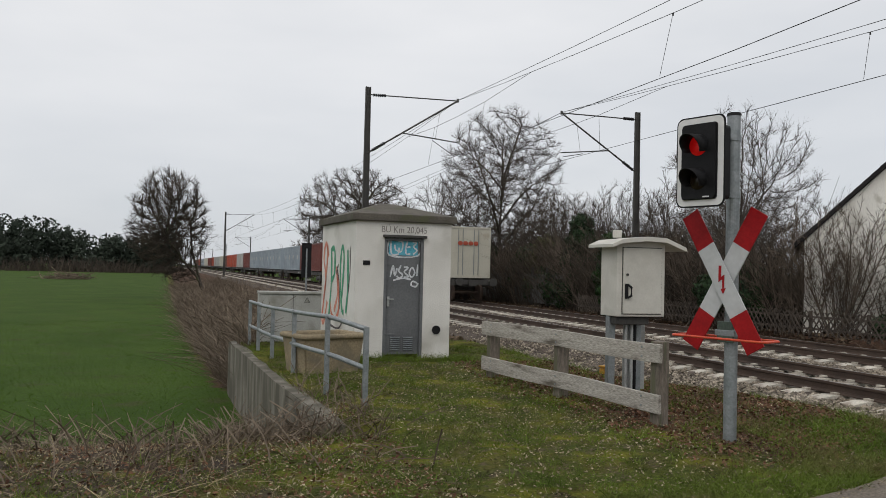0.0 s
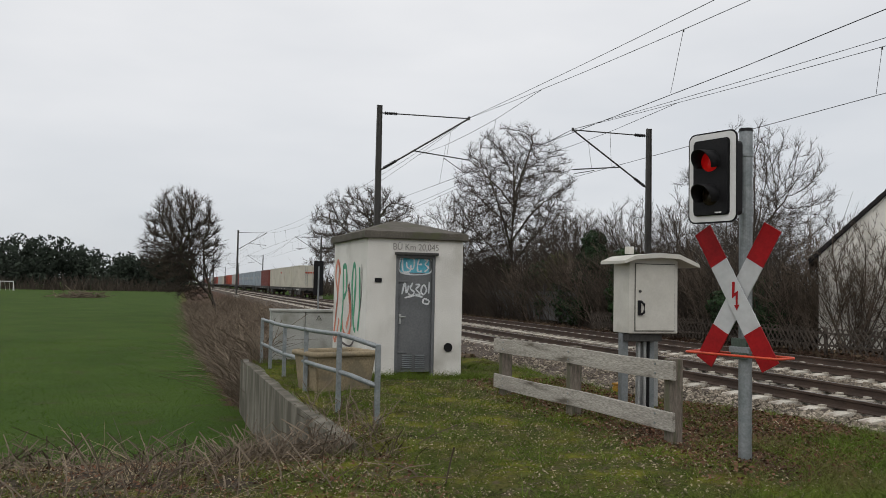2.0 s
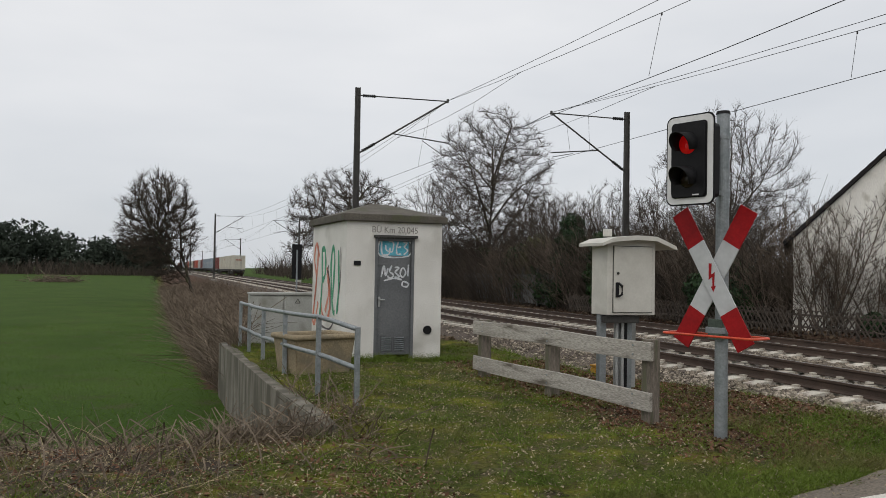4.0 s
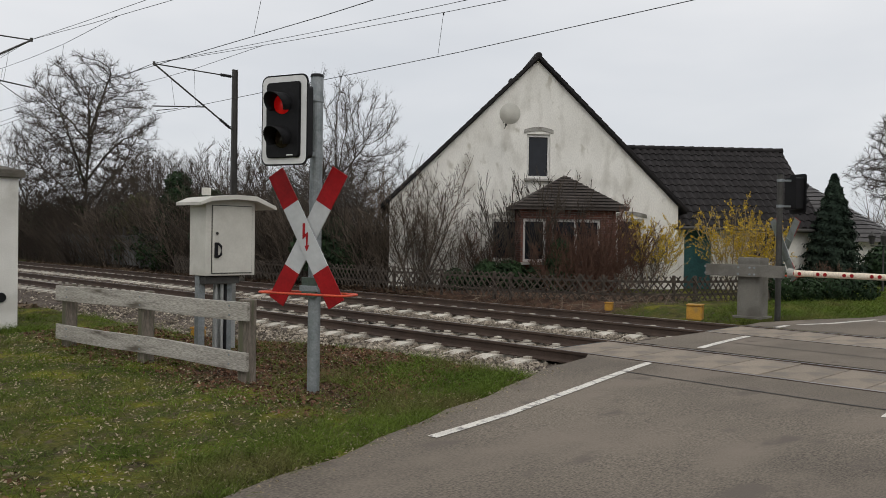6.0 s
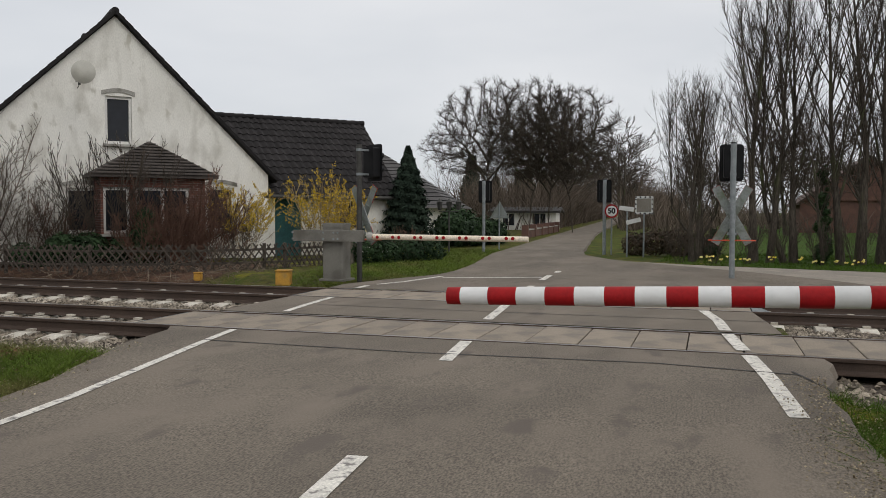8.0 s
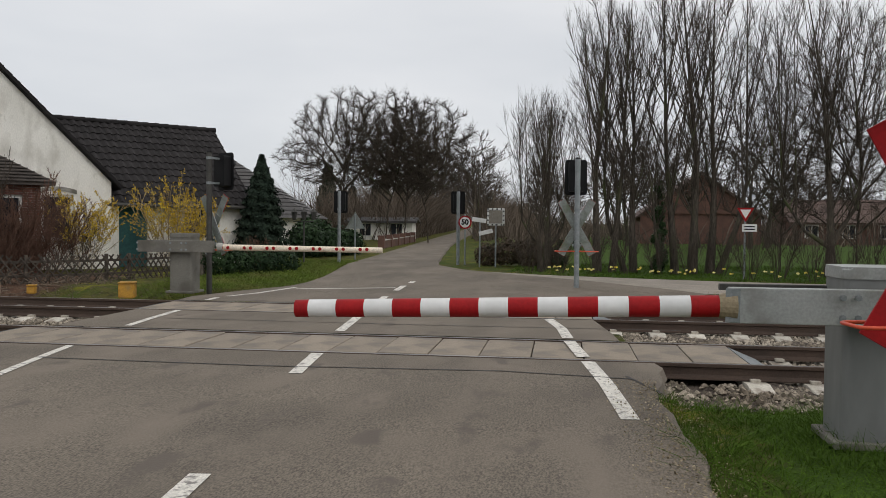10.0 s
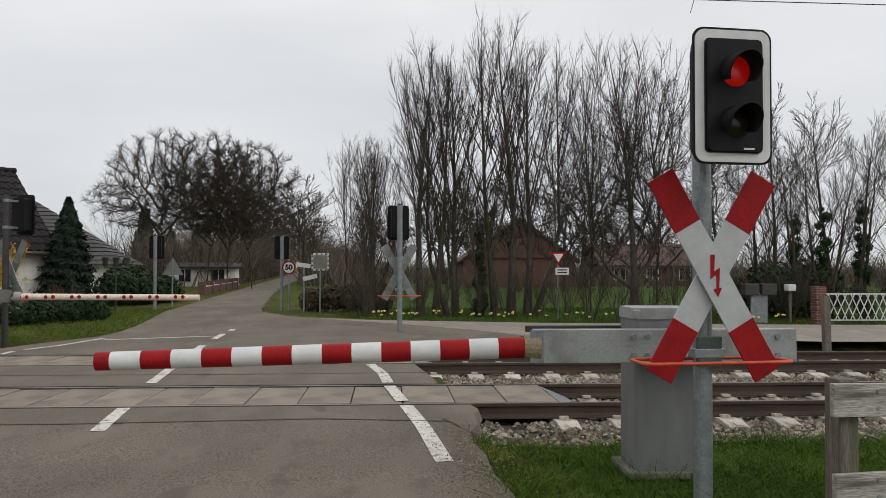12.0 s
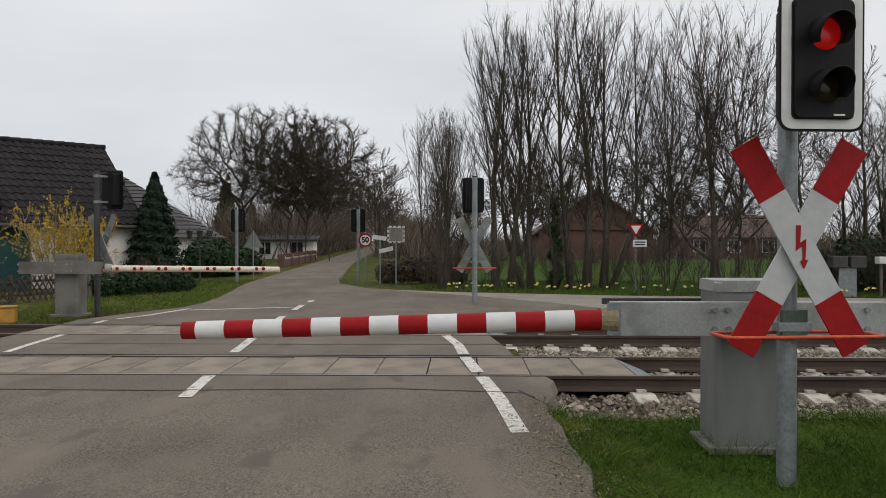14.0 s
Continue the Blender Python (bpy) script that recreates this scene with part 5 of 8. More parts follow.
def brick_material():
    m = bpy.data.materials.new("red_brickwork")
    m.use_nodes = True
    n, l = m.node_tree.nodes, m.node_tree.links
    b = n["Principled BSDF"]
    b.inputs["Roughness"].default_value = 0.9
    co, sep, comb = n.new("ShaderNodeTexCoord"), n.new("ShaderNodeSeparateXYZ"), n.new("ShaderNodeCombineXYZ")
    add = n.new("ShaderNodeMath")
    l.new(co.outputs["Object"], sep.inputs[0])
    l.new(sep.outputs["X"], add.inputs[0]), l.new(sep.outputs["Y"], add.inputs[1])
    l.new(add.outputs[0], comb.inputs["X"]), l.new(sep.outputs["Z"], comb.inputs["Y"])
    t = n.new("ShaderNodeTexBrick")
    l.new(comb.outputs[0], t.inputs["Vector"])
    for k, v in (("Color1", (0.24, 0.085, 0.055, 1)), ("Color2", (0.12, 0.05, 0.04, 1)), ("Mortar", (0.32, 0.28, 0.25, 1)), ("Scale", 1.0), ("Mortar Size", 0.006), ("Brick Width", 0.25), ("Row Height", 0.075)):
        t.inputs[k].default_value = v
    ns = n.new("ShaderNodeTexNoise")
    ns.inputs["Scale"].default_value = 3
    mx = n.new("ShaderNodeMix")
    mx.data_type, mx.blend_type = "RGBA", "MULTIPLY"
    mx.inputs["Factor"].default_value = 0.5
    l.new(t.outputs["Color"], mx.inputs["A"]), l.new(ns.outputs["Fac"], mx.inputs["B"])
    l.new(mx.outputs["Result"], b.inputs["Base Color"])
    bp = n.new("ShaderNodeBump")
    bp.inputs["Strength"].default_value, bp.inputs["Distance"].default_value, bp.invert = 0.5, 0.01, True
    l.new(t.outputs["Fac"], bp.inputs["Height"]), l.new(bp.outputs[0], b.inputs["Normal"])
    return m


M_BRICKWORK = brick_material()


def build_house():
    h = thing("old_house", pose(22.75, 17.91, -0.1, 0, 0, -41.3), "stained white gabled house with dark roof and brick bay", "house")
    E, T, A, L, hw = 2.85, 0.32, 7.72, 11.5, 4.95
    wall = part("gable_wall", prism(bmesh.new(), [(-hw, 0), (hw, 0), (hw, E), (0, A), (-hw, E)], "y", 0.0, T), M_HOUSE, h)
    cut(wall, [((0.07, 0.1, 4.47), (0.8, 0.9, 1.5)), ((-1.05, 0.1, 1.62), (0.9, 0.9, 1.4)), ((3.28, 0.1, 1.68), (0.95, 0.9, 1.45))])
    window(h, -0.33, 0.47, 3.72, 5.22, 0.0, True)
    window(h, -1.5, -0.6, 0.92, 2.32, 0.0, True)
    window(h, 2.805, 3.755, 0.955, 2.405, 0.0, True)
    bm = bmesh.new()
    for s in (-1, 1):
        box(bm, (s * (hw - 0.16), L / 2 + T / 2, E / 2 - 0.01), (0.3, L - T, E - 0.02))
    part("side_wall", bm, M_HOUSE, h)
    part("rear_wall", prism(bmesh.new(), [(-hw, 0), (hw, 0), (hw, E), (0, A), (-hw, E)], "y", L, L + T), M_HOUSE, h)
    for s in (-1, 1):
        slope = (A - E) / hw
        bm = bmesh.new()
        ov = 0.28
        prism(bm, [(0, A + 0.02), (s * (hw + ov), E - ov * slope + 0.02), (s * (hw + ov), E - ov * slope + 0.16), (0, A + 0.16)], "y", -0.12, L + 0.5)
        roof = part("roof", bm, M_TILE, h, "steep dark roof slope")
        bm = bmesh.new()
        for i in range(22):
            t = (i + 0.5) / 22
            box(bm, (0, 0, 0), (0.36, 0.12, 0.11), 0.01, pose(s * (hw + ov) * t, -0.13, A + 0.12 - (A - E + ov * slope) * t, 0, s * math.degrees(math.atan(slope)) - s * 3, 0))
        part("verge_tile", bm, M_TILE, roof)
    bm = bmesh.new()
    for i in range(30):
        tube(bm, (0, -0.16 + i * 0.4, A + 0.13), (0, 0.3 + i * 0.4, A + 0.16), 0.12, 0.13, 10)
    part("ridge_tile", bm, M_TILE, h)
    part("chimney", box(bmesh.new(), (-0.55, 1.6, 6.75), (0.4, 0.5, 1.2), 0.02), M_TILE, h)
    dish = thing("satellite_dish", pose(-1.0, -0.35, 5.75, 0, 0, 0), "round off-white satellite dish on the gable", "satellite dish")
    dish.matrix_basis = pose(22.75, 17.91, -0.1, 0, 0, -41.3) @ pose(-1.15, -0.3, 5.7)
    bm = bmesh.new()
    bmesh.ops.create_uvsphere(bm, u_segments=28, v_segments=14, radius=0.78)
    bmesh.ops.delete(bm, geom=[v for v in bm.verts if v.co.z > -0.69], context="VERTS")
    part("reflector", bm, M_CABINET, dish, at=pose(0, -0.54, 0.08, -80, 0, 0), smooth=True)
    bm = bmesh.new()
    pipe(bm, [(0, 0.3, -0.1), (0, 0.1, -0.12), (0, 0.02, 0)], 0.025)
    pipe(bm, [(0, 0.05, -0.35), (0, -0.35, -0.3)], 0.012)
    box(bm, (0, -0.37, -0.27), (0.07, 0.1, 0.07), 0.01)
    part("arm", bm, M_MAST, dish)
    # brick bay
    bx0, bx1, by = -0.7, 2.42, -1.3
    bay = part("bay", prism(bmesh.new(), [(bx0, by), (bx1, by), (bx1, 0.0), (bx0, 0.0)], "z", 0, 2.62), M_BRICKWORK, h, "red brick bay with wide windows")
    cut(bay, [((1.12, by, 1.62), (1.6, 0.6, 1.4)), ((-0.25, by, 1.62), (0.75, 0.6, 1.4))])
    window(bay, 0.32, 1.92, 0.92, 2.32, by, False, True)
    window(bay, -0.625, 0.125, 0.92, 2.32, by)
    bm = bmesh.new()
    c = [bm.verts.new(p) for p in ((bx0 - 0.3, by - 0.3, 2.62), (bx1 + 0.35, by - 0.3, 2.62), (bx1 + 0.35, -0.01, 2.62), (bx0 - 0.3, -0.01, 2.62))]
    c2 = [bm.verts.new(v.co + Vector((0, 0, 0.1))) for v in c]
    ap = bm.verts.new((0.92, -0.35, 3.82))
    ap2 = bm.verts.new((0.92, -0.01, 3.82))
    bm.faces.new(c[::-1])
    for i in range(4):
        bm.faces.new((c[i], c[(i + 1) % 4], c2[(i + 1) % 4], c2[i]))
    for f in ((c2[0], c2[1], ap), (c2[1], c2[2], ap2, ap), (c2[3], c2[0], ap, ap2), (c2[2], c2[3], ap2)):
        bm.faces.new(f)
    broof = part("bay_roof", bm, M_SLATE, h, "brown shingled hipped roof of the bay")
    bm = bmesh.new()
    for i in range(11):
        t = i / 11
        w0, w1 = bx0 - 0.3, bx1 + 0.35
        xa, xb = w0 + (0.92 - w0) * t, w1 + (0.92 - w1) * t
        box(bm, ((xa + xb) / 2, by - 0.3 + (by * -1 - 0.05) * t, 2.735 + 1.1 * t), (xb - xa, 0.12, 0.022), 0, None)
    part("shingle_course", bm, M_SLATE, broof)
    # side wing
    wx0, wx1, wy0, wy1 = 4.6, 10.0, 0.45, 6.5
    wing = part("wing_wall", prism(bmesh.new(), [(wx0, wy0), (wx1, wy0), (wx1, wy1), (wx0, wy1)], "z", 0, 2.35), M_HOUSE, h)
    cut(wing, [((5.85, wy0, 1.05), (1.0, 0.5, 2.1)), ((8.2, wy0, 1.5), (1.1, 0.5, 1.2))])
    part("door", box(bmesh.new(), (5.85, wy0 + 0.1, 1.04), (0.98, 0.06, 2.06), 0.01), M_TEAL, h, "teal wooden door")
    window(wing, 7.65, 8.75, 0.9, 2.1, wy0)
    for x in (wx1 - 0.05,):
        part("wing_gable", prism(bmesh.new(), [(wy0, 2.35), (wy1, 2.35), ((wy0 + wy1) / 2, 5.15)], "x", x - 0.25, x), M_HOUSE, h)
    bm = bmesh.new()
    ym, zm = 3.48, 5.2
    prism(bm, [(wy0 - 0.35, 2.18), (ym, zm), (2 * ym - wy0 + 0.35, 2.18), (2 * ym - wy0 + 0.35, 2.1), (ym, zm - 0.12), (wy0 - 0.35, 2.1)], "x", 3.0, wx1 + 0.2)
    wroof = part("wing_roof", bm, M_TILE, h, "dark pantiled roof of the side wing")
    for i in range(18):
        bm = bmesh.new()
        tube(bm, (3.2 + i * 0.39, ym, zm + 0.02), (3.64 + i * 0.39, ym, zm + 0.035), 0.1, 0.11, 10)
        part("ridge_tile", bm, M_TILE, wroof)
    roof_tiles(wroof, 3.6, wx1 + 0.22, wy0 - 0.38, 2.17, ym, zm, 24, 12, M_TILE)
    bm = bmesh.new()
    pipe(bm, [(wx0 + 0.2, wy0 - 0.42, 2.12), (wx1 + 0.2, wy0 - 0.42, 2.1)], 0.07)
    pipe(bm, [(wx1 - 0.1, wy0 - 0.4, 2.08), (wx1 - 0.1, wy0 - 0.12, 1.8), (wx1 - 0.1, wy0 - 0.08, 0.1)], 0.04)
    part("gutter", bm, M_MAST, h)


build_house()


def build_far_house(name, x, y, turn, w, d, e, a, wallm, roofm, label, tiles=True):
    h = thing(name, pose(x, y, -0.1, 0, 0, turn), label, "house", "houses along the lane")
    part("wall", prism(bmesh.new(), [(-w / 2, -d / 2), (w / 2, -d / 2), (w / 2, d / 2), (-w / 2, d / 2)], "z", 0, e), wallm, h)
    for s in (-1, 1):
        part("gable", prism(bmesh.new(), [(-d / 2, e), (d / 2, e), (0, a - 0.1)], "x", s * w / 2 - 0.15, s * w / 2 + 0.15), wallm, h)
    bm = bmesh.new()
    sl = (a - e) / (d / 2)
    prism(bm, [(-d / 2 - 0.4, e - 0.4 * sl), (0, a), (d / 2 + 0.4, e - 0.4 * sl), (d / 2 + 0.4, e - 0.4 * sl - 0.14), (0, a - 0.16), (-d / 2 - 0.4, e - 0.4 * sl - 0.14)], "x", -w / 2 - 0.4, w / 2 + 0.4)
    roof = part("roof", bm, roofm, h)
    rows = 14
    for r in range(rows):
        t = r / rows
        bm = bmesh.new()
        box(bm, (0, 0, 0.03), (w + 0.8, (d / 2 + 0.4) / rows * 1.3, 0.045), 0, pose(0, (-d / 2 - 0.4) * (1 - t - 0.5 / rows), e - 0.4 * sl + (a - e + 0.4 * sl) * (t + 0.5 / rows), math.degrees(math.atan(sl)) - 2, 0, 0))
        part("tile_course", bm, roofm, roof)
    k = max(2, int(w / 2.5))
    for i in range(k):
        cx = -w / 2 + w * (i + 0.5) / k
        win = part("window", box(bmesh.new(), (cx, -d / 2 - 0.005, e * 0.55), (1.0, 0.05, 1.1)), M_GLASS, h)
        bm = bmesh.new()
        for c, s in (((cx, -d / 2 - 0.03, e * 0.55 + 0.55), (1.1, 0.06, 0.08)), ((cx, -d / 2 - 0.03, e * 0.55 - 0.55), (1.1, 0.06, 0.08)), ((cx - 0.52, -d / 2 - 0.03, e * 0.55), (0.08, 0.058, 1.02)), ((cx + 0.52, -d / 2 - 0.03, e * 0.55), (0.08, 0.058, 1.02)), ((cx, -d / 2 - 0.03, e * 0.55), (0.07, 0.056, 1.02))):
            box(bm, c, s)
        part("frame", bm, M_PVC, win)
    return h


M_GREYTILE = material("grey_roof_tile", (0.085, 0.08, 0.078), (0.06, 0.056, 0.055), 0.7, fine=16, scale=1.2)
M_DARKBRICK = material("dark_red_brick", (0.14, 0.075, 0.056), (0.1, 0.056, 0.045), 0.9, fine=20, scale=2)
M_REDTILE = material("red_brown_tile", (0.105, 0.068, 0.054), (0.075, 0.05, 0.042), 0.8, fine=16, scale=1.2)


def build_hip_house(x, y, turn, w, d, e, a, label):
    h = thing("bungalow", pose(x, y, -0.1, 0, 0, turn), label, "house", "houses along the lane")
    part("wall", prism(bmesh.new(), [(-w / 2, -d / 2), (w / 2, -d / 2), (w / 2, d / 2), (-w / 2, d / 2)], "z", 0, e), M_HOUSE, h)
    rows, o = 16, 0.5
    for r in range(rows):
        bm = bmesh.new()
        rings = []
        for t, lift in ((r / rows, 0.035), ((r + 1) / rows, 0.0)):
            k = (d / 2 + o) * (1 - t)
            ww = w / 2 - d / 2 + k
            z = e - 0.25 + (a - e + 0.25) * t + lift
            rings.append([bm.verts.new(p) for p in ((-ww, -k, z), (ww, -k, z), (ww, k, z), (-ww, k, z))])
        for i in range(4):
            j = (i + 1) % 4
            bm.faces.new((rings[0][i], rings[0][j], rings[1][j], rings[1][i]))
        bm.faces.new(rings[0][::-1])
        part("tile_course", bm, M_GREYTILE, h)
    for cx, cy, rz in ((-w / 2 + 2, -d / 2, 0), (w / 2 - 2, -d / 2, 0), (w / 2, -1.5, 90), (w / 2, 2, 90)):
        win = part("window", box(bmesh.new(), (0, -0.01, 1.4), (1.1, 0.06, 1.1)), M_GLASS, h, at=pose(cx, cy, 0, 0, 0, rz))
        part("frame", prism(bmesh.new(), [(-0.62, 0.82), (0.62, 0.82), (0.62, 1.98), (-0.62, 1.98)], "y", -0.035, -0.02), M_PVC, win)
        part("pane", box(bmesh.new(), (0, -0.045, 1.4), (1.0, 0.01, 0.96)), M_GLASS, win)


build_hip_house(46.5, 20.0, -78, 12, 9.5, 2.0, 5.2, "low white bungalow with hipped grey tiled roof")
build_far_house("garage_block", 75, 15.8, -84, 5.5, 5, 1.7, 2.0, M_HOUSE, M_GREYTILE, "flat pale garage block under the oaks")
build_far_house("farmhouse", 78, -11.6, -2, 14, 9.5, 2.5, 5.9, M_DARKBRICK, M_REDTILE, "red brick farmhouse half hidden behind bare trees")
build_far_house("barn", 80, -24.5, -92, 9, 9, 2.0, 3.9, M_DARKBRICK, M_REDTILE, "low red brick barn beyond the meadow")
build_far_house("field_barn", -56, 235, 2, 14, 8, 2.2, 4.2, M_BRICKWORK, M_REDTILE, "low brick barn at the far edge of the field")


# ---- lattice garden fence ----
def build_lattice(points):
    slat = bmesh.new()
    box(slat, (0, 0, 0), (0.035, 0.02, 0.86))
    me = bpy.data.meshes.new("slat")
    slat.to_mesh(me)
    slat.free()
    me.materials.append(M_FENCE)
    for (x0, y0), (x1, y1) in zip(points[:-1], points[1:]):
        ln, a = math.hypot(x1 - x0, y1 - y0), math.degrees(math.atan2(y1 - y0, x1 - x0))
        fence = thing("lattice_fence", pose(x0, y0, 0.0, 0, 0, a), "dark weathered criss-cross garden fence", "fence", "garden fence sections")
        n = int(ln / 0.2)
        for i in range(n):
            for s, off in ((38, 0.012), (-38, -0.012)):
                share("slat", me, fence, pose(0.1 + i * 0.2, off, 0.25 + random.uniform(-0.03, 0.03), 0, s + random.uniform(-3, 3), 0))
        for z in (0.1, 0.45):
            part("rail", box(bmesh.new(), (ln / 2, 0.04, z), (ln, 0.05, 0.06), 0.008), M_FENCE, fence)
        for i in range(int(ln / 2) + 1):
            part("fence_post", box(bmesh.new(), (i * 2.0, 0.09, 0.22), (0.08, 0.08, 0.8), 0.01), M_FENCE, fence)


build_lattice([(17.9, 34), (18.2, 25.5), (18.15, 20), (18.5, 15.4), (19.5, 12.9), (21.6, 11.3), (23.6, 10.7)])


def build_panel_fence():
    pf = thing("panel_fence", pose(18.7, 37, -0.1, 0, 0, 88), "dark grey panel fence behind the far track", "fence")
    m = material("dark_grey_panel", (0.1, 0.1, 0.095), (0.07, 0.07, 0.066), 0.9, fine=20, scale=2, piece=0.1)
    for i in range(7):
        part("panel", box(bmesh.new(), (1.0 + i * 2.0, 0, 0.8), (1.88, 0.06, 1.5), 0.008), m, pf)
        part("fence_post", box(bmesh.new(), (i * 2.0, 0, 0.95), (0.12, 0.14, 2.0), 0.01), M_MAST, pf)


build_panel_fence()


# ---- small things by the crossing ----
def build_yellow_box(x, y, w, label):
    b = thing("trackside_box", pose(x, y, -0.12, 0, 0, 20), label, "box", "yellow trackside boxes")
    bm = bmesh.new()
    hh = w * 0.85
    prism(bm, [(-w / 2, 0), (w / 2, 0), (w / 2 * 0.85, hh), (-w / 2 * 0.85, hh)], "y", -w * 0.45, w * 0.45)
    bmesh.ops.bevel(bm, geom=list(bm.edges), offset=0.02, segments=2, affect="EDGES")
    part("body", bm, M_YELLOW, b)
    part("lid", box(bmesh.new(), (0, 0, hh + 0.015), (w * 0.92, w * 0.95, 0.03), 0.01), M_YELLOW, b)


build_yellow_box(17.0, 8.9, 0.36, "yellow trackside connection box on the verge")
build_yellow_box(7.1, 12.2, 0.2, "small yellow cable box in the ballast edge")
build_yellow_box(8.6, -6.2, 0.3, "small yellow cable box beside the track")
build_yellow_box(17.4, 11.35, 0.2, "dirty yellow box beside the far track")


def sign_post(name, x, y, h, label, category):
    s = thing(name, pose(x, y, -0.07, 0, 0, -90), label, category, "road signs")
    bm = bmesh.new()
    tube(bm, (0, 0, 0), (0, 0, h), 0.03, n=10)
    part("post", bm, M_GALV, s)
    return s


def disc(bm, r, y0, y1, z, n=32):
    prism(bm, [(r * math.cos(2 * math.pi * i / n), z + r * math.sin(2 * math.pi * i / n)) for i in range(n)], "y", y0, y1)
    return bm


s50 = sign_post("speed_sign", 31.7, 3.45, 1.9, "round speed limit sign, red ring and black 50 on white", "road sign")
plate = part("plate", disc(bmesh.new(), 0.25, -0.05, -0.035, 1.6), M_RED, s50)
part("white_field", disc(bmesh.new(), 0.195, -0.056, -0.0505, 1.6), M_WHITE, plate)
text_part("50", 0.27, M_BLACK, plate, pose(0, -0.0585, 1.6, 90, 0, 0), label="black number 50", bold=0.012)
syield = sign_post("yield_sign", 26.1, -5.45, 2.0, "triangular give way sign with red border on a post", "road sign")
tri = lambda r, z: [(r * math.sin(radians(a)), z - r * math.cos(radians(a))) for a in (0, 120, 240)]
plate = part("plate", prism(bmesh.new(), tri(0.28, 1.95), "y", -0.05, -0.035), M_RED, syield)
part("white_field", prism(bmesh.new(), tri(0.175, 1.95), "y", -0.056, -0.0505), M_WHITE, plate)
part("supplementary_plate", box(bmesh.new(), (0.12, -0.045, 1.5), (0.42, 0.015, 0.22), 0.004), M_WHITE, syield)
for z in (1.54, 1.46):
    part("writing_bar", box(bmesh.new(), (0.12, -0.0545, z), (0.3, 0.002, 0.035)), M_BLACK, syield)
mir = sign_post("traffic_mirror", 30.4, 2.2, 1.55, "square traffic mirror with a black and white chequered edge", "mirror")
bm = bmesh.new()
box(bm, (0, 0, 1.8), (0.62, 0.05, 0.62), 0.02)
mp = part("frame", bm, M_WHITE, mir)
for i in range(8):
    for (dx, dz) in ((-0.28 + i * 0.08, 0.28), (-0.28 + i * 0.08, -0.28), (-0.28, -0.28 + i * 0.08), (0.28, -0.28 + i * 0.08)):
        if i % 2 == 0:
            part("chequer", box(bmesh.new(), (dx, -0.027, 1.8 + dz), (0.05, 0.004, 0.05)), M_BLACK, mp)
m_mirror = material("mirror_glass", (0.6, 0.63, 0.62), (0.58, 0.6, 0.6), 0.05, metal=1.0, bump=0)
part("mirror", box(bmesh.new(), (0, 0, 0), (0.48, 0.008, 0.48)), m_mirror, mir, at=pose(0, -0.045, 1.8, 5, 0, 0))
way = sign_post("signpost", 30.2, 2.75, 1.75, "signpost with two small white direction boards", "road sign")
for dx, z, a in ((-0.02, 1.68, 8), (0.22, 1.2, -14)):
    part("direction_board", box(bmesh.new(), (dx, -0.04, 0), (0.5, 0.02, 0.15), 0.004), M_WHITE, way, at=pose(0, 0, z, 0, a, 0))
sback = sign_post("sign_seen_from_behind", 34.2, 8.3, 1.9, "triangular sign seen from its grey back", "road sign")
part("plate", prism(bmesh.new(), [(-0.42, 1.3), (0.42, 1.3), (0, 2.0)], "y", 0.03, 0.045), M_BACK, sback)


# ---- freight train ----
TRAIN_X = 14.75
rolling = []
C_WHITE = material("cream_container", (0.5, 0.48, 0.4), (0.43, 0.41, 0.34), 0.6, fine=20, scale=0.6, amount=0.25, bump=0.03, grime=(0.3, 0.25, 0.18), grime_scale=1.2, grime_low=0.58, grime_high=0.8)
C_COLOURS = {"cream": C_WHITE}
for nm, c in (("oxide_red", (0.17, 0.05, 0.04)), ("blue_grey", (0.3, 0.35, 0.39)), ("orange_red", (0.4, 0.08, 0.045)), ("pale_grey", (0.42, 0.42, 0.4)), ("brown", (0.14, 0.06, 0.045))):
    C_COLOURS[nm] = material(nm + "_container", c, tuple(v * 0.8 for v in c), 0.6, fine=20, scale=0.6, amount=0.3, bump=0.03, grime=tuple(v * 0.5 for v in c), grime_scale=1.3, grime_low=0.58, grime_high=0.8)
BOX_MESH = {}


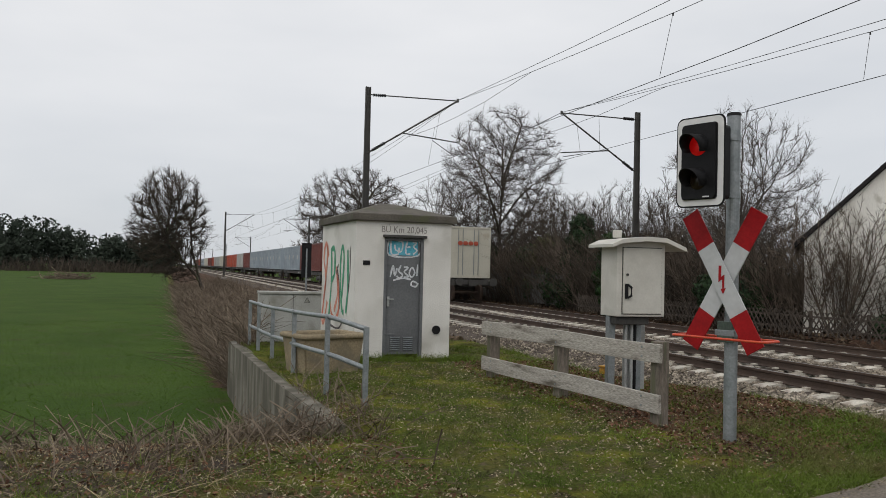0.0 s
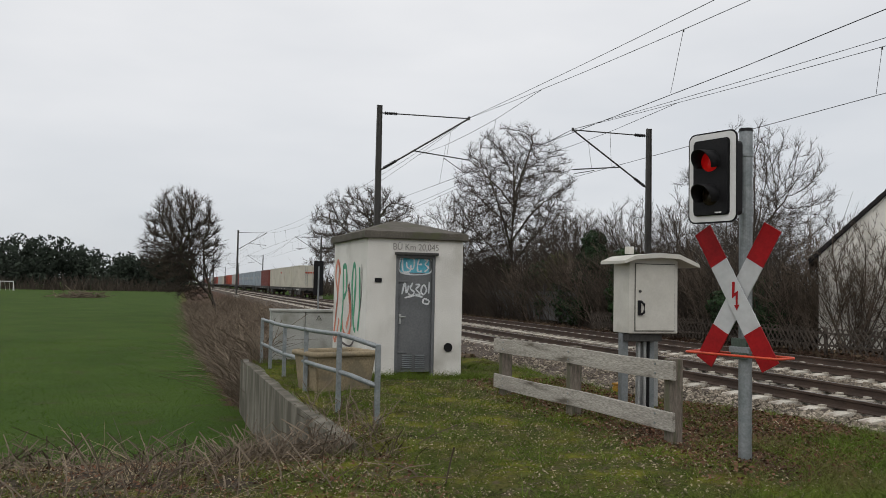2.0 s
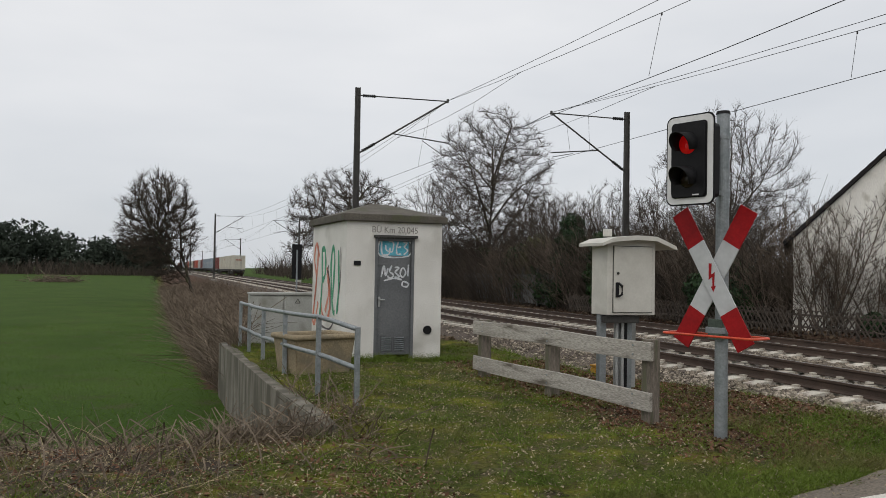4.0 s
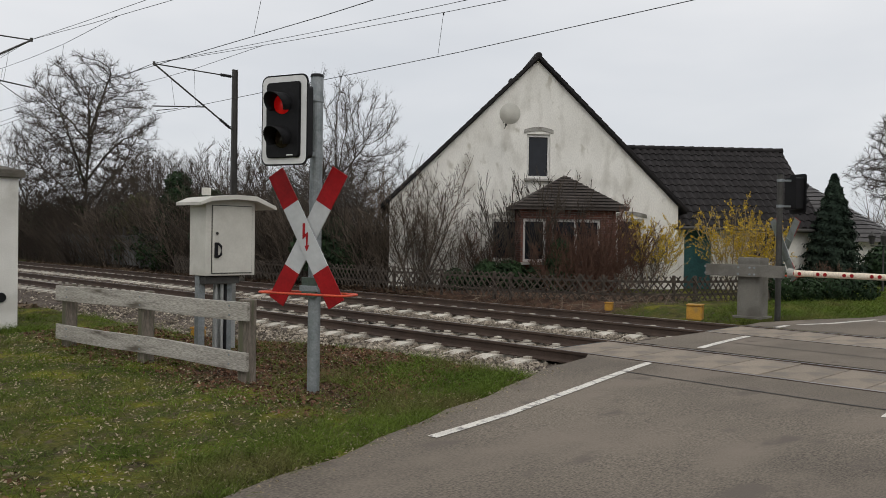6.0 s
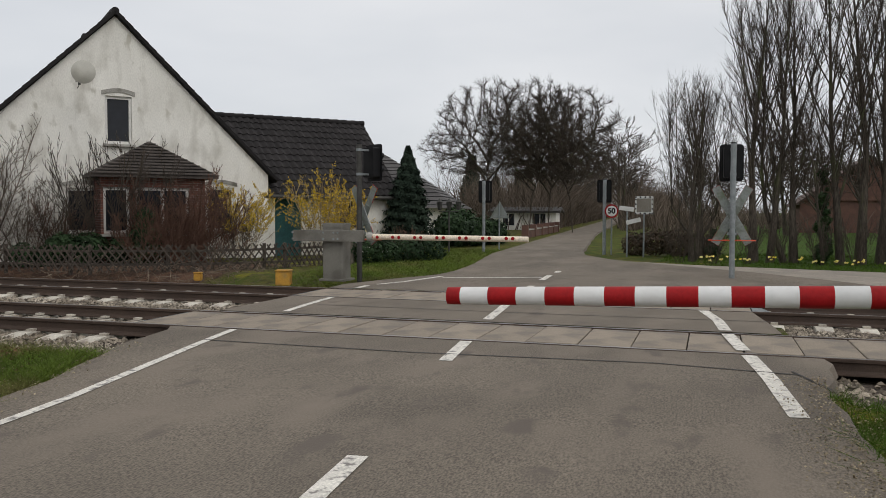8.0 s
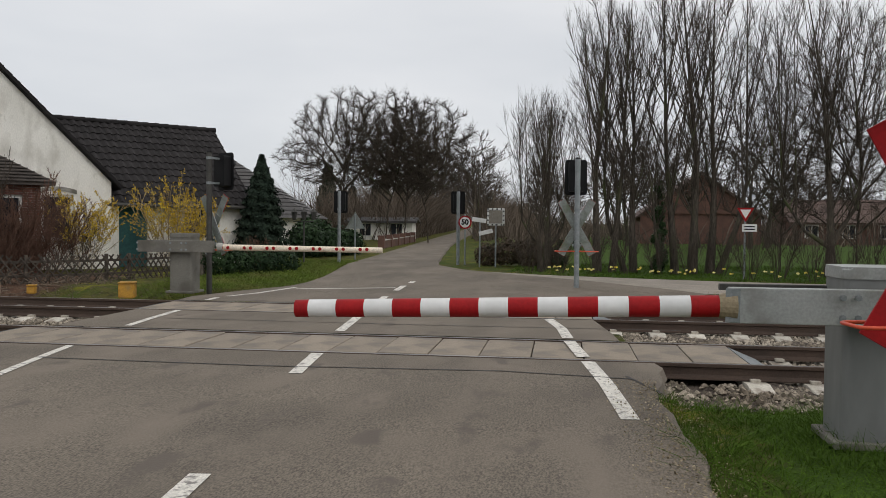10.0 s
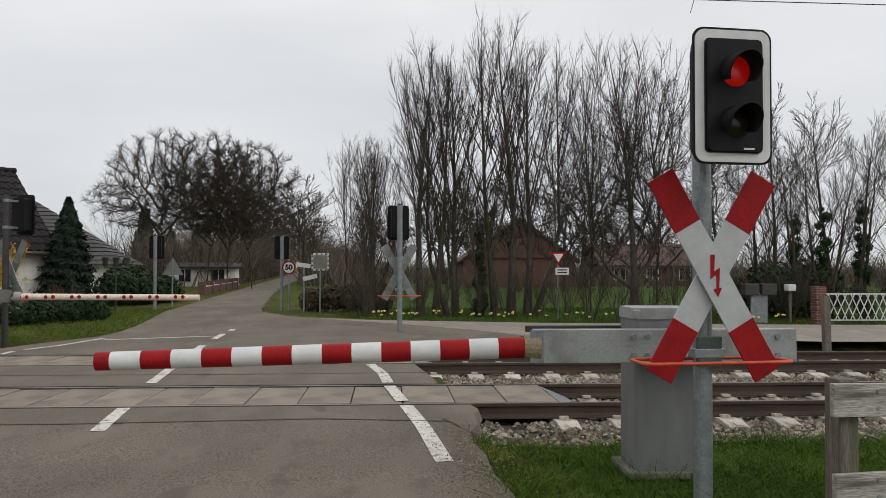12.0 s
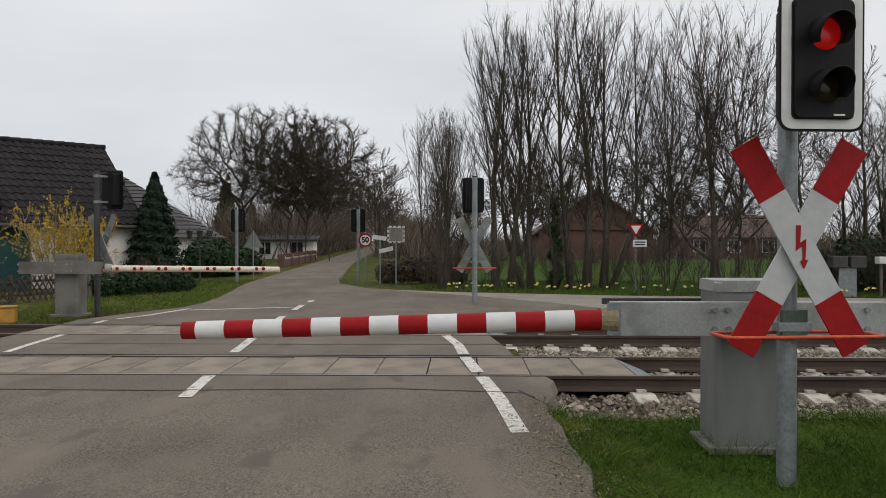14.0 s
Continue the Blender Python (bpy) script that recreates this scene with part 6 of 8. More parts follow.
def container(length, colour, label, y, logo=None, windows=False):
    c = thing("shipping_container", pose(TRAIN_X, y, 1.2), label, "container", "containers on the train")
    key = (round(length, 1), colour)
    if key not in BOX_MESH:
        bm = bmesh.new()
        out, n = [], int(length / 0.28)
        for s in (-1, 1):
            ys = [0.12 + (length - 0.24) * i / n for i in range(n + 1)]
            row = [(s * 1.21, 0.0), (s * 1.21, 0.1)]
            for a, b in zip(ys[:-1], ys[1:]):
                d = b - a
                row += [(s * 1.2, a + d * 0.05), (s * 1.2, a + d * 0.4), (s * 1.165, a + d * 0.55), (s * 1.165, a + d * 0.9)]
            row += [(s * 1.21, length - 0.1), (s * 1.21, length)]
            out += row if s == 1 else row[::-1]
        prism(bm, out, "z", 0.12, 2.5)
        me = bpy.data.meshes.new("container_body")
        bmesh.ops.recalc_face_normals(bm, faces=bm.faces)
        bm.to_mesh(me)
        bm.free()
        me.materials.append(C_COLOURS[colour])
        bm = bmesh.new()
        for z in (0.06, 2.53):
            for s in (-1, 1):
                box(bm, (s * 1.16, length / 2, z), (0.12, length, 0.12), 0.008)
        for yy in (0.05, length - 0.05):
            for z in (0.06, 2.53):
                box(bm, (0, yy, z), (2.2, 0.1, 0.118), 0.006)
        box(bm, (0, length / 2, 2.54), (2.3, length - 0.2, 0.05))
        fr = bpy.data.meshes.new("container_frame")
        bm.to_mesh(fr)
        bm.free()
        fr.materials.append(C_COLOURS[colour])
        BOX_MESH[key] = (me, fr)
    me, fr = BOX_MESH[key]
    body = share("body", me, c)
    share("frame", fr, c)
    for s in (-0.42, 0.42):
        bm = bmesh.new()
        for dx in (-0.12, 0.12):
            tube(bm, (s + dx, -0.03, 0.15), (s + dx, -0.03, 2.45), 0.018, n=6)
        part("lock_rod", bm, M_GALV, c)
    if logo:
        for i in range(4):
            bm = bmesh.new()
            prism(bm, [(0.16 * math.cos(t * math.pi / 6), 0.13 * math.sin(t * math.pi / 6)) for t in range(12)], "x", -1.222, -1.212)
            part("logo_disc", bm, C_COLOURS["orange_red"], c, at=pose(0, logo + i * 0.36, 1.9))
    if length < 7:
        for i in range(4):
            bm = bmesh.new()
            prism(bm, [(0.13 * math.cos(t * math.pi / 6), 0.11 * math.sin(t * math.pi / 6)) for t in range(12)], "y", -0.06, -0.052)
            part("logo_disc", bm, C_COLOURS["orange_red"], c, at=pose(-0.45 + i * 0.28, 0, 1.75))
    if windows:
        for i in range(int(length / 3)):
            bm = bmesh.new()
            tube(bm, (-1.205, 1.5 + 3 * i, 1.4), (-1.222, 1.5 + 3 * i, 1.4), 0.28, n=16)
            part("emblem", bm, C_COLOURS["pale_grey"], c)
    rolling.append((c, TRAIN_X, y, 1.2))


WAGON = {}


def wagon(y, length):
    w = thing("container_wagon", pose(TRAIN_X, y, 0), "flat container wagon with dark frame and two bogies", "wagon", "wagons of the train")
    if length not in WAGON:
        bm = bmesh.new()
        for s in (-1, 1):
            box(bm, (s * 1.0, length / 2, 0.98), (0.16, length - 0.4, 0.32), 0.01)
        for i in range(int(length / 2.4) + 1):
            box(bm, (0, 0.3 + i * 2.38, 1.0), (2.2, 0.18, 0.24))
        box(bm, (0, length / 2, 0.95), (0.4, length - 0.2, 0.3))
        me = bpy.data.meshes.new("wagon_frame")
        bm.to_mesh(me)
        bm.free()
        me.materials.append(M_MAST)
        bm = bmesh.new()
        for s in (-1, 1):
            box(bm, (s * 0.98, 0, 0.58), (0.14, 2.3, 0.3), 0.03)
            for yy in (-0.9, 0.9):
                box(bm, (s * 1.0, yy, 0.48), (0.2, 0.36, 0.34), 0.03)
        box(bm, (0, 0, 0.68), (2.0, 0.5, 0.26), 0.02)
        bo = bpy.data.meshes.new("bogie")
        bm.to_mesh(bo)
        bm.free()
        bo.materials.append(M_MAST)
        bm = bmesh.new()
        for s in (-1, 1):
            tube(bm, (s * 0.68, 0, 0), (s * 0.82, 0, 0), 0.46, n=24)
        tube(bm, (-0.8, 0, 0), (0.8, 0, 0), 0.08)
        wh = bpy.data.meshes.new("wheelset")
        bm.to_mesh(wh)
        bm.free()
        wh.materials.append(M_RAIL)
        WAGON[length] = (me, bo, wh)
    me, bo, wh = WAGON[length]
    share("frame", me, w)
    for yb in (2.2, length - 2.2):
        b = share("bogie", bo, w, pose(0, yb, 0))
        for yy in (-0.9, 0.9):
            share("wheelset", wh, b, pose(0, yy, 0.46))
    for e, yy in ((-1, 0.1), (1, length - 0.1)):
        for s in (-1, 1):
            bm = bmesh.new()
            tube(bm, (s * 0.87, yy, 1.02), (s * 0.87, yy + e * 0.5, 1.02), 0.09, n=12)
            tube(bm, (s * 0.87, yy + e * 0.5, 1.02), (s * 0.87, yy + e * 0.55, 1.02), 0.2, n=16)
            part("buffer", bm, M_MAST, w)
    for i in range(3):
        part("marking_panel", box(bmesh.new(), (-1.083, length * (0.3 + 0.12 * i), 0.95), (0.008, 0.6, 0.12)), M_WHITE, w)
    rolling.append((w, TRAIN_X, y, 0))


TAIL = 40.2
wagon(TAIL - 0.9, 7.6)
container(6.06, "cream", "short cream container with red logo discs on its end", TAIL)
wagon(TAIL + 7.4, 26.6)
container(12.19, "cream", "weathered cream shipping container", TAIL + 8.0, logo=10)
container(12.19, "cream", "weathered cream shipping container", TAIL + 20.8)
yy = TAIL + 35.4
seq = [("oxide_red", 1), ("blue_grey", 4), ("oxide_red", 1), ("pale_grey", 1), ("orange_red", 2), ("brown", 1), ("cream", 1), ("pale_grey", 2), ("orange_red", 1), ("oxide_red", 2), ("cream", 2), ("blue_grey", 2), ("orange_red", 2), ("brown", 2), ("oxide_red", 2), ("pale_grey", 2)]
flat = [c for c, k in seq for _ in range(k)]
for i in range(0, len(flat) - 1, 2):
    wagon(yy, 26.6)
    for j in (0, 1):
        container(12.19, flat[i + j], flat[i + j].replace("_", " ") + " corrugated shipping container on a flat wagon", yy + 0.6 + 12.75 * j, windows=flat[i + j] == "blue_grey", logo=3 if flat[i + j] == "orange_red" else None)
    yy += 28.0


# ---- trees and shrubs ----
class Limbs:
    """Collects tapered tubes as plain vertex and face lists."""

    def __init__(self):
        self.v, self.f = [], []

    def add(self, pts, radii, sides):
        base = len(self.v)
        k = len(pts)
        for i in range(k):
            d = pts[min(i + 1, k - 1)] - pts[max(i - 1, 0)]
            d = d / (np.linalg.norm(d) + 1e-9)
            ref = np.array((1.0, 0, 0)) if abs(d[0]) < 0.8 else np.array((0, 1.0, 0))
            a = np.cross(d, ref)
            a /= np.linalg.norm(a)
            b = np.cross(d, a)
            for j in range(sides):
                t = 2 * math.pi * j / sides
                self.v.append(pts[i] + radii[i] * (math.cos(t) * a + math.sin(t) * b))
        for i in range(k - 1):
            for j in range(sides):
                j2 = (j + 1) % sides
                self.f.append((base + i * sides + j, base + i * sides + j2, base + (i + 1) * sides + j2, base + (i + 1) * sides + j))


def grow(rng, start, d, length, r0, r1, nseg, bend, up):
    pts = [np.array(start, float)]
    d = np.array(d, float)
    for _ in range(nseg):
        d = d + rng.normal(0, bend, 3) + np.array((0, 0, up))
        d /= np.linalg.norm(d)
        pts.append(pts[-1] + d * length / nseg)
    return pts, [r0 + (r1 - r0) * i / nseg for i in range(nseg + 1)]


def side_dir(rng, d, angle):
    a = np.cross(d, rng.normal(0, 1, 3))
    a /= np.linalg.norm(a) + 1e-9
    return d * math.cos(angle) + a * math.sin(angle)


def tree_meshes(name, seed, height, trunk_r, stems=1, lean=0.0, clear=0.25, plan=((9, 0.55, 55), (7, 0.5, 45), (6, 0.5, 40), (5, 0.45, 38)),
                up=(0.02, 0.06, 0.05, 0.03), bend=(0.05, 0.12, 0.16, 0.2), twig=0.011, bark=None, twig_mat=None, top_taper=0.5, stem_spread=0.2):
    """Trunk and limbs in one mesh, the finer branches and twigs in another. plan: children, length ratio and angle, level by level."""
    rng = np.random.default_rng(seed)
    trunk, crown = Limbs(), Limbs()
    tips = []

    def spread(pts, radii, length, level):
        if level >= len(plan):
            tips.append(pts[-1])
            return
        n, ratio, ang = plan[level]
        n = max(2, int(round(n * rng.uniform(0.8, 1.2))))
        lo = clear if level == 0 else 0.13
        for i in range(n):
            t = lo + (1 - lo) * (i + rng.uniform(0, 0.9)) / n
            t = min(t, 0.995)
            k = t * (len(pts) - 1)
            i0 = int(k)
            p = pts[i0] + (pts[min(i0 + 1, len(pts) - 1)] - pts[i0]) * (k - i0)
            d = pts[min(i0 + 1, len(pts) - 1)] - pts[i0]
            d = d / (np.linalg.norm(d) + 1e-9)
            r = np.interp(k, range(len(radii)), radii)
            cl = length * ratio * rng.uniform(0.65, 1.2) * (1.0 - top_taper * (t - lo) / (1 - lo) if level == 0 else 1.05 - 0.5 * t)
            nd = side_dir(rng, d, radians(ang * rng.uniform(0.65, 1.25)))
            cr = max(twig, r * (rng.uniform(0.34, 0.5) if level == 0 else rng.uniform(0.26, 0.42)))
            nseg = (5, 4, 2, 1)[min(level, 3)]
            cp, crad = grow(rng, p, nd, cl, cr, max(twig * 0.55, cr * 0.25), nseg, bend[min(level, 3)], up[min(level, 3)])
            (trunk if level == 0 else crown).add(cp, crad, (6, 5, 3, 3)[min(level, 3)])
            spread(cp, crad, cl, level + 1)

    for s in range(stems):
        a = 2 * math.pi * s / stems + rng.uniform(-0.4, 0.4)
        k = stem_spread if stems > 1 else 0.0
        d = np.array((math.cos(a) * k + lean, math.sin(a) * k, 1.0))
        h = height * (1 if s == 0 else rng.uniform(0.75, 1.0))
        p, r = grow(rng, (0.12 * (stems > 1) * math.cos(a), 0.12 * (stems > 1) * math.sin(a), -0.15), d / np.linalg.norm(d), h, trunk_r / stems ** 0.5, twig * 1.5, 9, 0.05, 0.03)
        r[0] *= 1.25
        trunk.add(p, r, 9)
        spread(p, r, h, 0)
    tm = mesh_from(name + "_trunk", trunk.v, trunk.f, bark or M_BARK, smooth=True)
    cm = mesh_from(name + "_crown", crown.v, crown.f, twig_mat or M_TWIG)
    return tm, cm, tips


def plant(meshes, x, y, turn, scale, label, category="tree", group="", name="bare_tree", z=None):
    z = float(ground_z(x, y)) if z is None else z
    t = thing(name, pose(x, y, z, 0, 0, turn) @ Matrix.Diagonal((scale, scale, scale, 1)), label, category, group)
    share("trunk", meshes[0], t)
    share("crown", meshes[1], t)
    for extra in meshes[3:]:
        share("foliage", extra, t)
    return t


def leaf_mesh(name, rng, centres, normals, size, mat, aspect=1.6):
    """Small pointed leaves, one quad each, at the centres."""
    c = np.asarray(centres, float)
    n = np.asarray(normals, float)
    m = len(c)
    n = n + rng.normal(0, 0.45, (m, 3))
    n /= np.linalg.norm(n, axis=1)[:, None] + 1e-9
    a = np.cross(n, rng.normal(0, 1, (m, 3)))
    a /= np.linalg.norm(a, axis=1)[:, None] + 1e-9
    b = np.cross(n, a)
    s = (size * rng.uniform(0.6, 1.35, m))[:, None]
    v = np.stack([c - a * s * aspect / 2, c + b * s * 0.4, c + a * s * aspect / 2, c - b * s * 0.4], 1).reshape(-1, 3)
    f = np.arange(m * 4).reshape(-1, 4)
    return mesh_from(name, v, f, mat)


def blob_points(rng, n, blobs):
    """Points on and just under the skin of overlapping rounded clumps."""
    pts, nor = [], []
    w = np.array([b[3] ** 2 for b in blobs])
    pick = rng.choice(len(blobs), n, p=w / w.sum())
    d = rng.normal(0, 1, (n, 3))
    d /= np.linalg.norm(d, axis=1)[:, None]
    B = np.array(blobs)[pick]
    r = B[:, 3] * (1 - 0.35 * rng.random(n) ** 2) * (1 + 0.12 * np.sin(d[:, 0] * 7 + d[:, 2] * 9))
    p = B[:, :3] + d * r[:, None] * np.array((1, 1, 0.9))
    keep = p[:, 2] > 0.02
    return p[keep], d[keep]


def spikes(rng, base, axis, length, r, spread, lift):
    """Slim three-sided twigs from base points along an axis, with spread and lift."""
    dd = axis + rng.normal(0, spread, axis.shape) + np.array((0, 0, lift))
    dd /= np.linalg.norm(dd, axis=1)[:, None]
    a = np.cross(dd, rng.normal(0, 1, dd.shape))
    a /= np.linalg.norm(a, axis=1)[:, None] + 1e-9
    b = np.cross(dd, a)
    q = [base + r * (math.cos(t) * a + math.sin(t) * b) for t in (0, 2.094, 4.189)]
    v = np.stack(q + [base + dd * length[:, None]], 1).reshape(-1, 3)
    f = (np.arange(len(base)) * 4)[:, None, None] + np.array(((0, 1, 3), (1, 2, 3), (2, 0, 3)))
    return v, f.reshape(-1, 3), dd


def broom_tree(name, seed, trunks, height, width, shoots=34, tip=0.005, twig_mat=None):
    """A bare tree with long straight shoots that rise steeply from a few trunks."""
    rng = np.random.default_rng(seed)
    trunk, crown = Limbs(), Limbs()
    base, axis, length = [], [], []
    for line, r0 in trunks:
        pts = [np.array(p, float) for p in line]
        k = len(pts)
        lead, lr = grow(rng, pts[-1], (rng.normal(0, 0.05), rng.normal(0, 0.05), 1), height - pts[-1][2], r0 * 0.55, tip, 8, 0.03, 0.05)
        allp = pts + lead[1:]
        allr = [r0 * (1.25 if i == 0 else 1 - 0.45 * i / (k - 1)) for i in range(k)] + lr[1:]
        trunk.add(allp, allr, 8)
        for i in range(shoots):
            t = 0.16 + 0.66 * ((i + rng.random()) / shoots) ** 1.1
            zz = t * height
            j = max(q for q in range(len(allp)) if allp[q][2] <= max(zz, allp[0][2]))
            j = min(j, len(allp) - 2)
            f = (zz - allp[j][2]) / max(allp[j + 1][2] - allp[j][2], 0.05)
            p = allp[j] + (allp[j + 1] - allp[j]) * min(max(f, 0), 1)
            a = rng.uniform(0, 2 * math.pi)
            lean = rng.uniform(0.25, 0.85) * (1.1 - 0.6 * t)
            ln = (height * rng.uniform(0.82, 1.03) - zz) * (1 - 0.12 * lean)
            ln = min(ln, width * rng.uniform(1.5, 3.0) / max(lean, 0.2))
            if ln < 0.5:
                continue
            rr = min(max(0.0075 * ln, 2 * tip), 0.4 * float(np.interp(zz, [q[2] for q in allp], allr)) + tip)
            sp, sr = grow(rng, p, (lean * math.cos(a), lean * math.sin(a), 1), ln, rr, tip, 6, 0.02, 0.09)
            (trunk if rr > 0.02 else crown).add(sp, sr, 5)
            for _ in range(int(3 + ln * 2.4)):
                u = rng.uniform(0.2, 0.97)
                q = u * 6
                q0 = min(int(q), 5)
                b0 = sp[q0] + (sp[q0 + 1] - sp[q0]) * (q - q0)
                d0 = (sp[q0 + 1] - sp[q0]) / np.linalg.norm(sp[q0 + 1] - sp[q0])
                l2 = ln * rng.uniform(0.14, 0.34) * (1.15 - 0.6 * u)
                p2, r2 = grow(rng, b0, side_dir(rng, d0, radians(rng.uniform(18, 38))), l2, max(tip * 1.3, 0.3 * rr), tip * 0.8, 2, 0.05, 0.12)
                crown.add(p2, r2, 3)
                for q2 in range(6):
                    w = rng.uniform(0.15, 1)
                    base.append(p2[0] + (p2[2] - p2[0]) * w)
                    axis.append((p2[2] - p2[0]) / (np.linalg.norm(p2[2] - p2[0]) + 1e-9))
                    length.append(rng.uniform(0.25, 0.75))
    v1, f1, _ = spikes(rng, np.array(base), np.array(axis), np.array(length), tip * 0.7, 0.28, 0.25)
    cv = np.concatenate([np.array(crown.v).reshape(-1, 3), v1])
    cf = crown.f + [tuple(t) for t in (f1 + len(crown.v)).tolist()]
    return mesh_from(name + "_trunk", trunk.v, trunk.f, M_BARK, smooth=True), mesh_from(name + "_crown", cv.tolist(), cf, twig_mat or M_TWIG), []


def crown_tree(name, seed, stems, blobs, n=2000, step=0.4, kill=0.8, reach=4.0, up=0.1, low=2.0, tip=0.012, thick=2.35, twigs=4, twig_len=0.5, shell=0.45, jitter=0.12, bark=None, twig_mat=None, twig_up=0.35, limbs=0, fork=(0.25, 0.6)):
    """A bare tree that grows from its stems into a crown of overlapping ellipsoids, branch by branch, and ends in fine twigs."""
    rng = np.random.default_rng(seed)
    B = np.array(blobs, float)
    vol = B[:, 3] * B[:, 4] * B[:, 5]
    pick = B[rng.choice(len(B), n, p=vol / vol.sum())]
    d = rng.normal(0, 1, (n, 3))
    d /= np.linalg.norm(d, axis=1)[:, None]
    att = pick[:, :3] + d * pick[:, 3:] * (rng.random(n) ** shell)[:, None]
    att = att[att[:, 2] > low]
    pos, par = [], []
    stems = [list(line) for line in stems]
    for i in range(limbs):
        lead = [np.array(p, float) for p in stems[0]]
        f = fork[0] + (fork[1] - fork[0]) * i / max(limbs - 1, 1)
        zz = f * (B[0, 2] + B[0, 5])
        k = min(max(j for j in range(len(lead)) if lead[j][2] <= max(zz, 0)), len(lead) - 2)
        a = i * 2.4 + rng.uniform(-0.4, 0.4)
        p0 = lead[k] + (lead[k + 1] - lead[k]) * min(1, max(0, (zz - lead[k][2]) / (lead[k + 1][2] - lead[k][2])))
        out = rng.uniform(0.5, 0.66) * (1.15 - 0.5 * (f - fork[0]) / (fork[1] - fork[0] + 1e-6))
        p2 = np.array((B[0, 0] + B[0, 3] * out * math.cos(a), B[0, 1] + B[0, 4] * out * math.sin(a), zz + B[0, 5] * rng.uniform(0.35, 0.75)))
        p1 = p0 + (p2 - p0) * 0.45 + np.array((0, 0, 0.06 * B[0, 5])) * rng.uniform(-0.5, 1)
        stems.append([p0, p1, p2])
    for line in stems:
        prev = -1
        for a, b in zip(line[:-1], line[1:]):
            a, b = np.array(a, float), np.array(b, float)
            k = max(1, int(np.linalg.norm(b - a) / step))
            for i in range(k):
                pos.append(a + (b - a) * i / k + rng.normal(0, 0.02, 3) * (len(pos) > 0))
                par.append(prev)
                prev = len(pos) - 1
    pos = np.array(pos)
    near, dist = np.zeros(len(att), int), np.full(len(att), 1e9)

    def update(first):
        dd = np.linalg.norm(att[:, None] - pos[None, first:], axis=2)
        k = dd.argmin(1)
        v = dd[np.arange(len(att)), k]
        better = v < dist
        dist[better], near[better] = v[better], k[better] + first

    update(0)
    born = np.zeros(len(pos), int)
    for _ in range(160):
        live = dist < reach
        if not live.any():
            reach *= 1.5
            if reach > 40 or not len(att):
                break
            continue
        ids = near[live]
        v = att[live] - pos[ids]
        v /= np.linalg.norm(v, axis=1)[:, None] + 1e-9
        acc = np.zeros((len(pos), 3))
        np.add.at(acc, ids, v)
        grown = np.unique(ids)
        grown = grown[born[grown] < 3]
        if not len(grown):
            break
        born[grown] += 1
        born = np.concatenate([born, np.zeros(len(grown), int)])
        g = acc[grown]
        g /= np.linalg.norm(g, axis=1)[:, None] + 1e-9
        g = g + rng.normal(0, jitter, g.shape) + np.array((0, 0, up))
        g /= np.linalg.norm(g, axis=1)[:, None]
        first = len(pos)
        pos = np.concatenate([pos, pos[grown] + g * step])
        par += [int(k) for k in grown]
        if len(pos) > 11000:
            break
        update(first)
        far = dist > kill
        att, near, dist = att[far], near[far], dist[far]
        if not len(att):
            break
    m = len(pos)
    flow = np.zeros(m)
    kids = [[] for _ in range(m)]
    for i in range(m - 1, -1, -1):
        flow[i] = max(flow[i], tip ** thick)
        if par[i] >= 0:
            flow[par[i]] += flow[i]
            kids[par[i]].append(i)
    rad = flow ** (1 / thick)
    for i in range(m):
        if par[i] < 0:
            rad[i] *= 1.3
    trunk, crown = Limbs(), Limbs()
    todo = [(-1, i) for i in range(m) if par[i] < 0]
    while todo:
        p, i = todo.pop()
        pts, radii = ([pos[p]], [min(rad[p], rad[i] * 1.15)]) if p >= 0 else ([], [])
        while True:
            pts.append(pos[i])
            radii.append(rad[i])
            if not kids[i]:
                break
            nxt = max(kids[i], key=lambda k: rad[k])
            todo += [(i, k) for k in kids[i] if k != nxt]
            i = nxt
        if len(pts) > 1:
            big = max(radii)
            (trunk if big > 5 * tip else crown).add(pts, radii, 9 if big > 0.12 else 5 if big > 3 * tip else 3)
    # twigs: slim three-sided spikes, each with two finer ones
    thin = np.array([i for i in range(m) if rad[i] < 3.2 * tip and par[i] >= 0])
    own = np.repeat(thin, twigs)
    ax = pos[own] - pos[np.array(par)[own]]
    ax /= np.linalg.norm(ax, axis=1)[:, None] + 1e-9

    base = pos[own] - ax * step * rng.random(len(own))[:, None]
    ln = twig_len * rng.uniform(0.5, 1.3, len(own))
    v1, f1, d1 = spikes(rng, base, ax, ln, tip * 0.75, 0.45, twig_up)
    v2, f2, _ = spikes(rng, np.repeat(base + d1 * (ln * 0.45)[:, None], 2, 0), np.repeat(d1, 2, 0), np.repeat(ln, 2) * rng.uniform(0.4, 0.75, 2 * len(ln)), tip * 0.5, 0.4, twig_up * 0.6)
    cv = np.concatenate([np.array(crown.v).reshape(-1, 3), v1, v2])
    o = len(crown.v)
    cf = crown.f + [tuple(t) for t in (f1 + o).tolist()] + [tuple(t) for t in (f2 + o + len(v1)).tolist()]
    return mesh_from(name + "_trunk", trunk.v, trunk.f, bark or M_BARK, smooth=True), mesh_from(name + "_crown", cv.tolist(), cf, twig_mat or M_TWIG), []


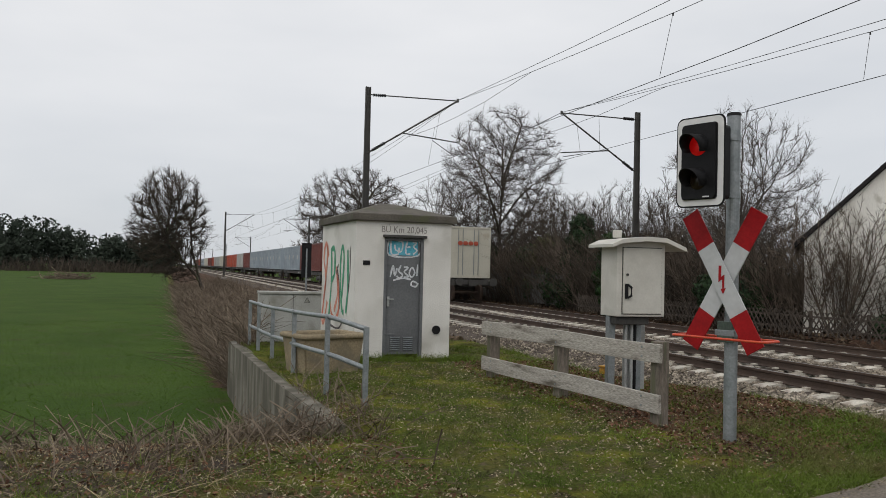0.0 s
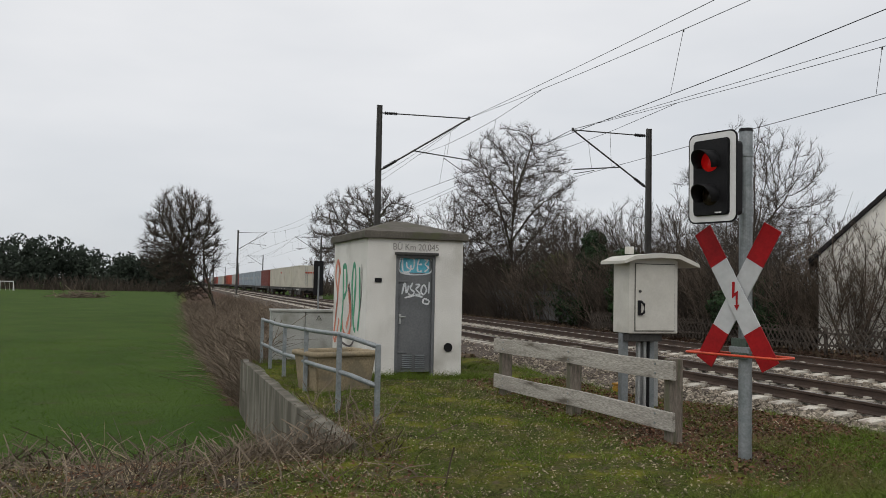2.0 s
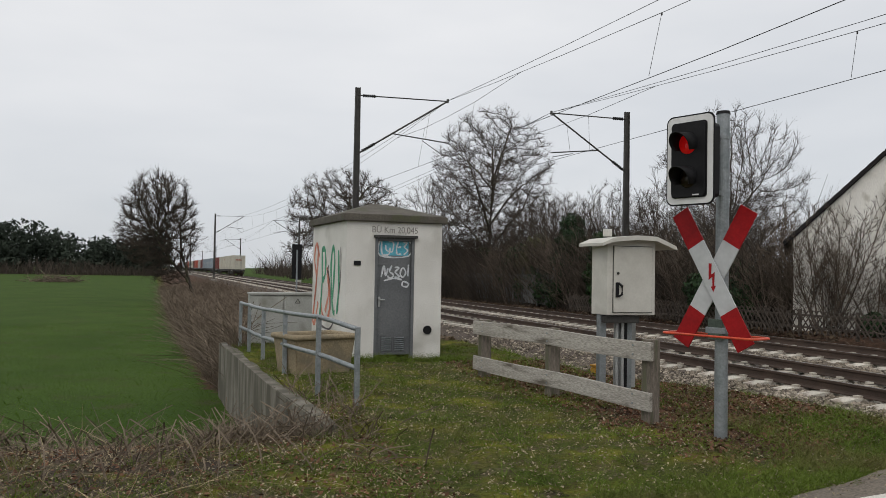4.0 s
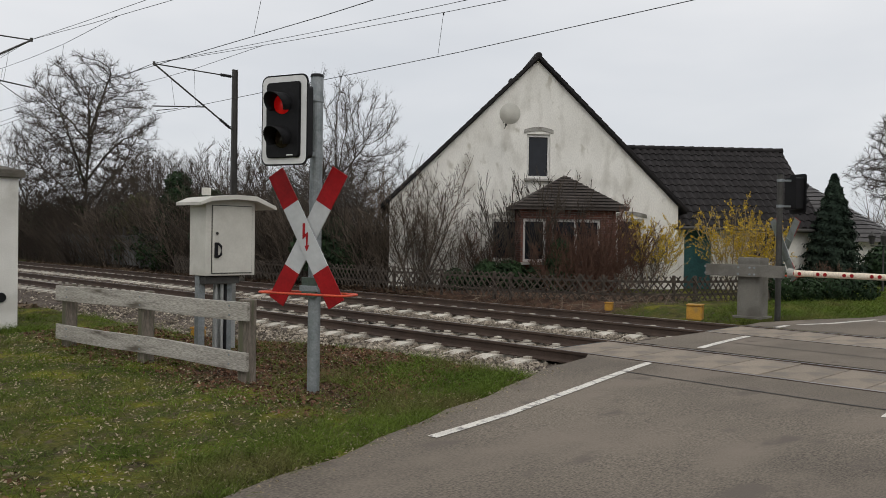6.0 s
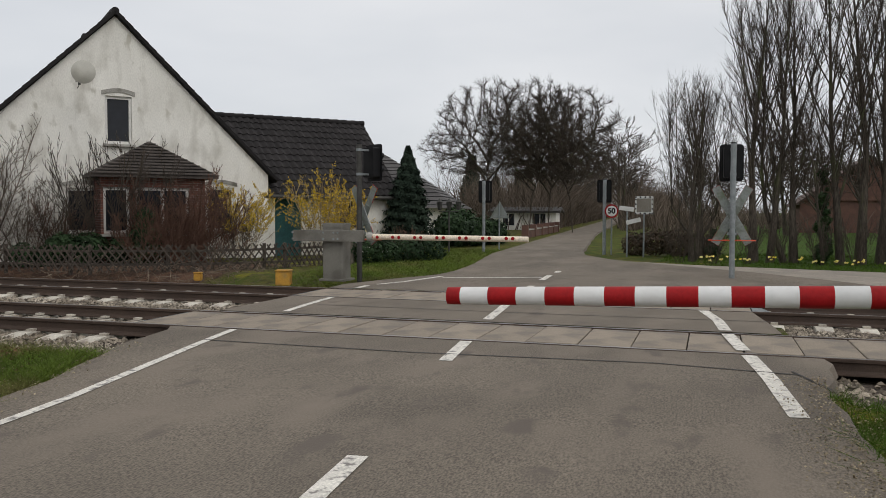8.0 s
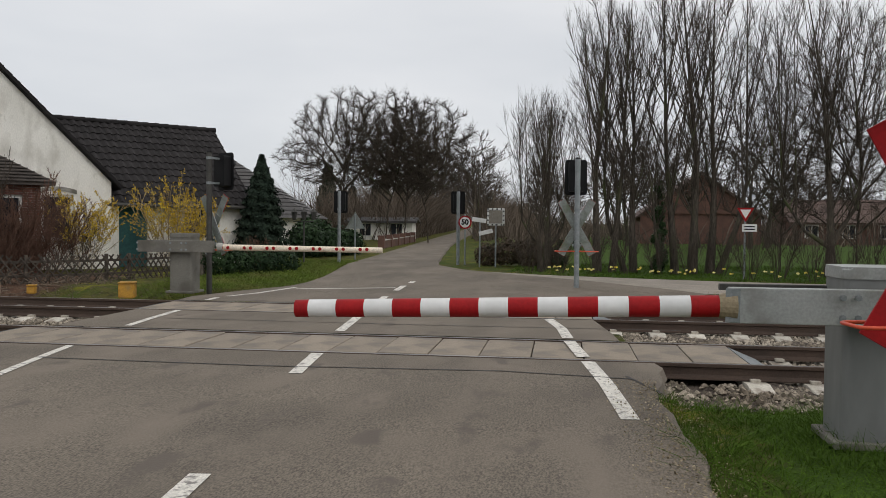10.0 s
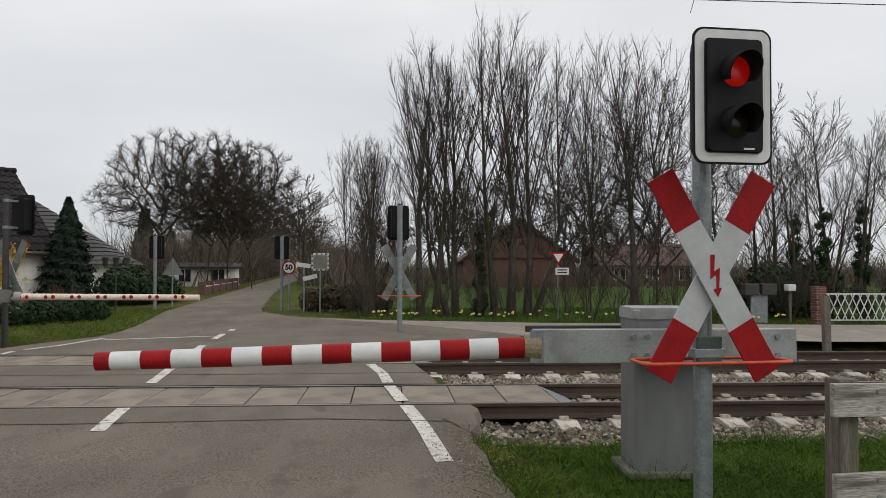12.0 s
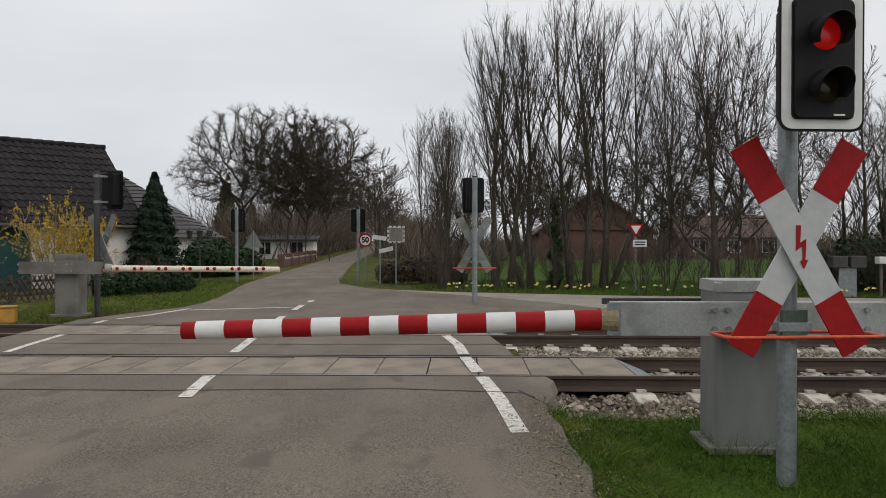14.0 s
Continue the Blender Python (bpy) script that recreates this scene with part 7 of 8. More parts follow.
ash = crown_tree("ash", 23, [[(0, 0, -0.3), (0.1, 0, 1.5), (0, 0.1, 4.0), (0.1, 0, 7.0), (0, 0, 10)]], [(0, 0, 7.3, 4.3, 4.3, 5.1), (0, 0, 5.4, 4.3, 4.3, 3.0)], n=5200, step=0.27, kill=0.58, up=0.12, low=2.3, tip=0.0135, thick=2.15, twigs=5, twig_len=0.6, limbs=11, fork=(0.16, 0.6))
dome_tree = crown_tree("dome", 29, [[(0, 0, -0.4), (0.2, 0.1, 3.4), (0, 0, 6), (0, 0, 9)]], [(0, 0, 8.6, 8.7, 8.7, 7.4)], n=3600, step=0.48, kill=1.0, reach=7, up=0.05, low=4.0, tip=0.028, thick=2.2, twigs=5, twig_len=1.0, limbs=9, fork=(0.2, 0.5))
garden_tree = crown_tree("garden", 31, [[(0, 0, -0.2), (0.1, 0, 1.2), (0, 0.1, 3.5), (0, 0, 6)]], [(0, 0, 5.9, 3.7, 3.7, 3.6), (0, 0, 4.2, 3.4, 3.4, 2.4)], n=2900, step=0.26, kill=0.56, up=0.25, low=1.6, tip=0.0095, thick=2.25, twigs=4, twig_len=0.6, jitter=0.1, limbs=9, fork=(0.12, 0.5))
lean_tree = crown_tree("leaning", 37, [[(0, 0, -0.8), (-0.8, 0, 1.2), (-2.0, 0, 2.6), (-3.0, 0, 4.2), (-3, 0, 6)], [(-0.5, 0, 0.6), (-1.3, 0.2, 3.2), (-1.5, 0.1, 5.6)]], [(-3.0, 0, 5.6, 2.8, 2.6, 3.7), (-2.3, 0, 4.6, 2.3, 2.4, 2.6), (-3.6, 0, 4.2, 2.4, 2.2, 2.3), (-2.4, 0, 2.4, 1.9, 1.7, 1.8)], n=4200, step=0.25, kill=0.5, up=0.25, low=0.5, tip=0.02, thick=2.3, twigs=6, twig_len=0.75, limbs=6, fork=(0.2, 0.5))
lane_oak = crown_tree("lane_oak", 41, [[(0, 0, -0.3), (0.1, 0.2, 2.2), (0.1, 0.4, 4.4), (0.2, 0.3, 7)]], [(0, 0.2, 7.2, 4.4, 4.6, 4.5), (0, 1.0, 6.2, 4.4, 4.8, 2.2)], n=3400, step=0.3, kill=0.62, up=0.04, low=4.1, tip=0.015, thick=2.1, twigs=6, twig_len=0.65, jitter=0.09, shell=0.42, limbs=8, fork=(0.27, 0.5), twig_up=0.2)
lane_oak_b = crown_tree("lane_oak_b", 43, [[(0, 0, -0.3), (0, -0.2, 2.6), (0.2, -0.8, 4.6), (0.2, -0.6, 7)]], [(0, -0.2, 7.3, 4.2, 4.2, 4.4), (0, -0.6, 6.4, 4.2, 4.2, 2.2)], n=3300, step=0.3, kill=0.62, up=0.04, low=4.1, tip=0.015, thick=2.1, twigs=6, twig_len=0.65, jitter=0.09, shell=0.42, limbs=8, fork=(0.27, 0.5), twig_up=0.2)
alder = broom_tree("alder", 47, [([(0, 0, -0.2), (0.05, 0.05, 1.6), (0, 0.1, 3.2)], 0.15), ([(0.1, -0.5, -0.2), (0.05, -0.65, 1.8), (0, -0.8, 3.4)], 0.12)], 9.6, 0.8, 27)
alder_b = broom_tree("alder_b", 53, [([(0, 0, -0.2), (-0.05, 0.1, 1.6), (0, 0.1, 3.2)], 0.14), ([(0.1, 0.2, -0.2), (0.2, 0.9, 1.8), (0.1, 1.1, 3.0)], 0.1)], 9.3, 0.8, 26)
alder_c = broom_tree("alder_c", 59, [([(0, 0, -0.2), (0, 0, 1.4), (0.05, 0.05, 2.8)], 0.16), ([(0, 0.06, 1.0), (0, 0.8, 1.5), (0, 1.5, 2.6)], 0.07), ([(0, -0.06, 1.2), (0, -0.7, 2.2), (0, -0.9, 3.2)], 0.07)], 9.4, 0.9, 22)
birch = tree_meshes("slim", 41, 7.8, 0.11, clear=0.14, plan=((22, 0.4, 38), (7, 0.62, 30), (5, 0.6, 30)), up=(0.02, 0.06, 0.05, 0.04), bend=(0.035, 0.06, 0.08, 0.1), twig=0.01, top_taper=0.45)
far_tree = tree_meshes("far", 47, 9.5, 0.28, clear=0.24, plan=((13, 0.6, 50), (7, 0.62, 42), (6, 0.58, 42)), up=(0.02, 0.05, 0.04, 0.03), twig=0.034, top_taper=0.3)
ivy_tree = list(tree_meshes("ivied", 53, 8.4, 0.16, stems=2, clear=0.3, plan=((14, 0.4, 32), (6, 0.65, 26), (4, 0.65, 26)), up=(0.02, 0.07, 0.06, 0.04), bend=(0.03, 0.05, 0.06, 0.1), twig=0.007))
r_ = np.random.default_rng(5)
ip, inn = blob_points(r_, 7000, [(0.15 * math.sin(i * 2.1), 0.15 * math.cos(i * 1.7), 0.4 + i * 0.42, 0.42 - 0.02 * i + 0.1 * math.sin(i * 1.9)) for i in range(13)])
ivy_tree.append(leaf_mesh("ivy", r_, ip, inn, 0.075, M_IVY))
thicket = tree_meshes("thicket", 67, 3.4, 0.05, stems=9, clear=0.12, plan=((8, 0.5, 38), (6, 0.55, 36), (3, 0.5, 36)), up=(0.02, 0.1, 0.08, 0.04), twig=0.006, stem_spread=0.42, bark=M_TWIG_LIT, twig_mat=M_TWIG_LIT)
whips = tree_meshes("whips", 71, 2.7, 0.03, stems=14, clear=0.2, plan=((7, 0.4, 24), (4, 0.5, 26)), up=(0.02, 0.12, 0.1, 0.05), twig=0.006, stem_spread=0.35, bark=M_TWIG)
red_bush = tree_meshes("red_bush", 73, 2.4, 0.03, stems=13, clear=0.1, plan=((8, 0.45, 32), (5, 0.55, 32), (2, 0.5, 32)), up=(0.02, 0.1, 0.08, 0.04), twig=0.006, stem_spread=0.5, bark=M_REDTWIG, twig_mat=M_REDTWIG)

# behind the line
plant(ash, 20.6, 50.0, 20, 1.0, "tall bare ash with ivy at its foot beside the line")
plant(garden_tree, 18.6, 54, 140, 0.9, "bare tree standing close behind another beside the line")
plant(dome_tree, 25.2, 115, 60, 1.0, "broad round-crowned bare tree beyond the line")
plant(garden_tree, 34.5, 118, 10, 0.95, "small bare tree beyond the line")
plant(lean_tree, 3.3, 64, 0, 1.0, "dense bare tree leaning from the embankment over the field")
plant(garden_tree, 25.3, 32.2, 75, 1.0, "round-crowned bare tree in the garden behind the house")
for x, y, a, s in ((24.0, 30.8, 0, 0.6), (23.6, 36.5, 130, 0.75), (22.2, 40.5, 200, 0.7), (28, 30, 20, 0.6)):
    plant(birch, x, y, a, s, "slim bare tree in the garden behind the house")
for x, y, a, s in ((18.9, 26.5, 0, 1.0), (19.2, 30.5, 40, 1.15), (18.8, 34.8, 80, 1.2), (19.6, 39, 10, 1.15), (18.9, 43, 50, 1.1), (20.5, 46, 20, 1.1), (21, 28.5, 65, 1.2), (22.5, 33, 15, 1.3), (19.2, 23.3, 15, 0.9)):
    plant(thicket, x, y, a, s, "dense bare thicket along the garden edge", "shrub", "thickets beside the line", "bare_shrub")

for x, y, a, s in ((21.5, 27.0, 10, 0.5), (22.8, 29.5, 100, 0.62), (21.0, 32.0, 200, 0.55), (22.0, 36.5, 50, 0.66), (20.6, 40.0, 160, 0.62), (21.5, 44.0, 250, 0.66), (23.5, 47.5, 20, 0.7)):
    plant(garden_tree, x, y, a, s, "low dense bare tree in the overgrown garden edge", group="trees of the garden edge")
plant(thicket, 19.7, 20.6, 40, 1.3, "tall bare lilac at the house corner", "shrub", "garden shrubs", "bare_shrub")
# trees along the lane
for m_, x, y, a, s in ((lane_oak, 61.5, 15.65, 0, 1.0), (lane_oak_b, 62, 12.9, 20, 1.0), (lane_oak_b, 62.5, 9.7, 180, 0.97), (lane_oak, 67, 12.4, 150, 0.95)):
    plant(m_, x, y, a, s, "large bare oak with a broad crown beside the lane", group="oaks along the lane")
for i in range(12):
    plant(far_tree, 82 + i * 9, (14.8 if i % 2 else 8.3) + i * 0.85, i * 67, 0.75 + 0.12 * (i % 3), "bare roadside tree in the avenue", group="avenue trees")
alders = [(alder, 28.5, -1.3, 0, 0.95), (alder_b, 28.8, -2.5, 20, 0.94), (alder, 28.4, -4.3, 180, 1.04), (alder_b, 28.7, -4.9, 170, 1.0), (alder_c, 30.4, 0.3, 10, 0.66), (alder, 28.2, 0.55, 60, 0.6)]
for m_, x, y, a, s in alders:
    plant(m_, x, y, a, s, "tall bare multi-stemmed tree at the meadow edge", group="trees at the meadow edge")
plant(ivy_tree, 28.4, -3.3, 0, 0.55, "low ivy-wrapped trunk at the meadow edge", group="trees at the meadow edge")
for i, (x, y, s) in enumerate([(27.6, -8.3, 0.95), (28.4, -9.4, 0.85), (30.5, -7.6, 0.8), (27.2, -12.9, 0.85), (29.5, -12.0, 0.8), (28.5, -15.5, 0.85), (31, -14, 0.8), (26.5, -16.5, 0.75)]):
    plant((alder_c if i == 0 else garden_tree) if i < 3 else birch, x, y, (i * 51 + 20) if i else 0, s if i else 0.97, "tall bare tree beside the side lane", group="trees beside the side lane")
for i, (x, y, s) in enumerate([(27.0, -13.5, 0.62), (27.0, -14.4, 0.66), (27.0, -15.7, 0.7)]):
    plant(ivy_tree, x, y, i * 80, s, "ivy-covered tree beside the side lane", group="trees beside the side lane")

# distant tree belts
r_ = np.random.default_rng(9)
belt = [(r_.uniform(85, 140), r_.uniform(-55, 4), r_.uniform(0.6, 0.9)) for i in range(14)]
belt += [(r_.uniform(24, 70), r_.uniform(130, 210), r_.uniform(0.7, 1.0)) for i in range(10)]
belt += [(56, -6.5, 0.6), (60, -9.5, 0.7), (63, -5.0, 0.62), (58, -12.5, 0.65), (62, -14.5, 0.7)]
belt += [(r_.uniform(36, 100), r_.uniform(46, 90), r_.uniform(0.55, 0.7)) for i in range(6)]
belt += [(-150 + i * 7 + r_.uniform(-2, 2), r_.uniform(240, 262), r_.uniform(1.0, 1.45)) for i in range(9)]
for i, (x, y, s) in enumerate(belt):
    plant(far_tree, x, y, i * 37, s, "distant bare tree in a hedgerow", group="distant trees")


def conifer_mesh(name, seed, h, r, n, size, droop=0.3, mat=None):
    rng = np.random.default_rng(seed)
    t = rng.random(n) ** 0.75
    a = rng.uniform(0, 2 * math.pi, n)
    rad = r * (1 - t) ** 0.8 * (0.4 + 0.6 * rng.random(n)) * (1 + 0.3 * np.sin(a * 5 + t * 40) * np.cos(a * 3 - t * 23))
    rad = rad * np.clip(t / 0.08 + 0.5, 0, 1)
    c = np.stack([rad * np.cos(a), rad * np.sin(a), 0.05 * h + t * h * 0.97], 1)
    nor = np.stack([np.cos(a), np.sin(a), np.full(n, 0.4)], 1)
    return leaf_mesh(name, rng, c, nor, size, mat or M_CONIFER, 2.2)


def plant_conifer(me, x, y, turn, scale, label, h=3.6):
    t = thing("conifer", pose(x, y, float(ground_z(x, y)), 0, 0, turn) @ Matrix.Diagonal((scale, scale, scale, 1)), label, "tree", "conifers")
    bm = bmesh.new()
    tube(bm, (0, 0, -0.1), (0, 0, h * 0.9), 0.09, 0.02, 8)
    part("trunk", bm, M_BARK, t)
    share("foliage", me, t)


thuja = conifer_mesh("thuja", 3, 3.85, 1.1, 20000, 0.085)
plant_conifer(thuja, 30.5, 10.95, 0, 1.02, "dark narrow conifer beside the bungalow")
spruce = conifer_mesh("spruce", 4, 11, 2.7, 2600, 0.75)
for x, y, s in ((104, 22, 0.6), (108, 24, 0.55), (100, 25, 0.5), (112, 21.5, 0.6), (96, 27, 0.7)):
    plant_conifer(spruce, x, y, x * 9, s, "small dark conifer far down the lane", 10)


def evergreen(x, y, blobs, n, size, label, mat, name="evergreen_bush", category="bush", seed=1):
    rng = np.random.default_rng(seed)
    b = thing(name, pose(x, y, float(ground_z(x, y))), label, category, "evergreen bushes")
    p, nn = blob_points(rng, n, blobs)
    share("foliage", leaf_mesh(name, rng, p, nn, size, mat), b)
    bm = bmesh.new()
    for i in range(5):
        a = i * 1.3
        tube(bm, (0.05 * math.cos(a), 0.05 * math.sin(a), -0.05), (blobs[i % len(blobs)][0] * 0.8, blobs[i % len(blobs)][1] * 0.8, blobs[i % len(blobs)][2]), 0.03, 0.012, 6)
    part("stem", bm, M_BARK, b)


evergreen(19.1, 23.6, [(0, 0, 0.9, 0.9), (0.9, 0.6, 0.8, 0.8), (-0.8, 0.8, 1.2, 0.8), (0.2, 0.8, 1.7, 0.7)], 9000, 0.1, "dark evergreen laurel beside the track", M_EVER, seed=2)
evergreen(19.3, 38.5, [(0, 0, 0.9, 1.0), (0.4, 1.5, 1.3, 1.0), (-0.2, -1.4, 0.7, 0.9), (0.2, 3, 0.8, 0.9)], 6000, 0.13, "dark evergreen hedge behind the track", M_EVER, seed=12)
evergreen(20.2, 27.5, [(0, 0, 0.8, 0.9), (0.5, 1.3, 1.1, 0.9), (-0.3, -1.2, 0.6, 0.8)], 6000, 0.11, "dark evergreen hedge behind the track", M_EVER, seed=13)
evergreen(19.8, 37.6, [(0, 0, 1.0, 1.0), (0.2, 0.3, 2.2, 1.0), (0.1, -0.3, 3.2, 0.85), (0.2, 0.1, 4.1, 0.6)], 12000, 0.1, "tall dark evergreen shrub beside the line", M_EVER, seed=17)
evergreen(19.9, 41.8, [(0, 0, 1.0, 1.1), (0.3, 0.6, 2.0, 1.1), (0.1, -0.4, 2.9, 0.9)], 9000, 0.09, "olive-green budding shrub beside the line", material("budding_olive_leaf", (0.1, 0.1, 0.04), (0.075, 0.07, 0.032), 0.8, bump=0, island=0.4), seed=18)
evergreen(19.0, 32.5, [(0, 0, 1.5, 1.0), (0.5, 1, 2.4, 0.9), (-0.3, -0.7, 0.9, 0.9), (0.1, 0.4, 3.1, 0.6)], 9000, 0.12, "tall evergreen shrub overgrown with ivy", M_IVY, seed=3)
evergreen(19.9, 44.0, [(0, 0, 1.0, 1.1), (0.5, 1.6, 1.6, 1.1), (0.2, -1.5, 1.0, 1.0), (0.3, 0.4, 2.4, 0.9)], 7000, 0.15, "dark ivy-grown shrub behind the track", M_IVY, seed=14)
evergreen(20.6, 57.0, [(0, 0, 1.2, 1.4), (0.5, 2.2, 1.8, 1.4), (0.2, -2.0, 1.0, 1.2), (0.3, 5, 1.2, 1.5)], 7000, 0.2, "dark evergreen hedge behind the track", M_EVER, seed=15)
evergreen(20.2, 50.3, [(0, 0, 0.7, 0.9), (0.2, 0.3, 1.8, 0.6), (0, 0, 2.9, 0.45)], 4500, 0.14, "ivy growing round the foot of a bare tree", M_IVY, seed=16)
evergreen(20.6, 17.2, [(0, 0, 0.5, 0.5), (0.6, -0.5, 0.4, 0.4), (-0.5, 0.5, 0.55, 0.45)], 5000, 0.07, "dark evergreen bush behind the fence", M_EVER, seed=4)
evergreen(21.6, 16.0, [(0, 0, 0.9, 0.42), (0, 0, 1.4, 0.3), (0, 0, 0.4, 0.5)], 3500, 0.07, "small dark upright evergreen in the front garden", M_EVER, seed=5)
evergreen(19.6, 18.6, [(0, 0, 0.3, 0.4), (0.4, -0.4, 0.25, 0.35)], 3000, 0.06, "low dark bush by the fence", M_EVER, seed=6)
evergreen(24.4, 9.4, [(0, 0, 0.3, 0.5), (0.8, -0.4, 0.35, 0.5), (1.6, -0.9, 0.3, 0.45), (-0.6, 0.4, 0.4, 0.5)], 5000, 0.07, "low dark green hedge by the lane", M_EVER, seed=7)
evergreen(38, 10.6, [(0, 0, 0.5, 0.9), (1.6, -0.3, 0.5, 0.9), (3.2, -0.2, 0.4, 0.8), (-1.4, 0.5, 0.7, 0.9), (2, 1.2, 0.9, 1.0)], 9000, 0.13, "broad rhododendron bushes in a front garden", M_EVER, seed=8)
evergreen(31.6, 1.0, [(0, 0, 0.45, 0.6), (0.3, 0.9, 0.5, 0.55), (-0.2, -0.6, 0.4, 0.5), (0.4, 1.6, 0.4, 0.5)], 5000, 0.08, "brownish clipped hedge at the junction", material("brown_hedge_leaf", (0.09, 0.06, 0.04), (0.06, 0.045, 0.03), 0.8, bump=0, island=0.4), seed=9)
evergreen(30.2, -0.1, [(0, 0, 0.3, 0.26), (0, 0, 0.65, 0.2), (0, 0, 0.9, 0.12)], 1800, 0.05, "small clipped conical evergreen", M_EVER, seed=10)
evergreen(27.3, -13.0, [(0, 0, 0.8, 1.1), (0.6, -1.4, 0.9, 1.1), (0.2, 1.2, 0.6, 0.8)], 7000, 0.11, "dark evergreen bushes beside the side lane", M_EVER, seed=11)


def forsythia(x, y, h, seed, label):
    ms = tree_meshes("forsythia", seed, h, 0.022, stems=16, clear=0.25, plan=((7, 0.4, 28), (4, 0.5, 28)), up=(0.0, 0.08, 0.06, 0.03), twig=0.006, stem_spread=0.42, bark=M_STRAW, twig_mat=M_STRAW)
    rng = np.random.default_rng(seed)
    tv = np.array([v.co for v in ms[1].vertices])
    tv = tv[tv[:, 2] > 0.35 * h]
    pick = tv[rng.integers(0, len(tv), 3800)] + rng.normal(0, 0.02, (3800, 3))
    b = leaf_mesh("blossom", rng, pick, rng.normal(0, 1, (3800, 3)), 0.046, M_BLOSSOM, 1.3)
    t = plant(ms, x, y, 0, 1.0, label, "shrub", "flowering shrubs", "forsythia_bush")
    share("blossom", b, t)


forsythia(24.5, 14.4, 2.6, 81, "forsythia bush in yellow blossom before the house")
forsythia(26.7, 12.7, 3.0, 83, "tall forsythia bush in yellow blossom by the side wing")
forsythia(27.6, 12.2, 2.4, 87, "small forsythia bush in yellow blossom")
for m_, x, y, a, s, lab in ((thicket, 19.5, 20.4, 0, 1.05, "tall bare lilac at the house corner"), (thicket, 20.3, 19.2, 70, 0.85, "bare shrub with fine grey twigs"), (whips, 21.3, 17.4, 20, 1.4, "upright bare whips before the gable"), (whips, 22.0, 16.6, 110, 1.4, "upright bare whips before the gable"),
                            (red_bush, 22.6, 15.6, 10, 1.3, "reddish bare bush before the brick bay"), (red_bush, 23.4, 14.9, 90, 1.15, "reddish bare bush before the brick bay"), (red_bush, 22.0, 15.1, 60, 0.85, "reddish bare bush before the brick bay"), (whips, 20.6, 18.3, 60, 0.8, "bare whips by the garden fence"), (thicket, 18.9, 21.8, 30, 0.9, "bare shrub by the fence"),
                            (red_bush, 21.2, 15.9, 30, 0.75, "low reddish bare bush"), (whips, 24.1, 14.4, 0, 0.7, "bare whips beside the bay"), (red_bush, 24.0, 10.6, 40, 0.5, "low bare bush by the verge"), (red_bush, 25.6, 9.2, 70, 0.5, "low bare bush by the verge")):
    plant(m_, x, y, a, s, lab, "shrub", "garden shrubs", "bare_shrub")
for x, y, a, s in ((20.9, 18.4, 200, 0.8), (22.4, 16.2, 200, 0.9), (23.0, 15.4, 250, 1.05), (21.7, 15.4, 150, 0.9)):
    plant(red_bush if s < 1.1 else whips, x, y, a, s, "bare garden shrub close to the gable", "shrub", "garden shrubs", "bare_shrub")
for i in range(15):
    y = -5.5 - i * 0.85
    plant(whips, 25.6 + 0.15 * math.sin(i * 2.3) - 0.05 * i, y, i * 40, 0.62 + 0.12 * math.sin(i * 1.7), "thin bare hedge shrub at the meadow edge", "shrub", "hedge shrubs at the meadow edge", "hedge_shrub")
for i in range(7):
    plant(whips, 27.6, 0.9 - i * 1.0, i * 57, 0.55, "thin bare hedge shrub at the meadow edge", "shrub", "hedge shrubs at the meadow edge", "hedge_shrub")


# ---- grass, brush, leaves ----
def ribbons(name, base, tip_dir, length, width, mat, label, category, segs=2, curl=0.5, taper=True, seed=1):
    """Many thin blades or stems, each a bent flat ribbon."""
    rng = np.random.default_rng(seed)
    m = len(base)
    d = tip_dir / np.linalg.norm(tip_dir, axis=1)[:, None]
    side = np.cross(d, rng.normal(0, 1, (m, 3)))
    side /= np.linalg.norm(side, axis=1)[:, None] + 1e-9
    bend = np.stack([rng.normal(0, 1, m), rng.normal(0, 1, m), -np.abs(rng.normal(0.6, 0.4, m))], 1) * curl
    rows = []
    for i in range(segs + 1):
        t = i / segs
        p = base + d * (length * t)[:, None] + bend * (length * t * t)[:, None]
        w = (width * ((1 - 0.85 * t) if taper else 1.0) / 2)[:, None]
        rows += [p + side * w, p - side * w]
    v = np.stack(rows, 1)
    k = 2 * (segs + 1)
    f = np.concatenate([(np.arange(m) * k)[:, None] + np.array((2 * i, 2 * i + 1, 2 * i + 3, 2 * i + 2)) for i in range(segs)])
    return tagged(new(name, mesh_from(name, v.reshape(-1, 3), f, mat)), label, category, kind="stuff")


def scatter(rng, n, x0, x1, y0, y1, keep):
    x, y = rng.uniform(x0, x1, n), rng.uniform(y0, y1, n)
    k = keep(x, y)
    return x[k], y[k]


def off_road(x, y, gap=0.0):
    yl, yr = np.interp(x, ROAD_X, ROAD_L), np.interp(x, ROAD_X, ROAD_R)
    return (y > yl + gap) | (y < yr - gap)


def clump(x, y, s=1.0):
    return 0.5 + 0.5 * np.sin(x * 2.1 * s + 1.3 * np.sin(y * 1.7 * s)) * np.cos(y * 2.4 * s - 0.8 * np.sin(x * 1.9 * s))


rng = np.random.default_rng(21)
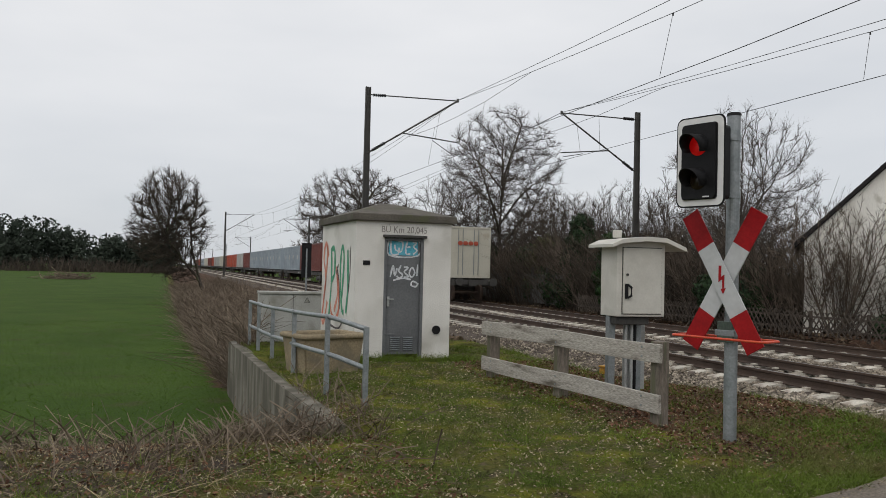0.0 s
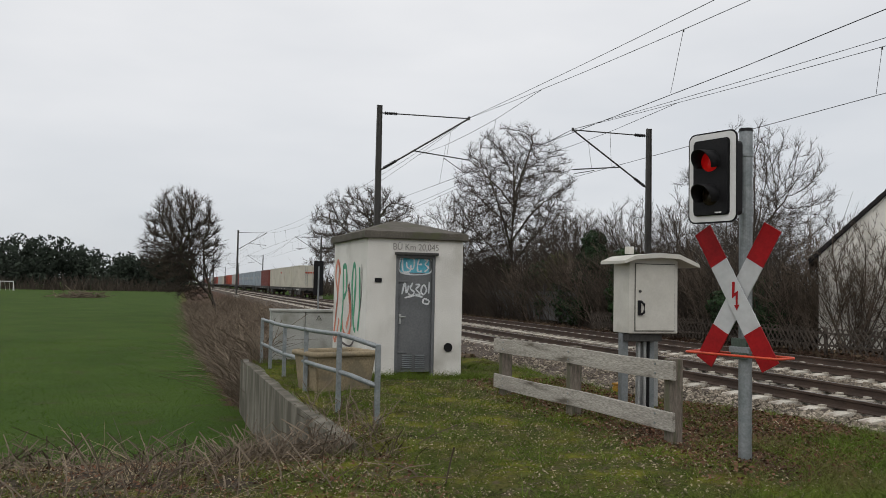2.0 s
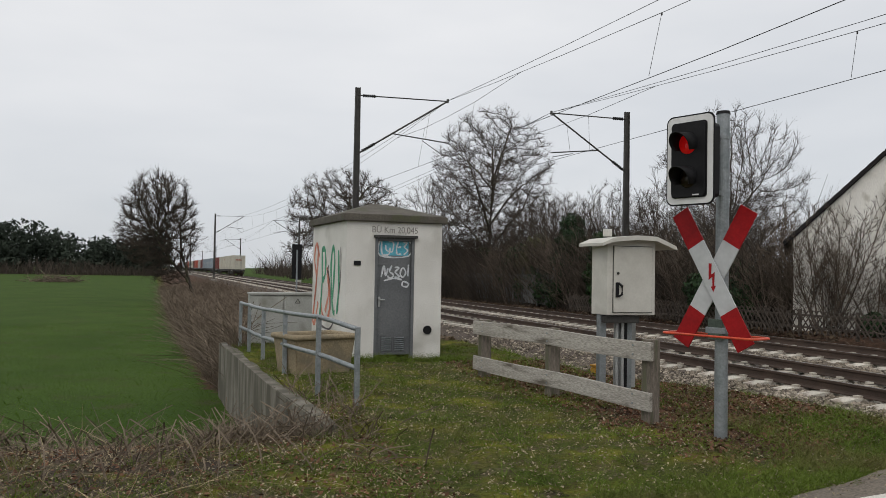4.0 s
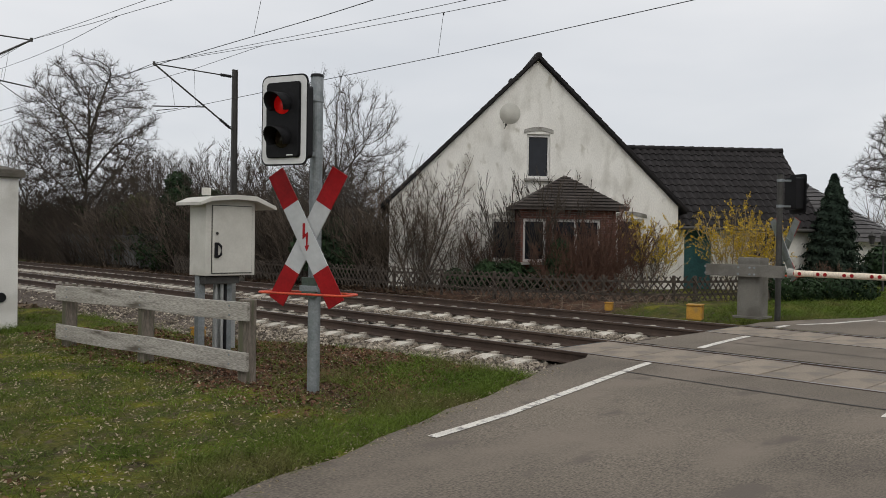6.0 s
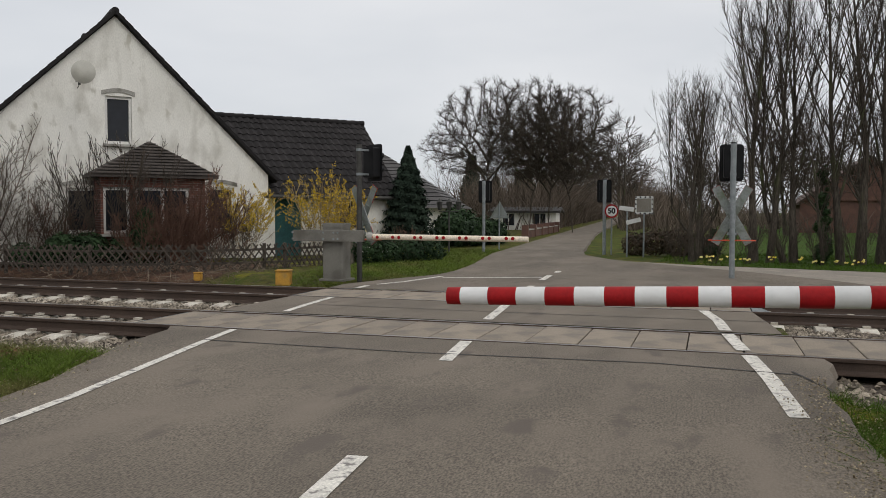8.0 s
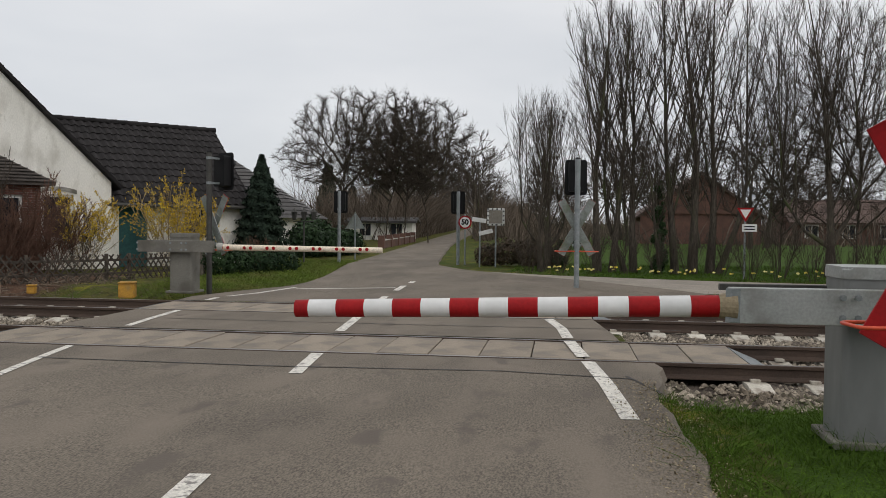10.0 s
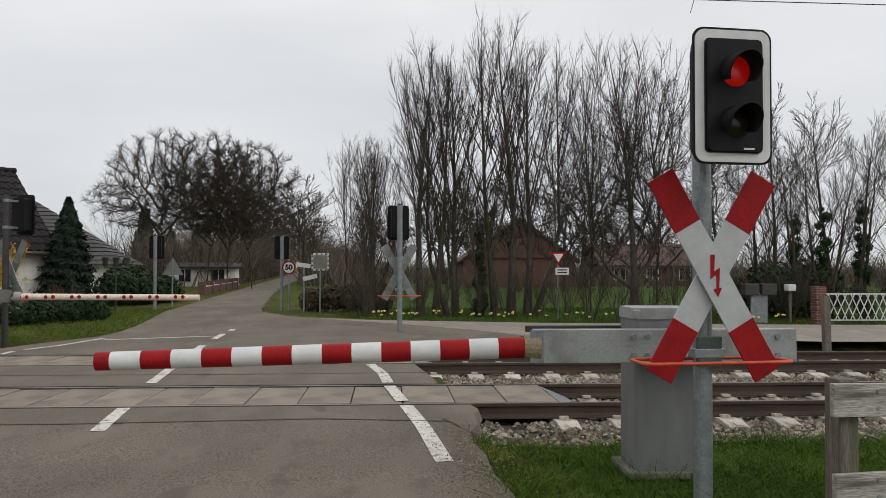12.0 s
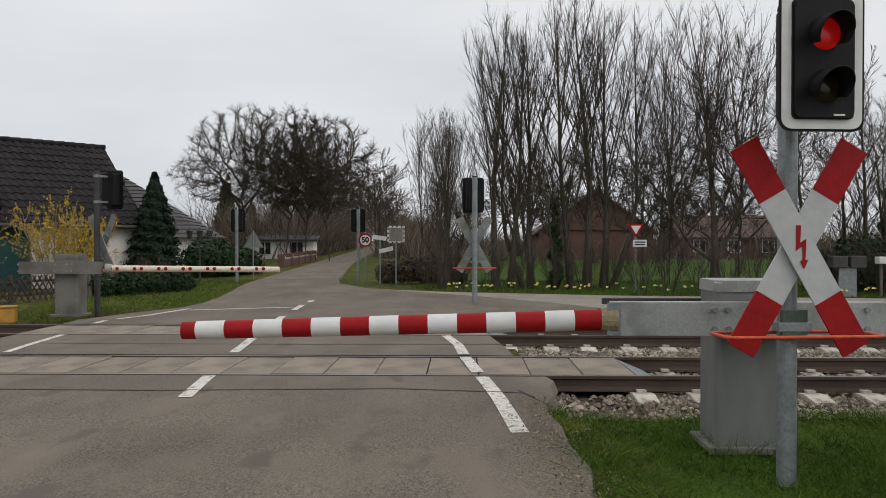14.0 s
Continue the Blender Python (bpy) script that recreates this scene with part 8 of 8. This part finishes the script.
# short turf of the near verge
x, y = scatter(rng, 330000, -4, 8.5, 2.9, 17, lambda x, y: off_road(x, y, -0.04 - 0.16 * clump(x * 2.3, y * 1.7) * rng.random(len(x))) & (rng.random(len(x)) < 0.25 + 0.75 * clump(x, y)) & ~((x < 1.7) & (y > 7.2)) & ~((x > 3.25) & (x < 5.1) & (y > 13.7)) & (rng.random(len(x)) < np.clip(9 / (y + x * 0.4), 0.2, 1)))
b = np.stack([x, y, ground_z(x, y) - 0.01], 1)
ribbons("turf", b, np.stack([rng.normal(0, 0.55, len(x)), rng.normal(0, 0.55, len(x)), np.ones(len(x))], 1), rng.uniform(0.025, 0.07, len(x)) * (0.6 + 0.9 * clump(x, y, 0.8)), rng.uniform(0.004, 0.007, len(x)), M_BLADE, "short patchy turf of the verge", "grass", seed=2)
x, y = scatter(rng, 60000, -3, 8.5, 3.4, 14, lambda x, y: off_road(x, y, 0.0) & (rng.random(len(x)) < 0.45 * (1 - clump(x + 1, y + 2))) & ~((x < 1.9) & (y > 8)) & ~((x > 3.25) & (x < 5.1) & (y > 13.7)))
ribbons("withered_turf", np.stack([x, y, ground_z(x, y) - 0.005], 1), np.stack([rng.normal(0, 1.0, len(x)), rng.normal(0, 1.0, len(x)), np.ones(len(x)) * 0.7], 1), rng.uniform(0.03, 0.09, len(x)), rng.uniform(0.004, 0.006, len(x)), M_STRAW, "withered straw-coloured blades in the turf", "grass", segs=1, seed=22)
# longer tufts
tx, ty = scatter(rng, 1500, -3, 9, 3.5, 16, lambda x, y: off_road(x, y, 0.05) & ~((x < 1.7) & (y > 8)) & ~((x > 3.2) & (x < 5.1) & (y > 13.6)))
tx, ty = np.concatenate([tx, rng.uniform(2.4, 5.2, 130), rng.uniform(5.8, 8.3, 170), rng.uniform(3.0, 8.6, 420)]), np.concatenate([ty, rng.uniform(13.2, 13.7, 130), rng.uniform(6.4, 7.9, 170), np.zeros(420)])
ty[-420:] = np.interp(tx[-420:], ROAD_X, ROAD_L) + 0.05 + 0.8 * rng.random(420) ** 1.6
k = 26
x, y = np.repeat(tx, k) + rng.normal(0, 0.05, len(tx) * k), np.repeat(ty, k) + rng.normal(0, 0.05, len(tx) * k)
ok = off_road(x, y)
x, y = x[ok], y[ok]
ribbons("grass_tufts", np.stack([x, y, ground_z(x, y) - 0.02], 1), np.stack([rng.normal(0, 0.45, len(x)), rng.normal(0, 0.45, len(x)), np.ones(len(x))], 1), rng.uniform(0.08, 0.22, len(x)), rng.uniform(0.005, 0.009, len(x)), M_BLADE, "tufts of longer green grass", "grass", seed=3)
# lush grass by the right-hand signal and beyond the tracks
x, y = scatter(rng, 46000, 4.5, 9.2, -7.5, -0.7, lambda x, y: off_road(x, y, -0.05) & ((x < 8.4)))
z = ground_z(x, y)
ribbons("lush_grass", np.stack([x, y, z - 0.02], 1), np.stack([rng.normal(0, 0.5, len(x)), rng.normal(0, 0.5, len(x)), np.ones(len(x))], 1), rng.uniform(0.06, 0.22, len(x)) * (0.6 + 0.9 * clump(x, y, 1.3)), rng.uniform(0.006, 0.01, len(x)), M_BLADE2, "lush green verge grass", "grass", seed=4)
x, y = scatter(rng, 45000, 16.9, 34, 6.3, 13, lambda x, y: off_road(x, y, 0.0) & (y < 9.6 + 0.12 * (x - 17)))
ribbons("verge_grass", np.stack([x, y, ground_z(x, y) - 0.02], 1), np.stack([rng.normal(0, 0.5, len(x)), rng.normal(0, 0.5, len(x)), np.ones(len(x))], 1), rng.uniform(0.08, 0.24, len(x)), rng.uniform(0.01, 0.018, len(x)), M_BLADE, "rough verge grass beyond the tracks", "grass", seed=5)
# meadow grass of the field
x, y = scatter(rng, 80000, -14, 1.6, 9.5, 40, lambda x, y: (rng.random(len(x)) < np.clip(12 / y, 0.15, 1)))
ribbons("field_grass", np.stack([x, y, ground_z(x, y) - 0.01], 1), np.stack([rng.normal(0, 0.5, len(x)), rng.normal(0, 0.5, len(x)), np.ones(len(x))], 1), rng.uniform(0.04, 0.1, len(x)), rng.uniform(0.008, 0.014, len(x)), M_BLADE2, "short green pasture grass", "grass", seed=6)
# straw-coloured dry grass on the ballast edge and beside the far lane
x, y = scatter(rng, 12000, 16.6, 20, -16, -3.2, lambda x, y: x < np.interp(-y, [3.2, 3.9, 9.4, 20], [19.4, 20, 17.8, 17.2]))
ribbons("dry_grass", np.stack([x, y, ground_z(x, y) - 0.02], 1), np.stack([rng.normal(0, 0.6, len(x)), rng.normal(0, 0.6, len(x)), np.ones(len(x))], 1), rng.uniform(0.08, 0.25, len(x)), rng.uniform(0.008, 0.014, len(x)), M_STRAW, "dry yellow grass between track and side lane", "grass", seed=7)
# bramble brush on the embankment and at the field's corner
x, y = scatter(rng, 90000, 0.5, 5.6, 16.2, 90, lambda x, y: (x < 1.9 + 3.5 * smooth01((y - 17) / 6)) & (x > np.interp(y, [16, 19, 24.5, 39, 93], [1.5, 1.5, 1.25, 0.98, 0.75]) + 0.1 * np.sin(y * 0.9)) & (rng.random(len(x)) < np.where(x < 2.3, 1.0, 0.5)) & (rng.random(len(x)) < np.clip(24 / y, 0.25, 1)))
xs2, ys2 = scatter(rng, 3900, -4.5, 2.45, 6.8, 10.6, lambda x, y: rng.random(len(x)) < clump(x, y))
xs3, ys3 = scatter(rng, 900, 0.7, 1.95, 8.2, 11.2, lambda x, y: x < 2.05 - 0.05 * (y - 8))
xs2, ys2 = np.concatenate([xs2, xs3]), np.concatenate([ys2, ys3])
x, y = np.concatenate([x, xs2]), np.concatenate([y, ys2])
ln = np.concatenate([rng.uniform(0.45, 1.35, len(x) - len(xs2)), rng.uniform(0.12, 0.55, len(xs2))])
ribbons("bramble_brush", np.stack([x, y, ground_z(x, y) - 0.05], 1), np.stack([rng.normal(0, 0.38, len(x)), rng.normal(0, 0.38, len(x)), np.ones(len(x))], 1), ln, rng.uniform(0.008, 0.015, len(x)), M_BRUSH, "tangled leafless bramble brush on the embankment", "brush", segs=3, curl=0.42, taper=False, seed=8)
x, y = scatter(rng, 3600, -4.5, 2.3, 5.8, 10.4, lambda x, y: rng.random(len(x)) < clump(x + 3, y))
ribbons("dead_grass", np.stack([x, y, ground_z(x, y) - 0.02], 1), np.stack([rng.normal(0, 1.0, len(x)), rng.normal(0, 1.0, len(x)), np.ones(len(x))], 1), rng.uniform(0.12, 0.5, len(x)), rng.uniform(0.004, 0.008, len(x)), M_STRAW, "matted dead grass and stalks", "grass", segs=4, curl=0.9, seed=9)
x, y = scatter(rng, 5200, 16.9, 22.5, 11, 40, lambda x, y: (x < np.interp(y, [11, 14, 19.5, 40], [21.5, 20.4, 18.4, 18.2])))
ribbons("trackside_brush", np.stack([x, y, ground_z(x, y) - 0.03], 1), np.stack([rng.normal(0, 0.7, len(x)), rng.normal(0, 0.7, len(x)), np.ones(len(x))], 1), rng.uniform(0.15, 0.8, len(x)), rng.uniform(0.01, 0.018, len(x)), M_BRUSH, "dead stems and brush along the garden fence", "brush", segs=4, curl=0.6, taper=False, seed=10)


# twiggy hedges and woods too dense to count
x, y = scatter(rng, 66000, 18.3, 27, 20, 90, lambda x, y: (x > np.interp(y, [20, 24, 80], [19.6, 18.7, 18.7])) & ~((y < 33) & (x > np.interp(y, [20, 33], [20.0, 24]))))
ribbons("trackside_hedge", np.stack([x, y, ground_z(x, y) - 0.05], 1), np.stack([rng.normal(0, 0.35, len(x)), rng.normal(0, 0.35, len(x)), np.ones(len(x))], 1), rng.uniform(1.2, 5.2, len(x)) * (0.75 + 0.5 * clump(x, y, 0.4)), rng.uniform(0.026, 0.052, len(x)), M_TWIG, "dense leafless hedge along the line", "hedge", segs=3, curl=0.3, seed=14)
x, y = scatter(rng, 17000, 36, 150, -75, 8, lambda x, y: (y < 0.1 * x - 2.5) & (x > 62 - 0.2 * y) & ~((x > 66) & (x < 83) & (y > -17) & (y < -2)))
ribbons("far_thicket", np.stack([x, y, ground_z(x, y) - 0.05], 1), np.stack([rng.normal(0, 0.3, len(x)), rng.normal(0, 0.3, len(x)), np.ones(len(x))], 1), rng.uniform(1.5, 6.0, len(x)) * (0.5 + 0.6 * clump(x, y, 0.09)), rng.uniform(0.05, 0.13, len(x)), M_TWIG_LIT, "brown leafless woodland beyond the meadow", "wood", segs=3, curl=0.3, seed=15)
x, y = scatter(rng, 60000, 72, 260, 6, 42, lambda x, y: (np.abs(y - np.interp(x, [80, 150, 400], [10.5, 16.5, 38])) > 3.2) & (np.abs(y - np.interp(x, [80, 150, 400], [10.5, 16.5, 38])) < 14))
ribbons("avenue_thicket", np.stack([x, y, ground_z(x, y) - 0.05], 1), np.stack([rng.normal(0, 0.3, len(x)), rng.normal(0, 0.3, len(x)), np.ones(len(x))], 1), rng.uniform(3.5, 10, len(x)) * (0.65 + 0.4 * clump(x, y, 0.09)), rng.uniform(0.05, 0.12, len(x)), M_TWIG_LIT, "brown leafless trees closing over the lane", "wood", segs=3, curl=0.3, seed=16)
x, y = scatter(rng, 9000, 16, 120, 120, 260, lambda x, y: x > 12 + 0.06 * y)
ribbons("horizon_wood", np.stack([x, y, ground_z(x, y) - 0.05], 1), np.stack([rng.normal(0, 0.3, len(x)), rng.normal(0, 0.3, len(x)), np.ones(len(x))], 1), rng.uniform(2, 8, len(x)) * (0.5 + 0.6 * clump(x, y, 0.06)), rng.uniform(0.08, 0.2, len(x)), M_TWIG, "leafless woodland on the horizon", "wood", segs=3, curl=0.3, seed=17)
x, y = scatter(rng, 7000, -200, 2, 226, 240, lambda x, y: x < 100)
ribbons("field_edge_wood", np.stack([x, y, ground_z(x, y) - 0.05], 1), np.stack([rng.normal(0, 0.25, len(x)), rng.normal(0, 0.25, len(x)), np.ones(len(x))], 1), rng.uniform(1.5, 5, len(x)) * (0.6 + 0.5 * clump(x, y, 0.05)), rng.uniform(0.12, 0.3, len(x)), M_TWIG, "bare grey-brown trees at the far edge of the field", "wood", segs=3, curl=0.25, seed=18)
r_ = np.random.default_rng(78)
crowns = []
for i in range(380):
    px = r_.uniform(-200, 1)
    ph = r_.uniform(8.5, 13.5) * (0.9 + 0.2 * math.sin(px * 0.12))
    py = r_.uniform(236, 275)
    for j in range(4):
        crowns.append((px + r_.normal(0, 1.3), py + r_.normal(0, 1.3), ph * (0.25 + 0.22 * j) + 0.4, r_.uniform(1.6, 3.0) * (1.1 - 0.12 * j)))
pp, nn_ = blob_points(r_, 110000, crowns)
pp[:, 2] -= 1.0
tagged(new("pine_wood", leaf_mesh("pine_wood", r_, pp, nn_, 0.65, M_HAZED_PINE, 1.8)), "dark pine wood at the far edge of the field", "wood", kind="stuff")


def scatter_leaves(name, n, x0, x1, y0, y1, keep, size, mat, label, seed):
    r = np.random.default_rng(seed)
    x, y = scatter(r, n, x0, x1, y0, y1, keep)
    c = np.stack([x, y, np.where(off_road(x, y, -0.03), ground_z(x, y), road_z(x)) + r.uniform(0.004, 0.03, len(x))], 1)
    tagged(new(name, leaf_mesh(name, r, c, np.tile((0, 0, 1.0), (len(x), 1)), size, mat, 1.4)), label, "leaf litter", kind="stuff")


scatter_leaves("leaf_litter", 30000, 4.6, 9.3, 5.6, 13, lambda x, y: (off_road(x, y, 0.8) | (off_road(x, y, 0.1) & (rng.random(len(x)) < 0.15))) & (rng.random(len(x)) < np.clip((x - 4.2) / 1.6, 0, 1) * np.clip((y - 5.4) / 1.2, 0, 1)), 0.035, M_LEAFLITTER, "drift of red-brown dead leaves under the cabinet", 31)
scatter_leaves("fallen_leaves", 26000, -2, 8, 3.2, 13, lambda x, y: off_road(x, y, -0.1), 0.021, M_CHIP, "scattered pale dead leaves and chips in the turf", 32)
scatter_leaves("roadside_grit", 26000, -2, 8.6, 2.6, 7.2, lambda x, y: np.abs(y - np.interp(x, ROAD_X, ROAD_L)) < 0.3 * rng.random(len(x)) ** 2, 0.017, M_CHIP, "pale grit and chips along the crumbling asphalt edge", 36)
scatter_leaves("lane_edge_grit", 22000, 3.0, 8.8, -2.2, -0.4, lambda x, y: np.abs(y - np.interp(x, ROAD_X, ROAD_R) - 0.08) < 0.45 * rng.random(len(x)) ** 2, 0.015, M_CHIP, "pale grit along the crumbling asphalt edge", 37)
scatter_leaves("verge_leaves", 8000, -4, 2.4, 5.5, 10, lambda x, y: off_road(x, y, 0), 0.03, M_LEAFLITTER, "brown leaves under the brush", 33)
scatter_leaves("hedge_bottom_leaves", 30000, 17.0, 25, 19, 75, lambda x, y: x > np.interp(y, [19, 24], [18.0, 17.0]), 0.12, M_BRACKEN, "brown dead leaves under the hedge beside the line", 35)
scatter_leaves("embankment_leaves", 26000, 1.5, 8.2, 17, 60, lambda x, y: x > 1.5, 0.09, M_BRACKEN, "dead leaves and bracken on the embankment", 34)


def build_daffodils():
    r = np.random.default_rng(44)
    n = 70
    y = r.uniform(-13, 0.3, n)
    x = np.interp(-y, [0, 4.6, 11.5, 20], [26.2, 24.9, 24.0, 23.2]) + r.normal(0.35, 0.3, n)
    c, nn = [], []
    for a, b2 in zip(x, y):
        h = r.uniform(0.18, 0.32)
        for j in range(5):
            c.append((a + r.normal(0, 0.02), b2 + r.normal(0, 0.02), -0.08 + h))
            nn.append((-1, 0, 0.2))
    tagged(new("daffodils", leaf_mesh("daffodils", r, c, nn, 0.06, M_DAFF, 1.2)), "yellow daffodils along the meadow edge", "flowers", kind="stuff")
    x2, y2 = scatter(r, 24000, 23.2, 34, -16, 1.5, lambda x, y: x > np.interp(-y, [-1.5, 0, 4.6, 11.5, 20], [27.2, 25.9, 24.4, 23.4, 22.6]))
    ribbons("meadow_grass", np.stack([x2, y2, ground_z(x2, y2) - 0.02], 1), np.stack([r.normal(0, 0.4, len(x2)), r.normal(0, 0.4, len(x2)), np.ones(len(x2))], 1), r.uniform(0.06, 0.2, len(x2)), r.uniform(0.012, 0.022, len(x2)), M_BLADE2, "green meadow grass under the trees", "grass", seed=12)


build_daffodils()


# ---- things in the distance and by the side lane ----
def build_goal():
    gl = thing("football_goal", pose(-37, 205, -1.0), "small white football goal far out on the field", "goal")
    for a, b2 in (((-2.2, 0, 0), (-2.2, 0, 2)), ((2.2, 0, 0), (2.2, 0, 2)), ((-2.2, 0, 2), (2.2, 0, 2))):
        bm = bmesh.new()
        tube(bm, a, b2, 0.09)
        part("bar", bm, M_WHITE, gl)
    for i in range(6):
        bm = bmesh.new()
        tube(bm, (-2.2 + 0.88 * i, 0, 2), (-2.2 + 0.88 * i, 1.2, 0), 0.04)
        part("net_rope", bm, M_WHITE, gl)


build_goal()
pile = thing("brushwood_pile", pose(-13.5, 132, -1.0), "heap of cut branches lying on the field", "brushwood")
r_ = np.random.default_rng(77)
lb = Limbs()
for i in range(220):
    p = np.array((r_.normal(0, 1.6), r_.normal(0, 0.8), abs(r_.normal(0, 0.35))))
    pp, rr = grow(r_, p, (r_.normal(0, 1), r_.normal(0, 0.6), r_.normal(0.1, 0.2)), r_.uniform(0.8, 2.4), 0.05, 0.015, 3, 0.15, 0.0)
    lb.add(pp, rr, 4)
share("brushwood", mesh_from("brushwood", lb.v, lb.f, M_BRUSH), pile)


def wooden_post(x, y, h, label):
    p = thing("wooden_post", pose(x, y, float(ground_z(x, y)), 0, 2, 0), label, "post", "posts beside the lane")
    bm = bmesh.new()
    box(bm, (0, 0, h / 2), (0.14, 0.14, h), 0.02)
    part("shaft", bm, M_POST, p)
    part("cap", box(bmesh.new(), (0, 0, h + 0.015), (0.12, 0.12, 0.04), 0.015), M_POST, p)


wooden_post(16.96, -9.08, 1.3, "grey weathered post beside the side lane")
wooden_post(23.6, 10.2, 1.0, "dark post on the verge by the lane")
mail = thing("letterbox", pose(24.5, -11.1, -0.09), "dark grey letterboxes on a stand beside the side lane", "letterbox")
part("stand", box(bmesh.new(), (0, 0, 0.45), (0.08, 0.5, 0.9), 0.01), M_GALV, mail)
for dy in (-0.26, 0.26):
    part("box", box(bmesh.new(), (0, dy, 1.0), (0.3, 0.44, 0.34), 0.03), M_MAST, mail)
mail2 = thing("letterbox", pose(24.5, -12.05, -0.09), "white letterbox on a post beside the side lane", "letterbox")
part("stand", box(bmesh.new(), (0, 0, 0.5), (0.07, 0.07, 1.0), 0.01), M_POST, mail2)
part("box", box(bmesh.new(), (0, 0, 1.05), (0.3, 0.24, 0.2), 0.03), M_WHITE, mail2)
gate = thing("garden_gate", pose(24.0, -13.0, -0.09, 0, 0, -90), "white ornamental iron gate between brick piers", "gate")
for x in (-0.35, 2.3):
    part("pier", box(bmesh.new(), (x, 0, 0.55), (0.32, 0.32, 1.1), 0.02), M_BRICKWORK, gate)
for i in range(9):
    for s in (-25, 25):
        bm = bmesh.new()
        box(bm, (0, 0, 0), (0.025, 0.02, 0.85), 0, pose(0.1 + i * 0.23, 0.012 if s > 0 else -0.012, 0.5, 0, s, 0))
        part("bar", bm, M_WHITE, gate)
for z in (0.12, 0.88):
    part("rail", box(bmesh.new(), (1.0, 0.04, z), (2.2, 0.03, 0.04)), M_WHITE, gate)
lamp = thing("garden_lamp", pose(31.4, 9.6, -0.09), "triple lantern garden lamp on a dark post", "lamp")
bm = bmesh.new()
tube(bm, (0, 0, 0), (0, 0, 1.6), 0.04, 0.03)
tube(bm, (-0.05, -0.4, 1.6), (-0.05, 0.4, 1.6), 0.02)
part("post", bm, M_MAST, lamp)
for dy in (-0.38, 0, 0.38):
    bm = bmesh.new()
    tube(bm, (0, dy, 1.65), (0, dy, 1.95), 0.07, 0.12, 6)
    tube(bm, (0, dy, 1.95), (0, dy, 2.1), 0.15, 0.02, 6)
    part("lantern", bm, M_MAST, lamp)
wallp = thing("garden_wall", pose(50, 10.6, -0.1, 0, 0, 4), "low brick garden wall with piers along the lane", "wall")
part("coping", box(bmesh.new(), (9, 0, 0.5), (18, 0.3, 0.06), 0.01), M_CONCRETE, wallp)
part("masonry", box(bmesh.new(), (9, 0, 0.23), (18, 0.24, 0.48), 0.01), M_DARKBRICK, wallp)
for i in range(6):
    part("pier", box(bmesh.new(), (i * 3.6, 0, 0.4), (0.4, 0.4, 0.8), 0.02), M_DARKBRICK, wallp)


# ---- what moves ----
def motions():
    for ob, x, y, z in rolling:
        walk(ob, [(t, pose(x, y - 0.3 + 28.0 * t + 0.47 * t * t, z)) for t in (0, 1, 2, 3, 4, 5, 6, 8, 10, 12, 14)])


motions()
